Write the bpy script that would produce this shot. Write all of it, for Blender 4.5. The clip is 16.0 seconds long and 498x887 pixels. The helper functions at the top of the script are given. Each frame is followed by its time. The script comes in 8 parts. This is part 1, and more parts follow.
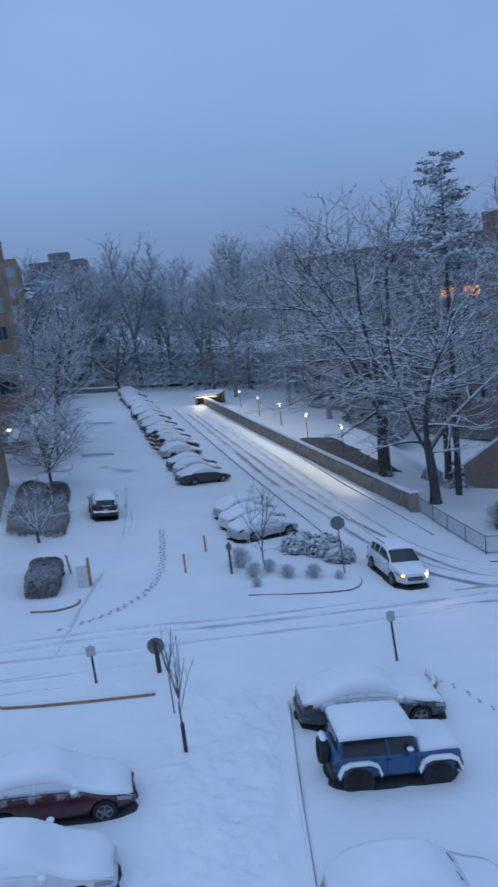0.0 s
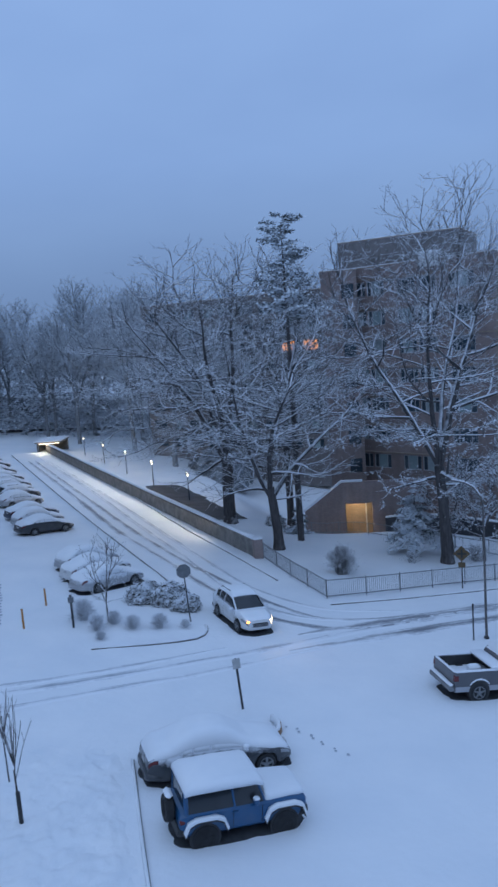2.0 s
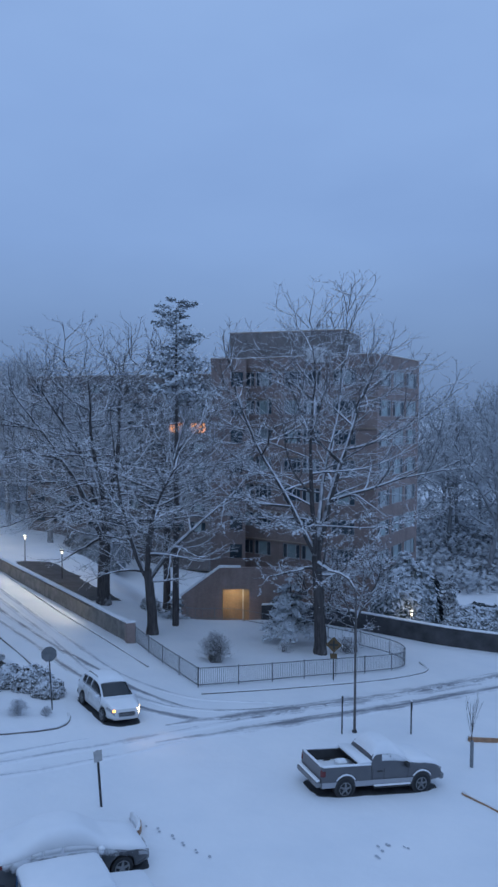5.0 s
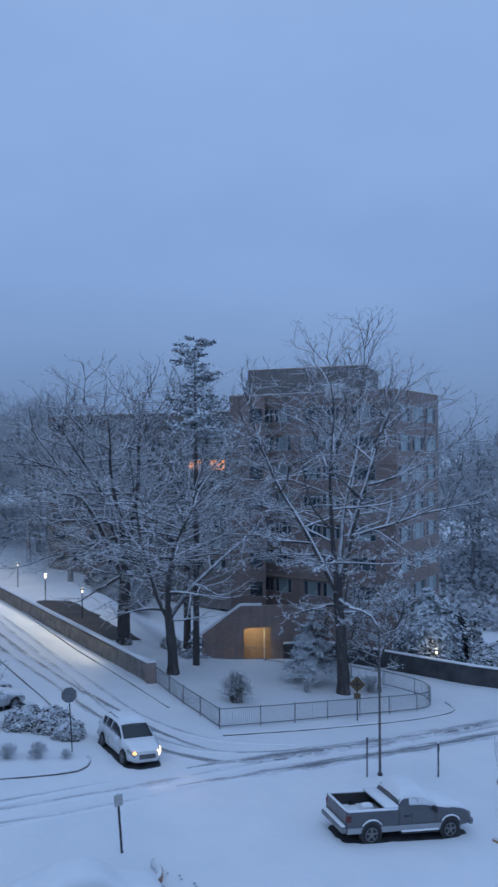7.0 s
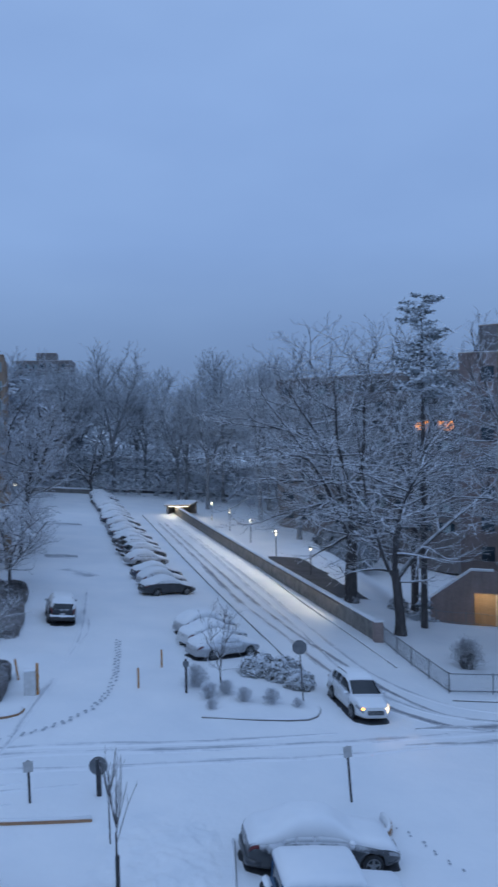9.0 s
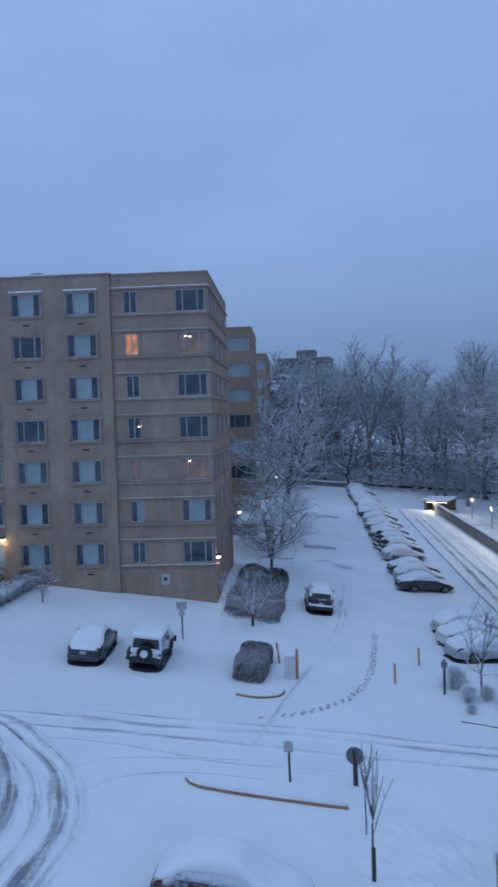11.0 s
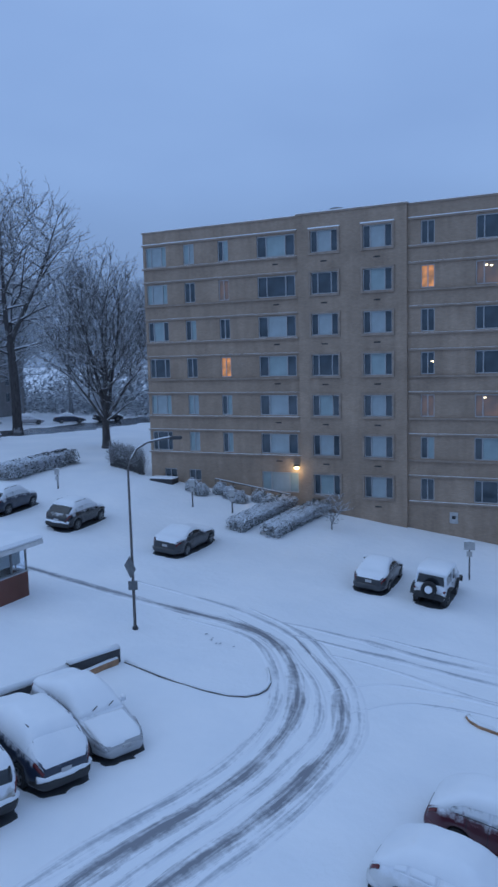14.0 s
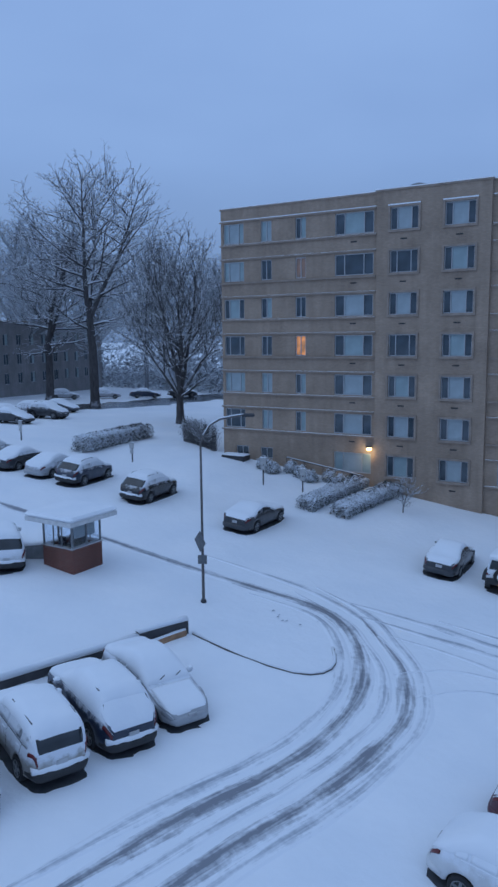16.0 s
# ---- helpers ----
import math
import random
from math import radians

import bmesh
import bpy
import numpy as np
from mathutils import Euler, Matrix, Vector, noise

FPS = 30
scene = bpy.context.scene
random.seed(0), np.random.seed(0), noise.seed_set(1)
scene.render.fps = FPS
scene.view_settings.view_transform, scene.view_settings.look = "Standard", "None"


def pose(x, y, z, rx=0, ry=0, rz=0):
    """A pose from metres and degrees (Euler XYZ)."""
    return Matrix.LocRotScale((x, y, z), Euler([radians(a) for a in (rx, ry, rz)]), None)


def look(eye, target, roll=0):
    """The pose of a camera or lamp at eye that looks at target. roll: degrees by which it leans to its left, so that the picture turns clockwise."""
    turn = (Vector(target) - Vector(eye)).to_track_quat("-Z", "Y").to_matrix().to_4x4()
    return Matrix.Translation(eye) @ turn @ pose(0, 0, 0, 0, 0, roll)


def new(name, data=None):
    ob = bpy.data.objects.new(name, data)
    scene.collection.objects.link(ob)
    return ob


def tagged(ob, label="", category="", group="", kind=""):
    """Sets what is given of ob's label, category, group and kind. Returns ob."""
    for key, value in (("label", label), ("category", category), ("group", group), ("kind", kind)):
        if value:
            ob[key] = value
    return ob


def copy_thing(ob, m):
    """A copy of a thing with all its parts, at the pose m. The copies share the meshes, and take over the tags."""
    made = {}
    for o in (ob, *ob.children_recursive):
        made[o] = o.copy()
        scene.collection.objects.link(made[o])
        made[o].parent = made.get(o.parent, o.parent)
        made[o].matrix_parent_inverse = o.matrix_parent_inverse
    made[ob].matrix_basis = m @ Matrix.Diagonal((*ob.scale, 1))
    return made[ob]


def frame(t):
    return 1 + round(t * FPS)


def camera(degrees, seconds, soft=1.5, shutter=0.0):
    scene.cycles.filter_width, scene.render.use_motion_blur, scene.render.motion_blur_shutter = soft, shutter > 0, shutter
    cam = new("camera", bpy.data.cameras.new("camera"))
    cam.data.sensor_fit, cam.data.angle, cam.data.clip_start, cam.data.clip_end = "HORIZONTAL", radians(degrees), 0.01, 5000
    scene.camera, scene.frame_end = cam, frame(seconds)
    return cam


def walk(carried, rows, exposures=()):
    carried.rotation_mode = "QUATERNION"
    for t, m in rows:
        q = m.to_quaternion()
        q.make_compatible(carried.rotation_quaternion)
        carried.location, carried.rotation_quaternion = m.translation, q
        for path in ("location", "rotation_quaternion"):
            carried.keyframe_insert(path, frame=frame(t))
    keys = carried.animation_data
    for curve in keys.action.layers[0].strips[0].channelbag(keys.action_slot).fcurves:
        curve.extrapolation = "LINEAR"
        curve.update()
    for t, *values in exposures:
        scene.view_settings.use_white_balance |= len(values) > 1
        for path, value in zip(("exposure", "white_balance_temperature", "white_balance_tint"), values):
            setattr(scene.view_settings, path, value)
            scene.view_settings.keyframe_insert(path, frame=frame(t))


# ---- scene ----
cam = camera(37.2, 16.0, soft=2.6, shutter=0.4)
EYE_Z = 14.2
TURNS = [
    (0.0, 78.956, 6.301, -2.005), (0.5, 79.208, 6.063, -6.017), (1.0, 79.860, 5.500, -9.068),
    (1.5, 80.765, 4.882, -11.782), (2.0, 81.566, 4.207, -13.739), (2.5, 82.264, 3.481, -15.444),
    (3.0, 82.907, 2.623, -17.135), (3.5, 83.809, 1.668, -18.927), (4.0, 85.001, 0.697, -20.787),
    (6.5, 90.357, -0.285, -22.683), (7.0, 90.499, 0.294, -20.849), (7.5, 90.164, 0.781, -18.035),
    (8.0, 89.125, 0.916, -13.649), (8.5, 88.261, 1.024, -8.651), (9.0, 87.713, 1.120, -3.525),
    (9.5, 87.766, 1.408, 1.898), (12.0, 86.602, 1.706, 25.093), (12.5, 85.509, 1.662, 29.547),
    (13.0, 84.660, 1.614, 33.025), (13.5, 83.934, 1.625, 36.020), (14.0, 83.376, 1.535, 38.468),
    (14.5, 82.917, 1.334, 40.431), (15.0, 82.514, 1.024, 41.907), (15.5, 82.131, 0.768, 43.150),
    (16.0, 81.815, 0.588, 44.205)]
PATH = [(t, pose(0, 0, EYE_Z, rx, ry, rz)) for t, rx, ry, rz in TURNS]
walk(cam, PATH, exposures=[(0.0, 0.06), (3.0, 0.05), (6.5, 0.0), (9.0, 0.02), (12.0, 0.05), (16.0, 0.06)])

# ---------------------------------------------------------------- world and sun
world = bpy.data.worlds.new("overcast dusk")
scene.world = world
world.use_nodes = True
wn, wl = world.node_tree.nodes, world.node_tree.links
wn.clear()
w_out, w_bg = wn.new("ShaderNodeOutputWorld"), wn.new("ShaderNodeBackground")
w_tc, w_sep, w_ramp = wn.new("ShaderNodeTexCoord"), wn.new("ShaderNodeSeparateXYZ"), wn.new("ShaderNodeValToRGB")
w_noise, w_map, w_mix = wn.new("ShaderNodeTexNoise"), wn.new("ShaderNodeMapping"), wn.new("ShaderNodeMix")
w_mix.data_type, w_mix.blend_type = "RGBA", "MULTIPLY"
wl.new(w_tc.outputs["Generated"], w_sep.inputs[0])
wl.new(w_sep.outputs["Z"], w_ramp.inputs[0])
er = w_ramp.color_ramp
er.elements[0].position, er.elements[0].color = 0.0, (0.15, 0.24, 0.43, 1)
er.elements[1].position, er.elements[1].color = 1.0, (0.315, 0.475, 0.79, 1)
for at, col in ((0.10, (0.185, 0.30, 0.54, 1)), (0.22, (0.23, 0.375, 0.685, 1)), (0.38, (0.255, 0.41, 0.74, 1)), (0.6, (0.288, 0.45, 0.775, 1))):
    e = er.elements.new(at)
    e.color = col
w_map.inputs["Scale"].default_value = (1.2, 1.2, 3.0)
wl.new(w_tc.outputs["Generated"], w_map.inputs[0])
wl.new(w_map.outputs[0], w_noise.inputs[0])
w_noise.inputs["Scale"].default_value, w_noise.inputs["Detail"].default_value = 1.6, 4.0
w_cr = wn.new("ShaderNodeValToRGB")
w_cr.color_ramp.elements[0].position, w_cr.color_ramp.elements[0].color = 0.3, (0.9, 0.91, 0.93, 1)
w_cr.color_ramp.elements[1].position, w_cr.color_ramp.elements[1].color = 0.7, (1.06, 1.05, 1.03, 1)
wl.new(w_noise.outputs["Fac"], w_cr.inputs[0])
w_mix.inputs["Factor"].default_value = 1.0
wl.new(w_ramp.outputs[0], w_mix.inputs["A"])
wl.new(w_cr.outputs[0], w_mix.inputs["B"])
wl.new(w_mix.outputs["Result"], w_bg.inputs[0])
w_bg.inputs[1].default_value = 1.0
wl.new(w_bg.outputs[0], w_out.inputs[0])

sun = bpy.data.lights.new("sun", "SUN")
sun.energy, sun.angle, sun.color = 0.3, radians(60), (0.68, 0.83, 1.0)
new("sun", sun).matrix_world = look((-40, -30, 90), (0, 30, 0))


# ---------------------------------------------------------------- materials
class Mat:
    """A node material in the making."""

    def __init__(self, name, color=(0.5, 0.5, 0.5), rough=0.6, metal=0.0, spec=0.5):
        self.m = bpy.data.materials.new(name)
        self.m.use_nodes = True
        self.t = self.m.node_tree
        self.b = self.t.nodes["Principled BSDF"]
        self.set("Base Color", (*color, 1)).set("Roughness", rough).set("Metallic", metal).set("Specular IOR Level", spec)

    def set(self, key, value):
        self.b.inputs[key].default_value = value
        return self

    def n(self, kind, **values):
        node = self.t.nodes.new(kind)
        for k, v in values.items():
            node.inputs[k.replace("_", " ")].default_value = v
        return node

    def link(self, a, b):
        self.t.links.new(a, b)

    def coords(self, which="Object", scale=(1, 1, 1)):
        tc, mp = self.n("ShaderNodeTexCoord"), self.n("ShaderNodeMapping")
        mp.inputs["Scale"].default_value = scale
        self.link(tc.outputs[which], mp.inputs[0])
        return mp.outputs[0]

    def noise(self, vec, scale, detail=3.0, rough=0.55):
        nz = self.n("ShaderNodeTexNoise", Scale=scale, Detail=detail, Roughness=rough)
        self.link(vec, nz.inputs["Vector"])
        return nz.outputs["Fac"]

    def ramp(self, fac, stops):
        r = self.n("ShaderNodeValToRGB")
        es = r.color_ramp.elements
        while len(es) < len(stops):
            es.new(0.5)
        for e, (p, c) in zip(es, stops):
            e.position, e.color = p, (*c, 1) if len(c) == 3 else c
        self.link(fac, r.inputs[0])
        return r.outputs[0]

    def mix(self, fac, a, b, kind="MIX"):
        mx = self.n("ShaderNodeMix")
        mx.data_type, mx.blend_type = "RGBA", kind
        for key, v in (("Factor", fac), ("A", a), ("B", b)):
            if isinstance(v, (int, float)):
                mx.inputs[key].default_value = v
            elif isinstance(v, tuple):
                mx.inputs[key].default_value = (*v, 1)
            else:
                self.link(v, mx.inputs[key])
        return mx.outputs["Result"]

    def base(self, out):
        self.link(out, self.b.inputs["Base Color"])
        return self

    def bump(self, fac, strength=0.3, dist=0.02, after=None):
        bp = self.n("ShaderNodeBump", Strength=strength, Distance=dist)
        self.link(fac, bp.inputs["Height"])
        if after is not None:
            self.link(after, bp.inputs["Normal"])
        self.link(bp.outputs[0], self.b.inputs["Normal"])
        return bp.outputs[0]

    def upward(self, lo, hi, vec=None, wobble=0.0, scale=3.0):
        """0 to 1 as the surface turns up to the sky, where snow can lie."""
        g, s = self.n("ShaderNodeNewGeometry"), self.n("ShaderNodeSeparateXYZ")
        self.link(g.outputs["True Normal"], s.inputs[0])
        val = s.outputs["Z"]
        if wobble:
            nz = self.noise(vec or self.coords(), scale, 2.0)
            ad = self.n("ShaderNodeMath")
            ad.operation = "MULTIPLY_ADD"
            ad.inputs[1].default_value, ad.inputs[2].default_value = wobble, -wobble * 0.5
            self.link(nz, ad.inputs[0])
            sm = self.n("ShaderNodeMath")
            self.link(val, sm.inputs[0])
            self.link(ad.outputs[0], sm.inputs[1])
            val = sm.outputs[0]
        r = self.n("ShaderNodeMapRange")
        r.inputs["From Min"].default_value, r.inputs["From Max"].default_value = lo, hi
        self.link(val, r.inputs["Value"])
        return r.outputs[0]


SNOW = (0.83, 0.85, 0.88)


def snow_material(name, big=0.25, small=2.4, strength=0.5, dist=0.08):
    k = Mat(name, SNOW, 0.65, spec=0.2)
    v = k.coords()
    k.base(k.ramp(k.noise(v, big, 5), [(0.3, (0.78, 0.81, 0.85)), (0.7, (0.87, 0.88, 0.90))]))
    first = k.bump(k.noise(v, small, 4), strength, dist)
    k.bump(k.noise(v, small * 9, 3), strength * 0.5, dist * 0.2, first)
    return k.m


def plain(name, color, rough=0.5, metal=0.0, var=0.15, scale=4.0, bump=0.1, spec=0.5):
    k = Mat(name, color, rough, metal, spec)
    v = k.coords()
    lo, hi = tuple(c * (1 - var) for c in color), tuple(min(1, c * (1 + var)) for c in color)
    k.base(k.ramp(k.noise(v, scale, 5), [(0.3, lo), (0.7, hi)]))
    if bump:
        k.bump(k.noise(v, scale * 8, 3), bump, 0.01)
    return k.m


def brick(name, c1, c2, mortar, dirt=0.3):
    k = Mat(name, c1, 0.85, spec=0.2)
    tc, sp, cb, ad = k.n("ShaderNodeTexCoord"), k.n("ShaderNodeSeparateXYZ"), k.n("ShaderNodeCombineXYZ"), k.n("ShaderNodeMath")
    k.link(tc.outputs["Object"], sp.inputs[0])
    k.link(sp.outputs["X"], ad.inputs[0])
    k.link(sp.outputs["Y"], ad.inputs[1])
    k.link(ad.outputs[0], cb.inputs["X"])
    k.link(sp.outputs["Z"], cb.inputs["Y"])
    bt = k.n("ShaderNodeTexBrick", Color1=(*c1, 1), Color2=(*c2, 1), Mortar=(*mortar, 1), Scale=1.0)
    bt.inputs["Mortar Size"].default_value, bt.inputs["Brick Width"].default_value, bt.inputs["Row Height"].default_value = 0.008, 0.21, 0.075
    k.link(cb.outputs[0], bt.inputs["Vector"])
    v = k.coords()
    stain = k.ramp(k.noise(v, 0.35, 6, 0.65), [(0.25, (1 - dirt,) * 3), (0.75, (1.1, 1.1, 1.1))])
    streak = k.ramp(k.noise(k.coords("Object", (2.0, 2.0, 0.25)), 1.0, 4), [(0.3, (0.86,) * 3), (0.7, (1.06,) * 3)])
    k.base(k.mix(1.0, k.mix(1.0, bt.outputs["Color"], stain, "MULTIPLY"), streak, "MULTIPLY"))
    k.bump(bt.outputs["Fac"], 0.3, -0.01)
    return k.m


def bark(name, color, lo=0.25, hi=0.6, wob=0.5, frost=(0.62, 0.68, 0.76)):
    """Bark with snow lying on what faces up."""
    k = Mat(name, color, 0.9, spec=0.15)
    v = k.coords()
    wood = k.ramp(k.noise(k.coords("Object", (8, 8, 1.2)), 1.0, 4), [(0.3, tuple(c * 0.6 for c in color)), (0.7, tuple(c * 1.4 for c in color))])
    k.base(k.mix(k.upward(lo, hi, v, wob, 1.5), wood, frost))
    k.bump(k.noise(k.coords("Object", (14, 14, 2)), 1.0, 3), 0.5, 0.03)
    return k.m


def leafy(name, color, lo=0.1, hi=0.6, wob=0.7, frost=(0.7, 0.75, 0.82)):
    k = Mat(name, color, 0.8, spec=0.2)
    v = k.coords()
    leaf = k.ramp(k.noise(v, 3.0, 4), [(0.3, tuple(c * 0.6 for c in color)), (0.7, tuple(c * 1.5 for c in color))])
    k.base(k.mix(k.upward(lo, hi, v, wob, 2.0), leaf, frost))
    return k.m


def paint(name, color, rough=0.35, frost=0.0):
    """Car paint with a bloom of wind-blown snow."""
    k = Mat(name, color, rough)
    k.set("Coat Weight", 0.4)
    v = k.coords()
    dirty = tuple(c * 0.75 + 0.04 for c in color)
    out = k.mix(k.ramp(k.noise(v, 2.0, 5), [(0.4, (0, 0, 0)), (0.75, (0.7, 0.7, 0.7))]), color, dirty)
    if frost:
        sp, cling, add = k.n("ShaderNodeSeparateXYZ"), k.n("ShaderNodeMath"), k.n("ShaderNodeMath")
        cling.operation = add.operation = "MULTIPLY_ADD"
        cling.inputs[1].default_value, cling.inputs[2].default_value = 0.5, 0.0
        add.inputs[1].default_value = 0.45
        k.link(v, sp.inputs[0])
        k.link(sp.outputs["Z"], cling.inputs[0])
        k.link(k.noise(v, 2.4, 6, 0.7), add.inputs[0])
        k.link(cling.outputs[0], add.inputs[2])
        fr = k.ramp(add.outputs[0], [(0.78 - 0.6 * frost, (0, 0, 0)), (0.9 - 0.6 * frost, (0.95,) * 3)])
        out = k.mix(fr, out, (0.74, 0.77, 0.82))
    k.base(out)
    return k.m


def glow(name, color, power, base=None, uneven=0.0):
    k = Mat(name, base or color, 0.5)
    if uneven:
        k.link(k.ramp(k.noise(k.coords(), uneven, 4), [(0.35, tuple(c * 0.25 for c in color)), (0.65, color)]), k.b.inputs["Emission Color"])
    k.set("Emission Color", (*color, 1)).set("Emission Strength", power)
    return k.m


def glass(name, color, rough=0.06, coat=0.0):
    k = Mat(name, color, rough, spec=0.7)
    v = k.coords()
    k.base(k.ramp(k.noise(v, 0.6, 2), [(0.35, tuple(c * 0.7 for c in color)), (0.65, tuple(c * 1.3 for c in color))]))
    return k.m


def frosted_glass(name):
    """Dark pane dusted with snow, bare in patches."""
    k = Mat(name, (0.03, 0.035, 0.04), 0.25)
    v = k.coords()
    k.base(k.mix(k.ramp(k.noise(v, 1.5, 5, 0.65), [(0.32, (0.1,) * 3), (0.45, (0.9,) * 3)]), (0.03, 0.035, 0.042), (0.74, 0.77, 0.81)))
    k.link(k.ramp(k.noise(v, 1.5, 5, 0.65), [(0.36, (0.15,) * 3), (0.5, (0.7,) * 3)]), k.b.inputs["Roughness"])
    return k.m


def slush(name, dark, amount):
    """Packed tyre track: dark wet asphalt broken by snow, ragged to its edges."""
    k = Mat(name, dark, 0.5)
    tc, sp = k.n("ShaderNodeTexCoord"), k.n("ShaderNodeSeparateXYZ")
    k.link(tc.outputs["UV"], sp.inputs[0])
    tri = k.n("ShaderNodeMath")
    tri.operation = "PINGPONG"
    tri.inputs[1].default_value = 0.5
    k.link(sp.outputs["Y"], tri.inputs[0])
    mul = k.n("ShaderNodeMath")
    mul.operation = "MULTIPLY_ADD"
    mul.inputs[1].default_value, mul.inputs[2].default_value = 1.5, amount - 0.75
    k.link(tri.outputs[0], mul.inputs[0])
    v = k.coords()
    sm, s2 = k.n("ShaderNodeMath"), k.n("ShaderNodeMath")
    k.link(mul.outputs[0], sm.inputs[0])
    st, fl = k.n("ShaderNodeMapping"), k.n("ShaderNodeMath")
    st.inputs["Scale"].default_value = (0.45, 8.0, 1.0)
    k.link(tc.outputs["UV"], st.inputs[0])
    fl.operation = "MULTIPLY_ADD"
    fl.inputs[1].default_value = 1.3
    k.link(k.noise(st.outputs[0], 1.0, 3), fl.inputs[0])
    low = k.n("ShaderNodeMath")
    low.operation = "MULTIPLY_ADD"
    low.inputs[1].default_value, low.inputs[2].default_value = 1.3, -0.85
    k.link(k.noise(v, 0.3, 3), low.inputs[0])
    k.link(low.outputs[0], fl.inputs[2])
    k.link(fl.outputs[0], sm.inputs[1])
    k.link(sm.outputs[0], s2.inputs[0])
    s2.operation = "MULTIPLY_ADD"
    fine = k.n("ShaderNodeMath")
    fine.operation = "MULTIPLY_ADD"
    fine.inputs[1].default_value, fine.inputs[2].default_value = 0.7, -0.35
    k.link(k.noise(v, 4.5, 5, 0.7), fine.inputs[0])
    s2.inputs[1].default_value = 1.0
    k.link(fine.outputs[0], s2.inputs[2])
    f = k.ramp(s2.outputs[0], [(0.36, (0, 0, 0)), (0.92, (1, 1, 1))])
    k.base(k.mix(f, (0.82, 0.84, 0.875), dark))
    k.bump(k.noise(v, 12, 3), 0.4, 0.02)
    return k.m


M_SNOW = snow_material("snow on the ground")
M_CAP = snow_material("snow lying on things", 0.6, 2.2, 0.25, 0.05)
M_TRACK = slush("slush in the tyre tracks", (0.22, 0.23, 0.26), 0.42)
M_TRACK2 = slush("faint tyre tracks", (0.36, 0.39, 0.44), 0.20)
M_WALK = snow_material("trodden snow of the walk", 0.8, 3.0, 0.4, 0.08)
M_TAN = brick("tan brick", (0.44, 0.325, 0.245), (0.37, 0.27, 0.20), (0.34, 0.28, 0.23))
M_TAN2 = brick("tan brick of the far wings", (0.40, 0.29, 0.215), (0.34, 0.24, 0.175), (0.34, 0.28, 0.23))
# brown brick lightened to carry the haze before the building
M_BROWN = brick("brown brick", (0.36, 0.275, 0.255), (0.31, 0.235, 0.22), (0.29, 0.25, 0.23))
M_RED = brick("red brick", (0.22, 0.075, 0.055), (0.17, 0.06, 0.045), (0.2, 0.16, 0.14))
# dark brick greyed, distance haze put into its colour
M_DARKB = brick("dark brick", (0.265, 0.24, 0.235), (0.225, 0.205, 0.20), (0.20, 0.185, 0.18))
M_LEDGE = plain("stone ledge", (0.30, 0.235, 0.19), 0.8, var=0.2, scale=2)
M_FARWALL = plain("far bank of brush and stone", (0.26, 0.275, 0.30), 0.9, var=0.5, scale=0.3, bump=0.8)
M_STONE = plain("wall of pale stone", (0.20, 0.185, 0.17), 0.85, var=0.35, scale=1.4, bump=0.6)
M_DARKSTONE = plain("dark wet wall", (0.06, 0.06, 0.065), 0.8, var=0.4, scale=1.0, bump=0.5)
M_FRAME = plain("aluminium window frame", (0.42, 0.43, 0.44), 0.45, 0.3, 0.08)
M_WHITE = plain("white painted trim", (0.6, 0.6, 0.6), 0.5)
M_PANE = glass("dark window pane", (0.055, 0.075, 0.092), 0.05)
M_BLIND = plain("pale blind behind the pane", (0.26, 0.345, 0.36), 0.35, var=0.15, scale=1.2, bump=0.0, spec=0.8)
M_BLIND2 = plain("white curtain behind the pane", (0.31, 0.37, 0.39), 0.35, var=0.12, scale=1.5, bump=0.0, spec=0.8)
M_LITWIN = glow("lit window", (1.0, 0.38, 0.10), 0.55, (0.3, 0.2, 0.12), 2.2)
M_BRIGHTWIN = glow("brightly lit window", (1.0, 0.36, 0.09), 2.4, (0.3, 0.2, 0.12), 1.5)
M_DIMWIN = glow("dimly lit window", (0.9, 0.45, 0.2), 0.09, (0.16, 0.15, 0.14), 1.2)
M_BULB = glow("lamp glass", (1.0, 0.78, 0.40), 9.0)
M_BULBW = glow("white lamp glass", (1.0, 0.86, 0.62), 3.0)
M_STRIP = glow("dim strip light", (1.0, 0.84, 0.55), 1.2)
M_METAL = plain("dark metal", (0.06, 0.06, 0.065), 0.5, 0.6, 0.2)
M_GALV = plain("galvanised metal", (0.22, 0.23, 0.24), 0.5, 0.5, 0.2)
M_SIGN = plain("grey back of a sign", (0.16, 0.17, 0.18), 0.5, 0.5, 0.25)
M_SIGNW = plain("white sign face", (0.42, 0.42, 0.42), 0.5)
M_YELLOW = plain("yellow sign face", (0.11, 0.07, 0.03), 0.5)
M_KERB = plain("yellow kerb paint", (0.33, 0.19, 0.11), 0.7, var=0.35, scale=3, bump=0.3)
M_KERBG = plain("bare kerb edge", (0.12, 0.11, 0.105), 0.85, var=0.4, scale=3, bump=0.3)
M_POSTY = plain("yellow bollard paint", (0.42, 0.19, 0.05), 0.6, var=0.25)
M_BARK = bark("bark", (0.085, 0.078, 0.078), 0.18, 0.42, 0.4, (0.78, 0.81, 0.86))
M_TWIG = bark("twigs with snow", (0.115, 0.112, 0.114), 0.22, 0.6, 0.7, (0.78, 0.81, 0.86))
# pale, low-contrast base puts distance haze into the frosted twigs
M_FARTWIG = bark("far twigs with frost and haze", (0.40, 0.42, 0.445), 0.0, 0.8, 0.6, (0.62, 0.66, 0.71))
M_NEEDLE = leafy("needles with snow", (0.085, 0.105, 0.11), 0.25, 0.8, 0.9)
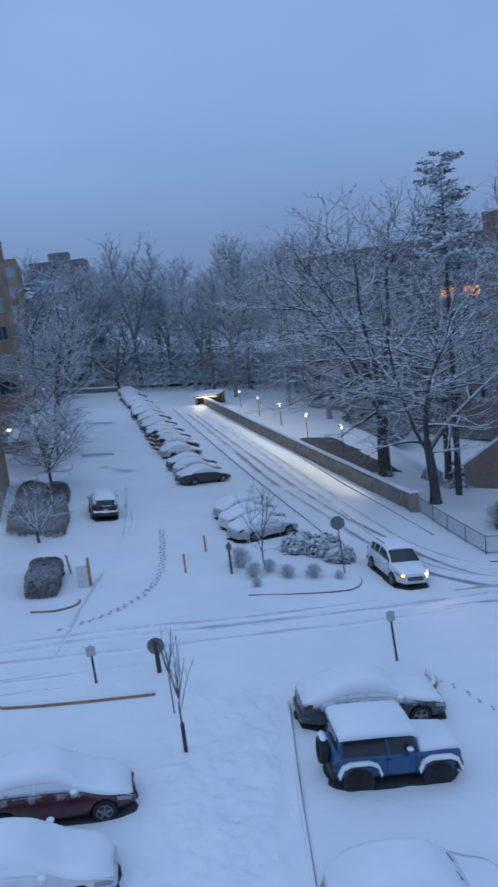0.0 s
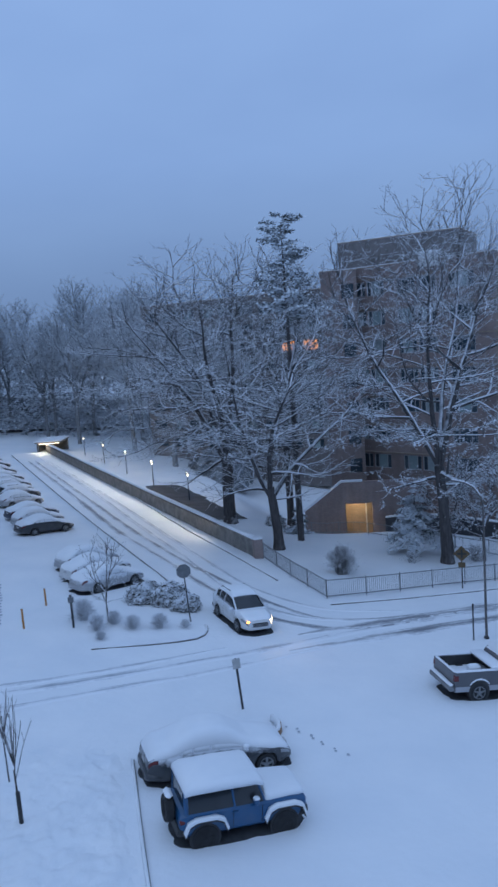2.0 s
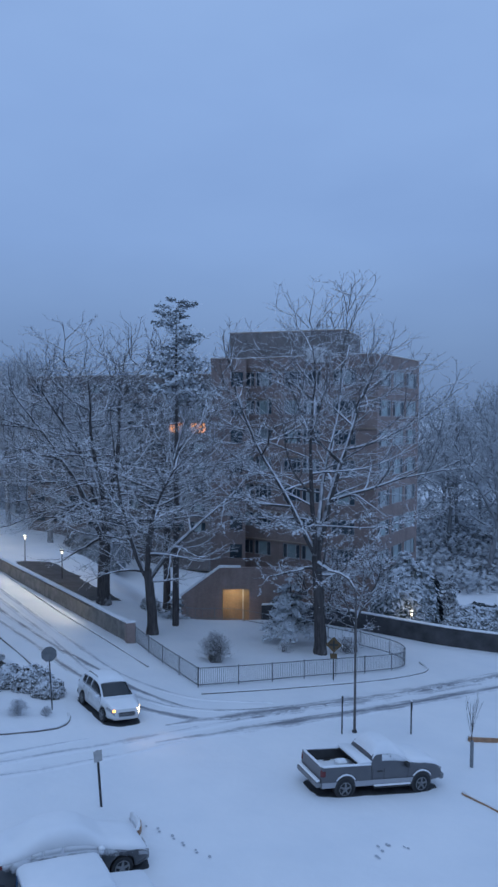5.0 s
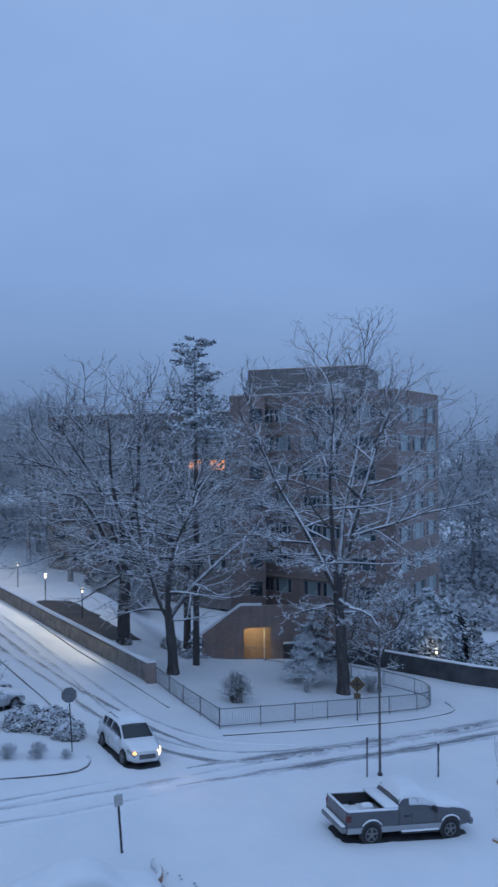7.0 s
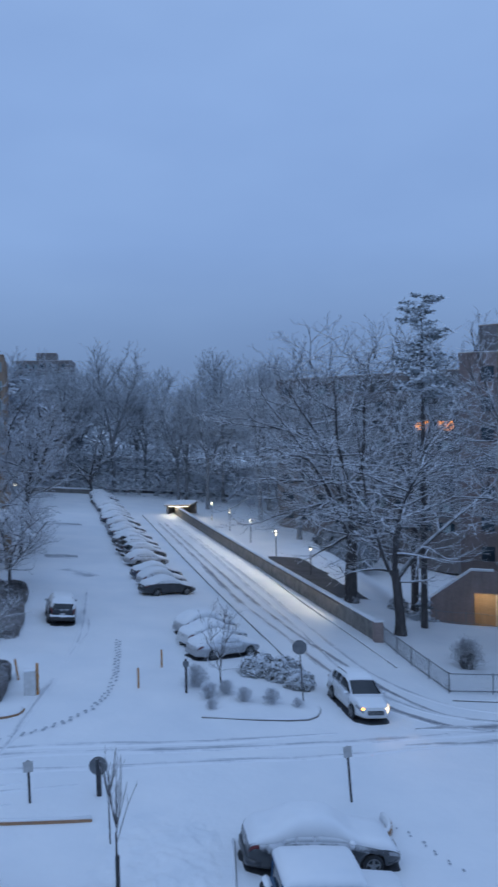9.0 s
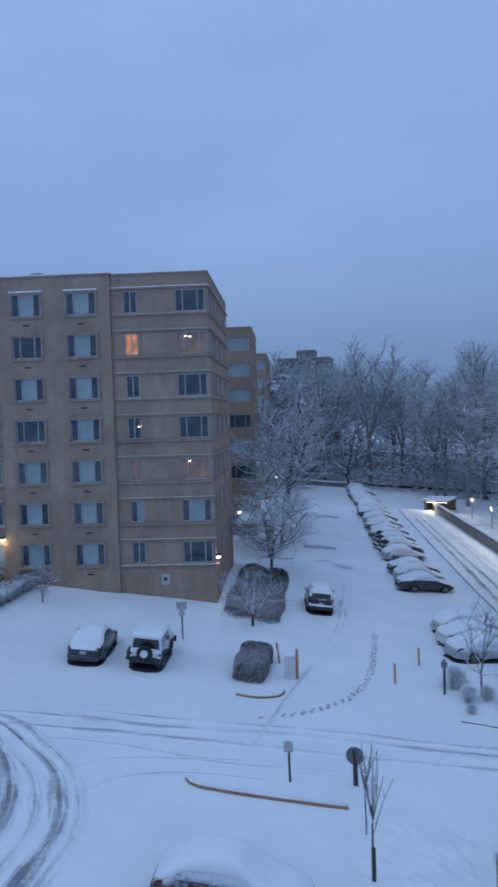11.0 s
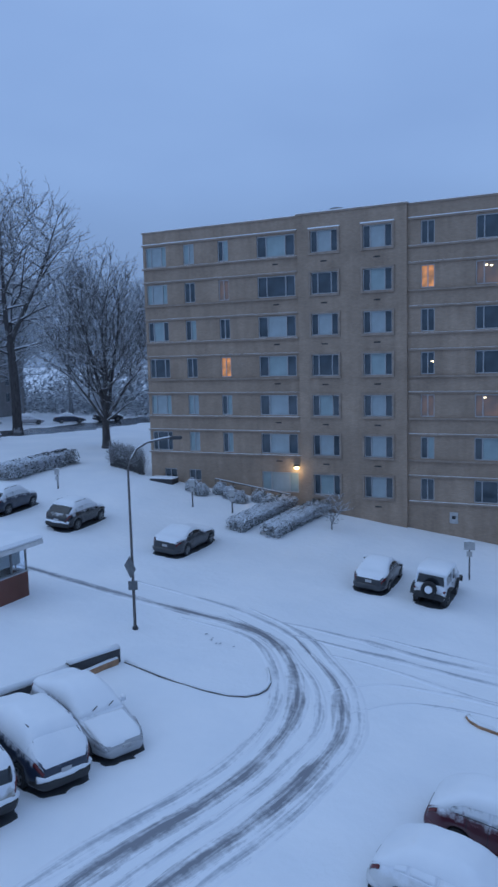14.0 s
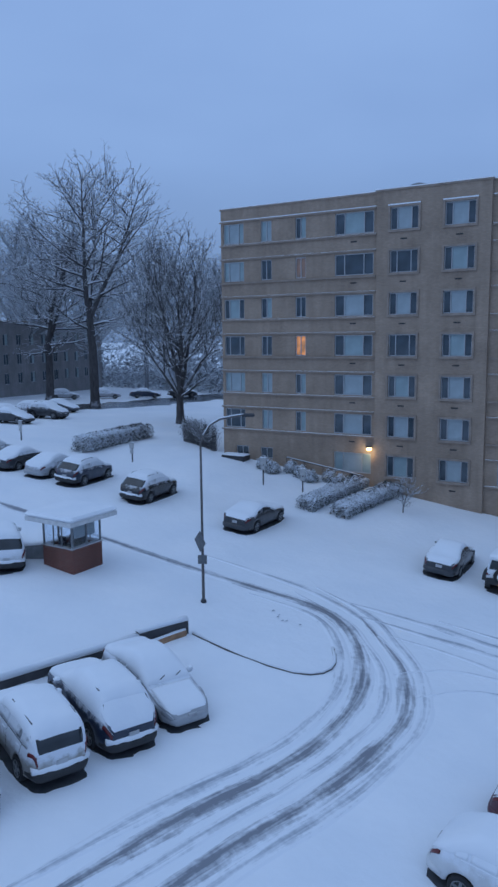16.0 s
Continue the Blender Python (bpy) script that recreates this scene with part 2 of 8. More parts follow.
# haze is mixed into these pale needle colours along with the snow
M_FARNEEDLE = leafy("far needles with snow and haze", (0.36, 0.385, 0.415), -0.1, 0.7, 0.7, (0.66, 0.70, 0.76))
M_HEDGE = leafy("hedge leaves with snow", (0.08, 0.085, 0.082), 0.2, 0.7, 0.8, (0.74, 0.78, 0.84))
M_BED = leafy("brown groundcover with frost", (0.20, 0.185, 0.182), 0.55, 1.3, 0.7, (0.48, 0.51, 0.56))
M_PRINT = plain("darker snow of footprints", (0.42, 0.45, 0.50), 0.7, var=0.1)
M_TYRE = plain("tyre rubber", (0.028, 0.028, 0.03), 0.9, var=0.3)
M_RIM = plain("alloy rim", (0.22, 0.23, 0.24), 0.4, 0.7, 0.25)
M_CARGLASS = glass("car window", (0.025, 0.03, 0.036), 0.06)
M_FROSTGLASS = frosted_glass("car window under blown snow")
M_BLACK = plain("black plastic", (0.03, 0.03, 0.032), 0.6, var=0.2)
M_REDLENS = plain("red lamp lens", (0.13, 0.02, 0.022), 0.2, bump=0)
M_CLEARLENS = plain("clear lamp lens", (0.30, 0.31, 0.33), 0.15, bump=0)
M_HEADLIT = glow("lit head lamp", (1.0, 0.74, 0.42), 4.0)
M_AMBER = glow("lit amber lamp", (1.0, 0.38, 0.06), 6.0)
M_PLATE = plain("number plate", (0.45, 0.45, 0.46), 0.5)
M_WETROAD = plain("wet bare asphalt", (0.03, 0.032, 0.036), 0.18, var=0.3, scale=0.5)


# ---------------------------------------------------------------- geometry helpers
def smooth01(a, b, v):
    s = min(1.0, max(0.0, (v - a) / (b - a)))
    return s * s * (3 - 2 * s)


FAC_R, FAC_L = Vector((-16.17, 46.8)), Vector((-42.4, 40.6))
FAC_D = (FAC_R - FAC_L).normalized()
FAC_N = Vector((FAC_D.y, -FAC_D.x))
FAC_W = (FAC_R - FAC_L).length


def ground_z(x, y):
    xc, yc = min(max(x, -60.0), 45.0), min(max(y, -30.0), 130.0)
    z = -0.105 * (xc - 2) - 0.03 * (yc - 19)
    rel = Vector((x, y)) - FAC_L
    u, out = rel.dot(FAC_D), rel.dot(FAC_N)
    along = smooth01(-14, 0, u) * (1 - smooth01(FAC_W - 1, FAC_W + 7, u))
    z += along * (1.05 - 0.5 * min(1, max(0, u / FAC_W))) * (1 - smooth01(0.5, 9.0, out)) * smooth01(-20, -8, out)
    z -= 2.9 * smooth01(15, 22, x) * smooth01(57.5, 66, y) * (1 - smooth01(90, 140, y))
    return z


def ground_normal(x, y, e=1.0):
    return Vector((ground_z(x - e, y) - ground_z(x + e, y), ground_z(x, y - e) - ground_z(x, y + e), 2 * e)).normalized()


def on_ground(x, y, turn=0.0, lift=0.0, tilt=True):
    """A pose on the ground at (x, y), its own x axis turned by so many degrees from the world's."""
    z = ground_z(x, y) + lift
    if not tilt:
        return pose(x, y, z, 0, 0, turn)
    n = ground_normal(x, y)
    a = Vector((math.cos(radians(turn)), math.sin(radians(turn)), 0))
    a = (a - n * a.dot(n)).normalized()
    b = n.cross(a)
    return Matrix(((a.x, b.x, n.x, x), (a.y, b.y, n.y, y), (a.z, b.z, n.z, z), (0, 0, 0, 1)))


class Geo:
    """Vertices and faces in the making."""

    def __init__(self):
        self.v, self.f = [], []

    def add(self, verts, faces):
        k = len(self.v)
        self.v += [tuple(p) for p in verts]
        self.f += [tuple(i + k for i in fc) for fc in faces]
        return self

    def box(self, x0, y0, z0, x1, y1, z1, m=None, bevel=0.0):
        if bevel:
            b = min(bevel, (x1 - x0) / 2.2, (y1 - y0) / 2.2, (z1 - z0) / 2.2)
            rings = []
            for z, i in ((z0, b), (z0 + b, 0), (z1 - b, 0), (z1, b)):
                a0, b0, a1, b1 = x0 + i, y0 + i, x1 - i, y1 - i
                c = b if not i else b * 0.5
                rings.append([(a0 + c, b0, z), (a1 - c, b0, z), (a1, b0 + c, z), (a1, b1 - c, z), (a1 - c, b1, z), (a0 + c, b1, z), (a0, b1 - c, z), (a0, b0 + c, z)])
            return self.loft(rings, m)
        vs = [Vector(p) for p in ((x0, y0, z0), (x1, y0, z0), (x1, y1, z0), (x0, y1, z0), (x0, y0, z1), (x1, y0, z1), (x1, y1, z1), (x0, y1, z1))]
        if m is not None:
            vs = [m @ p for p in vs]
        return self.add(vs, [(0, 3, 2, 1), (4, 5, 6, 7), (0, 1, 5, 4), (1, 2, 6, 5), (2, 3, 7, 6), (3, 0, 4, 7)])

    def loft(self, rings, m=None, caps=True, closed=True):
        n = len(rings[0])
        vs = [Vector(p) for r in rings for p in r]
        if m is not None:
            vs = [m @ p for p in vs]
        fs = []
        for i in range(len(rings) - 1):
            for j in range(n if closed else n - 1):
                a, b = i * n + j, i * n + (j + 1) % n
                fs.append((a, b, b + n, a + n))
        if caps:
            fs.append(tuple(range(n - 1, -1, -1)))
            fs.append(tuple(range((len(rings) - 1) * n, len(rings) * n)))
        return self.add(vs, fs)

    def tube(self, p0, p1, r0, r1=None, n=8, m=None):
        p0, p1 = Vector(p0), Vector(p1)
        r1 = r0 if r1 is None else r1
        q = (p1 - p0).to_track_quat("Z", "Y")
        ring = [Vector((math.cos(a), math.sin(a), 0)) for a in (i * 2 * math.pi / n for i in range(n))]
        return self.loft([[p0 + q @ (c * r0) for c in ring], [p1 + q @ (c * r1) for c in ring]], m)

    def path(self, pts, r, n=8):
        for a, b in zip(pts, pts[1:]):
            self.tube(a, b, r, r, n)
        return self


def mesh(name, geo, material, smooth=False):
    me = bpy.data.meshes.new(name)
    me.from_pydata(geo.v, [], geo.f)
    me.materials.append(material)
    if smooth:
        me.polygons.foreach_set("use_smooth", [True] * len(me.polygons))
    me.update()
    return me


def part(name, geo, material, parent=None, label="", smooth=False):
    """Links the geometry as one mesh object, under a thing or a part if one is given."""
    ob = new(name, mesh(name, geo, material, smooth))
    ob.parent = parent
    if label:
        ob["label"] = label
    return ob


def thing(name, m, label, category, group="", kind=""):
    ob = new(name)
    ob.empty_display_size = 0.3
    ob.matrix_basis = m
    return tagged(ob, label, category, group, kind)


rng = random.Random(7)

# ---------------------------------------------------------------- the ground
def build_ground():
    def axis(lo, hi, a, b, fine):
        vals, v, step = [], a, fine
        while v < b:
            vals.append(v)
            v += fine
        step, v = fine, b
        while v < hi:
            vals.append(v)
            step *= 1.25
            v += step
        vals.append(hi)
        step, v, low = fine, a, []
        while v > lo:
            step *= 1.25
            v -= step
            low.append(max(v, lo))
        return low[::-1] + vals

    xs, ys = axis(-1600, 1600, -48, 42, 0.5), axis(-300, 2500, 6, 68, 0.5)
    g = Geo()
    for y in ys:
        for x in xs:
            d = 1 if -50 < x < 45 and 4 < y < 75 else 0
            lump = d * (0.035 * noise.noise((x * 0.35, y * 0.35, 0)) + 0.02 * noise.noise((x * 1.1, y * 1.1, 3)))
            heap = smooth01(4.2, 1.0, math.hypot((x + 11.5) * 0.8, y - 41.3)) if d else 0
            lump += heap * (0.12 + 0.3 * noise.noise((x * 0.9, y * 0.9, 6)) + 0.15 * noise.noise((x * 2.3, y * 2.3, 2)))
            g.v.append((x, y, ground_z(x, y) + lump - 0.03))
    n = len(xs)
    g.f = [(j * n + i, j * n + i + 1, (j + 1) * n + i + 1, (j + 1) * n + i) for j in range(len(ys) - 1) for i in range(n - 1)]
    tagged(part("ground", g, M_SNOW, None, smooth=True), "sloping ground under fresh unbroken snow", "snow ground", kind="structure")


build_ground()


def spline(pts, step=0.6):
    """Points along a smooth line through the given ones."""
    p = [Vector((a[0], a[1])) for a in pts]
    p = [p[0] * 2 - p[1]] + p + [p[-1] * 2 - p[-2]]
    out = []
    for i in range(1, len(p) - 2):
        k = max(2, int((p[i + 1] - p[i]).length / step))
        for j in range(k):
            t = j / k
            a, b, c, d = p[i - 1], p[i], p[i + 1], p[i + 2]
            out.append(0.5 * (2 * b + (c - a) * t + (2 * a - 5 * b + 4 * c - d) * t * t + (3 * b - a - 3 * c + d) * t ** 3))
    out.append(p[-2])
    return out


def ribbon(name, pts, width, material, label, lift=0.035, shift=0.0):
    line, g, uv, run = spline(pts), Geo(), [], 0.0
    for i, c in enumerate(line):
        d = (line[min(i + 1, len(line) - 1)] - line[max(i - 1, 0)]).normalized()
        s = Vector((-d.y, d.x))
        c = c + s * shift
        run += (line[i] - line[i - 1]).length if i else 0
        total = max(len(line) - 1, 1)
        taper = min(1.0, 0.12 + min(i, total - i) * 0.11) if name == "tyre_track" else 1.0
        wob = width * taper * (1 + 0.25 * noise.noise((c.x * 0.4, c.y * 0.4, 9)))
        for k in range(5):
            q = c + s * wob * (k / 4 - 0.5)
            z = ground_z(q.x, q.y) + 0.035 * noise.noise((q.x * 0.35, q.y * 0.35, 0)) + 0.02 * noise.noise((q.x * 1.1, q.y * 1.1, 3)) - 0.03
            g.v.append((q.x, q.y, z + (lift if 0 < k < 4 else -0.03)))
            uv.append((run, k / 4))
    g.f = [(i * 5 + k, (i + 1) * 5 + k, (i + 1) * 5 + k + 1, i * 5 + k + 1) for i in range(len(line) - 1) for k in range(4)]
    me = mesh(name, g, material)
    layer = me.uv_layers.new(name="UVMap")
    for lp in me.loops:
        layer.data[lp.index].uv = uv[lp.vertex_index]
    return tagged(new(name, me), label, "tyre track", kind="structure")


T_IN = [(-13.6, 5.5), (-13.6, 10.9), (-13.4, 14.3), (-13.6, 17.3), (-14.4, 20.1), (-15.8, 22.3), (-18.0, 24.3), (-20.1, 24.9), (-23.2, 24.2), (-27.2, 23.3), (-32.0, 22.4), (-45, 20)]
T_OUT = [(-12.1, 5.5), (-12.0, 11.9), (-11.9, 14.7), (-12.1, 17.8), (-12.7, 20.5), (-14.3, 22.9), (-16.1, 24.3), (-18.2, 25.6), (-21.8, 26.2), (-28, 25.2)]
ribbon("tyre_track", T_IN, 1.0, M_TRACK, "dark slushy tyre track curving through snow")
ribbon("tyre_track", T_OUT[:9], 0.6, M_TRACK2, "faint tyre track between the ruts", 0.03, 0.8)
ribbon("tyre_track", T_OUT[:8], 1.0, M_TRACK, "dark slushy tyre track curving through snow")
ribbon("tyre_track", T_OUT[6:], 0.8, M_TRACK2, "faint tyre track leaving the curve")
ribbon("tyre_track", T_IN[:9], 0.85, M_TRACK2, "faint tyre track curving through snow", 0.03, 0.75)
ribbon("tyre_track", T_OUT[:9], 0.77, M_TRACK2, "faint tyre track curving through snow", 0.03, -0.6)
ribbon("tyre_track", [(-20, 26.4), (-17.1, 27.3), (-12.1, 28.4), (-6.4, 30.2), (-0.7, 31.3), (6.6, 33.1), (12.8, 34.9), (17.7, 36.2), (23.4, 37.5), (32.6, 39.8), (48, 44)], 0.85, M_TRACK2, "faint tyre track along the snowy road")
ribbon("tyre_track", [(-18.9, 25.6), (-15.3, 26.6), (-10.6, 27.8), (-5.0, 29.0), (1.0, 30.4), (4.9, 31.3), (11.5, 33.3)], 0.71, M_TRACK2, "faint tyre track along the snowy road")
ribbon("tyre_track", [(-16, 28.3), (-11, 29.6), (-6.4, 30.9), (0, 32.2), (6, 33.9)], 0.68, M_TRACK2, "faint tyre track along the snowy road")
ribbon("tyre_track", [(10, 35.0), (12.8, 35.6), (17.7, 36.5), (23.4, 37.7), (32.6, 40.0), (48, 44.4)], 2.0, M_TRACK, "dark slushy tyre track along the road")
ribbon("tyre_track", [(8.9, 32.9), (11.5, 33.5), (16.9, 34.6), (23.1, 35.9), (30.9, 37.9), (47, 42)], 1.4, M_TRACK, "dark slushy tyre track along the road")
ribbon("tyre_track", [(-5.9, 116.5), (0.4, 86.4), (4.4, 64.4), (6.7, 51.9), (8.3, 42.6), (10.8, 37.9), (14.5, 36.4)], 0.77, M_TRACK2, "faint tyre track down the snowy drive")
ribbon("tyre_track", [(-7.3, 112), (-1.4, 82.3), (2.4, 62.1), (5.2, 51.4), (6.8, 44.8), (8.1, 41.0), (9.6, 37.4), (13, 35.4), (18, 36.0)], 0.85, M_TRACK, "dark tyre track down the snowy drive")
ribbon("tyre_track", [(-6.3, 112), (-0.4, 82.3), (3.7, 62.1), (6.3, 51.4), (8.4, 45.0), (10.2, 39.9), (13, 36.9), (20, 37)], 0.71, M_TRACK, "dark tyre track down the snowy drive")
ribbon("tyre_track", [(-4.5, 112), (1.2, 86), (5.2, 66), (7.6, 53), (9.6, 44), (12.4, 39.2), (17, 37.6)], 0.68, M_TRACK2, "faint tyre track down the snowy drive")
ribbon("tyre_track", [(-8.5, 28), (-8.3, 36), (-8.2, 47), (-10, 62)], 0.68, M_TRACK2, "faint tyre track into the car park")
ribbon("tyre_track", [(-16.5, 25.2), (-13.5, 26.0), (-10, 26.3), (-7, 27.5)], 0.59, M_TRACK2, "faint tyre track along the snowy road")
ribbon("bare_patch", [(-16.5, 76.2), (-13.3, 77.0)], 3.2, M_TRACK, "bare asphalt patch left by a parked car")
ribbon("bare_patch", [(-20.3, 101.0), (-17.2, 102.5)], 4.6, M_TRACK, "bare asphalt patch left by a parked car")
ribbon("bare_patch", [(-13.2, 69.6), (-10.3, 67.0)], 4.2, M_TRACK2, "thin snow where a car was parked")
ribbon("tyre_track", [(-8.6, 53), (-7.9, 49), (-8.0, 45)], 0.8, M_TRACK2, "faint tyre track behind a parked car")
ribbon("tyre_track", [(-14.5, 22.5), (-13.3, 24.6), (-11.0, 25.8), (-8.0, 26.6), (-5, 27.5)], 0.5, M_TRACK2, "faint curved tyre track at the corner")
ribbon("tyre_track", [(-13.3, 21.0), (-12.2, 23.6), (-10.0, 25.0), (-7.0, 25.8)], 0.4, M_TRACK2, "faint curved tyre track at the corner")
ribbon("bare_drive", [(9.2, 86.5), (11.0, 75), (12.6, 65)], 5.0, M_DARKSTONE, "dark bare slope of the lower drive behind the wall", 0.05)


def build_walk():
    """Broad walk of trodden snow: dents and ridges that fade into the untouched snow at its sides."""
    g, nx, ny = Geo(), 44, 170
    for j in range(ny + 1):
        y = 8 + 18.2 * j / ny
        for i in range(nx + 1):
            u = i / nx
            x = -4.0 + 4.5 * u + 0.15 * noise.noise((y * 0.5, u * 2, 5))
            edge = min(1.0, min(u, 1 - u) * 6, (ny - j) * 0.06)
            lump = 0.035 * noise.noise((x * 0.35, y * 0.35, 0)) + 0.02 * noise.noise((x * 1.1, y * 1.1, 3)) - 0.03
            tread = 0.09 * noise.noise((x * 2.1, y * 1.3, 7)) + 0.075 * noise.noise((x * 4.6, y * 3.6, 8)) + 0.03 * noise.noise((x * 11, y * 9, 9))
            g.v.append((x, y, ground_z(x, y) + lump + (0.06 + tread) * edge - 0.03 * (1 - edge)))
    n = nx + 1
    g.f = [(j * n + i, j * n + i + 1, (j + 1) * n + i + 1, (j + 1) * n + i) for j in range(ny) for i in range(nx)]
    tagged(part("walk", g, M_WALK, smooth=True), "trodden snow on a broad walk", "pavement", kind="structure")


build_walk()
ribbon("street", [(-88, 34), (-84, 48), (-82.2, 58), (-84.8, 69), (-91, 90)], 11.0, M_WETROAD, "wet bare asphalt street beyond the lawn", 0.05)


def kerb(name, pts, width, height, material, label, snow=True):
    """A kerb that follows the ground, with snow along its top."""
    line, g, s = spline(pts, 0.8), Geo(), Geo()
    rings, top = [], []
    for i, c in enumerate(line):
        d = (line[min(i + 1, len(line) - 1)] - line[max(i - 1, 0)]).normalized()
        q = Vector((-d.y, d.x))
        z = ground_z(c.x, c.y)
        a, b = c + q * width / 2, c - q * width / 2
        rings.append([(a.x, a.y, z - 0.2), (b.x, b.y, z - 0.2), (b.x, b.y, z + height), (a.x, a.y, z + height)])
        e = 0.06 + 0.03 * noise.noise((c.x, c.y, 1))
        a2, b2, a3, b3 = c + q * width * 0.8, c - q * width * 0.35, c + q * width * 0.5, c - q * width * 0.2
        top.append([(a2.x, a2.y, z - 0.05), (b2.x, b2.y, z + height - 0.01), (b3.x, b3.y, z + height + e), (a3.x, a3.y, z + height + e)])
    ob = tagged(part(name, g.loft(rings), material), label, "kerb", kind="structure")
    if snow:
        part("snow", s.loft(top), M_CAP, ob, smooth=True)
    return ob


kerb("kerb", [(-9.9, 24.6), (-9.3, 24.25), (-7.0, 24.5), (-4.1, 25.0)], 0.16, 0.07, M_KERB, "yellow painted kerb edged with snow")
kerb("kerb", [(-10.7, 33.2), (-9.6, 33.3), (-8.8, 33.9), (-8.7, 34.6)], 0.16, 0.05, M_KERB, "yellow painted kerb edged with snow")
kerb("kerb", [(5.6, 24.6), (6.1, 24.9), (6.3, 25.5), (6.2, 26.1)], 0.16, 0.2, M_KERB, "yellow painted kerb edged with snow")
kerb("kerb", [(-21.4, 18.6), (-18.9, 18.9), (-16.9, 19.5), (-16.2, 20.4), (-16.4, 21.4), (-17.2, 22.3)], 0.10, 0.015, M_KERBG, "kerb of a snowy island")
kerb("kerb", [(-0.4, 34.9), (2.5, 35.0), (4.8, 35.4), (5.5, 36.4), (5.6, 37.2)], 0.10, 0.015, M_KERBG, "kerb of a planted island")
kerb("kerb", [(-10.1, 119.3), (-1.4, 75.0), (2.2, 57.7), (4.5, 47.1), (5.4, 42)], 0.14, 0.045, M_KERBG, "dark kerb between car park and drive")
kerb("kerb", [(5.0, 80), (8.1, 62.2), (10.2, 52.5), (11.7, 45.0)], 0.10, 0.015, M_KERBG, "dark kerb along the drive")
kerb("kerb", [(13.4, 39.5), (18.7, 39.9), (25.5, 40.8), (29.7, 41.9), (31.5, 43.0), (31.9, 44.6)], 0.10, 0.015, M_KERBG, "kerb along the road")
kerb("kerb", [(0.6, 9), (0.6, 15.4), (0.6, 19.0), (0.7, 24.2)], 0.10, 0.015, M_KERBG, "kerb along the walk")
kerb("kerb", [(25.1, 30.7), (26.6, 30.3), (29, 29.8)], 0.2, 0.22, M_KERB, "yellow painted kerb edged with snow")
kerb("kerb", [(-21.45, 16.6), (-21.5, 17.4), (-21.5, 18.3)], 0.16, 0.2, M_KERB, "yellow painted kerb beside the low wall")
kerb("kerb", [(20.5, 25.4), (20.7, 24.6), (20.95, 23.6), (21.2, 22)], 0.14, 0.06, M_KERB, "yellow painted kerb edged with snow")


# ---------------------------------------------------------------- walls and fences
def long_wall(name, pts, thick, high, material, label, cap=0.1, base=-0.6, level=None):
    line, g, s = spline(pts, 2.0), Geo(), Geo()
    body, top = [], []
    for i, c in enumerate(line):
        d = (line[min(i + 1, len(line) - 1)] - line[max(i - 1, 0)]).normalized()
        q = Vector((-d.y, d.x))
        z = ground_z(c.x, c.y)
        h = z + high if level is None else level
        a, b = c + q * thick / 2, c - q * thick / 2
        body.append([(a.x, a.y, z + base), (b.x, b.y, z + base), (b.x, b.y, h), (a.x, a.y, h)])
        a, b, a1, b1 = c + q * thick * 0.62, c - q * thick * 0.62, c + q * thick * 0.4, c - q * thick * 0.4
        top.append([(a.x, a.y, h - 0.02), (b.x, b.y, h - 0.02), (b1.x, b1.y, h + cap), (a1.x, a1.y, h + cap)])
    ob = tagged(part(name, g.loft(body), material), label, "wall", kind="structure")
    part("snow", s.loft(top), M_CAP, ob, smooth=True)
    return ob


long_wall("wall_ramp", [(-5.0, 125.0), (1.0, 98), (6.4, 74.5), (11.9, 51.3)], 0.42, 1.35, M_STONE, "long pale stone wall capped with snow")
pier = tagged(part("pier", Geo().box(11.65, 50.75, ground_z(11.9, 51) - 0.4, 12.3, 51.4, ground_z(11.9, 51) + 1.4, bevel=0.03), M_BROWN), "brown brick pier ending the stone wall", "pier", kind="structure")
part("snow", Geo().box(11.6, 50.7, ground_z(11.9, 51) + 1.4, 12.35, 51.45, ground_z(11.9, 51) + 1.5, bevel=0.05), M_CAP, pier)
long_wall("wall_low_2", [(-21.83, 16.2), (-22.0, 13.7), (-22.14, 10.7), (-22.3, 5)], 0.25, 0.3, M_DARKSTONE, "low dark retaining wall under heaped snow", 0.2)
long_wall("wall_low", [(-21.65, 18.5), (-21.75, 17.4), (-21.83, 16.2)], 0.25, 0.55, M_DARKSTONE, "low dark retaining wall capped with snow", 0.12)
long_wall("wall_drive", [(46, 44.5), (39.5, 48), (36.6, 50.5), (31, 56.5), (26, 60)], 0.4, 1.5, M_DARKSTONE, "dark retaining wall beside the snowy drive", 0.08)


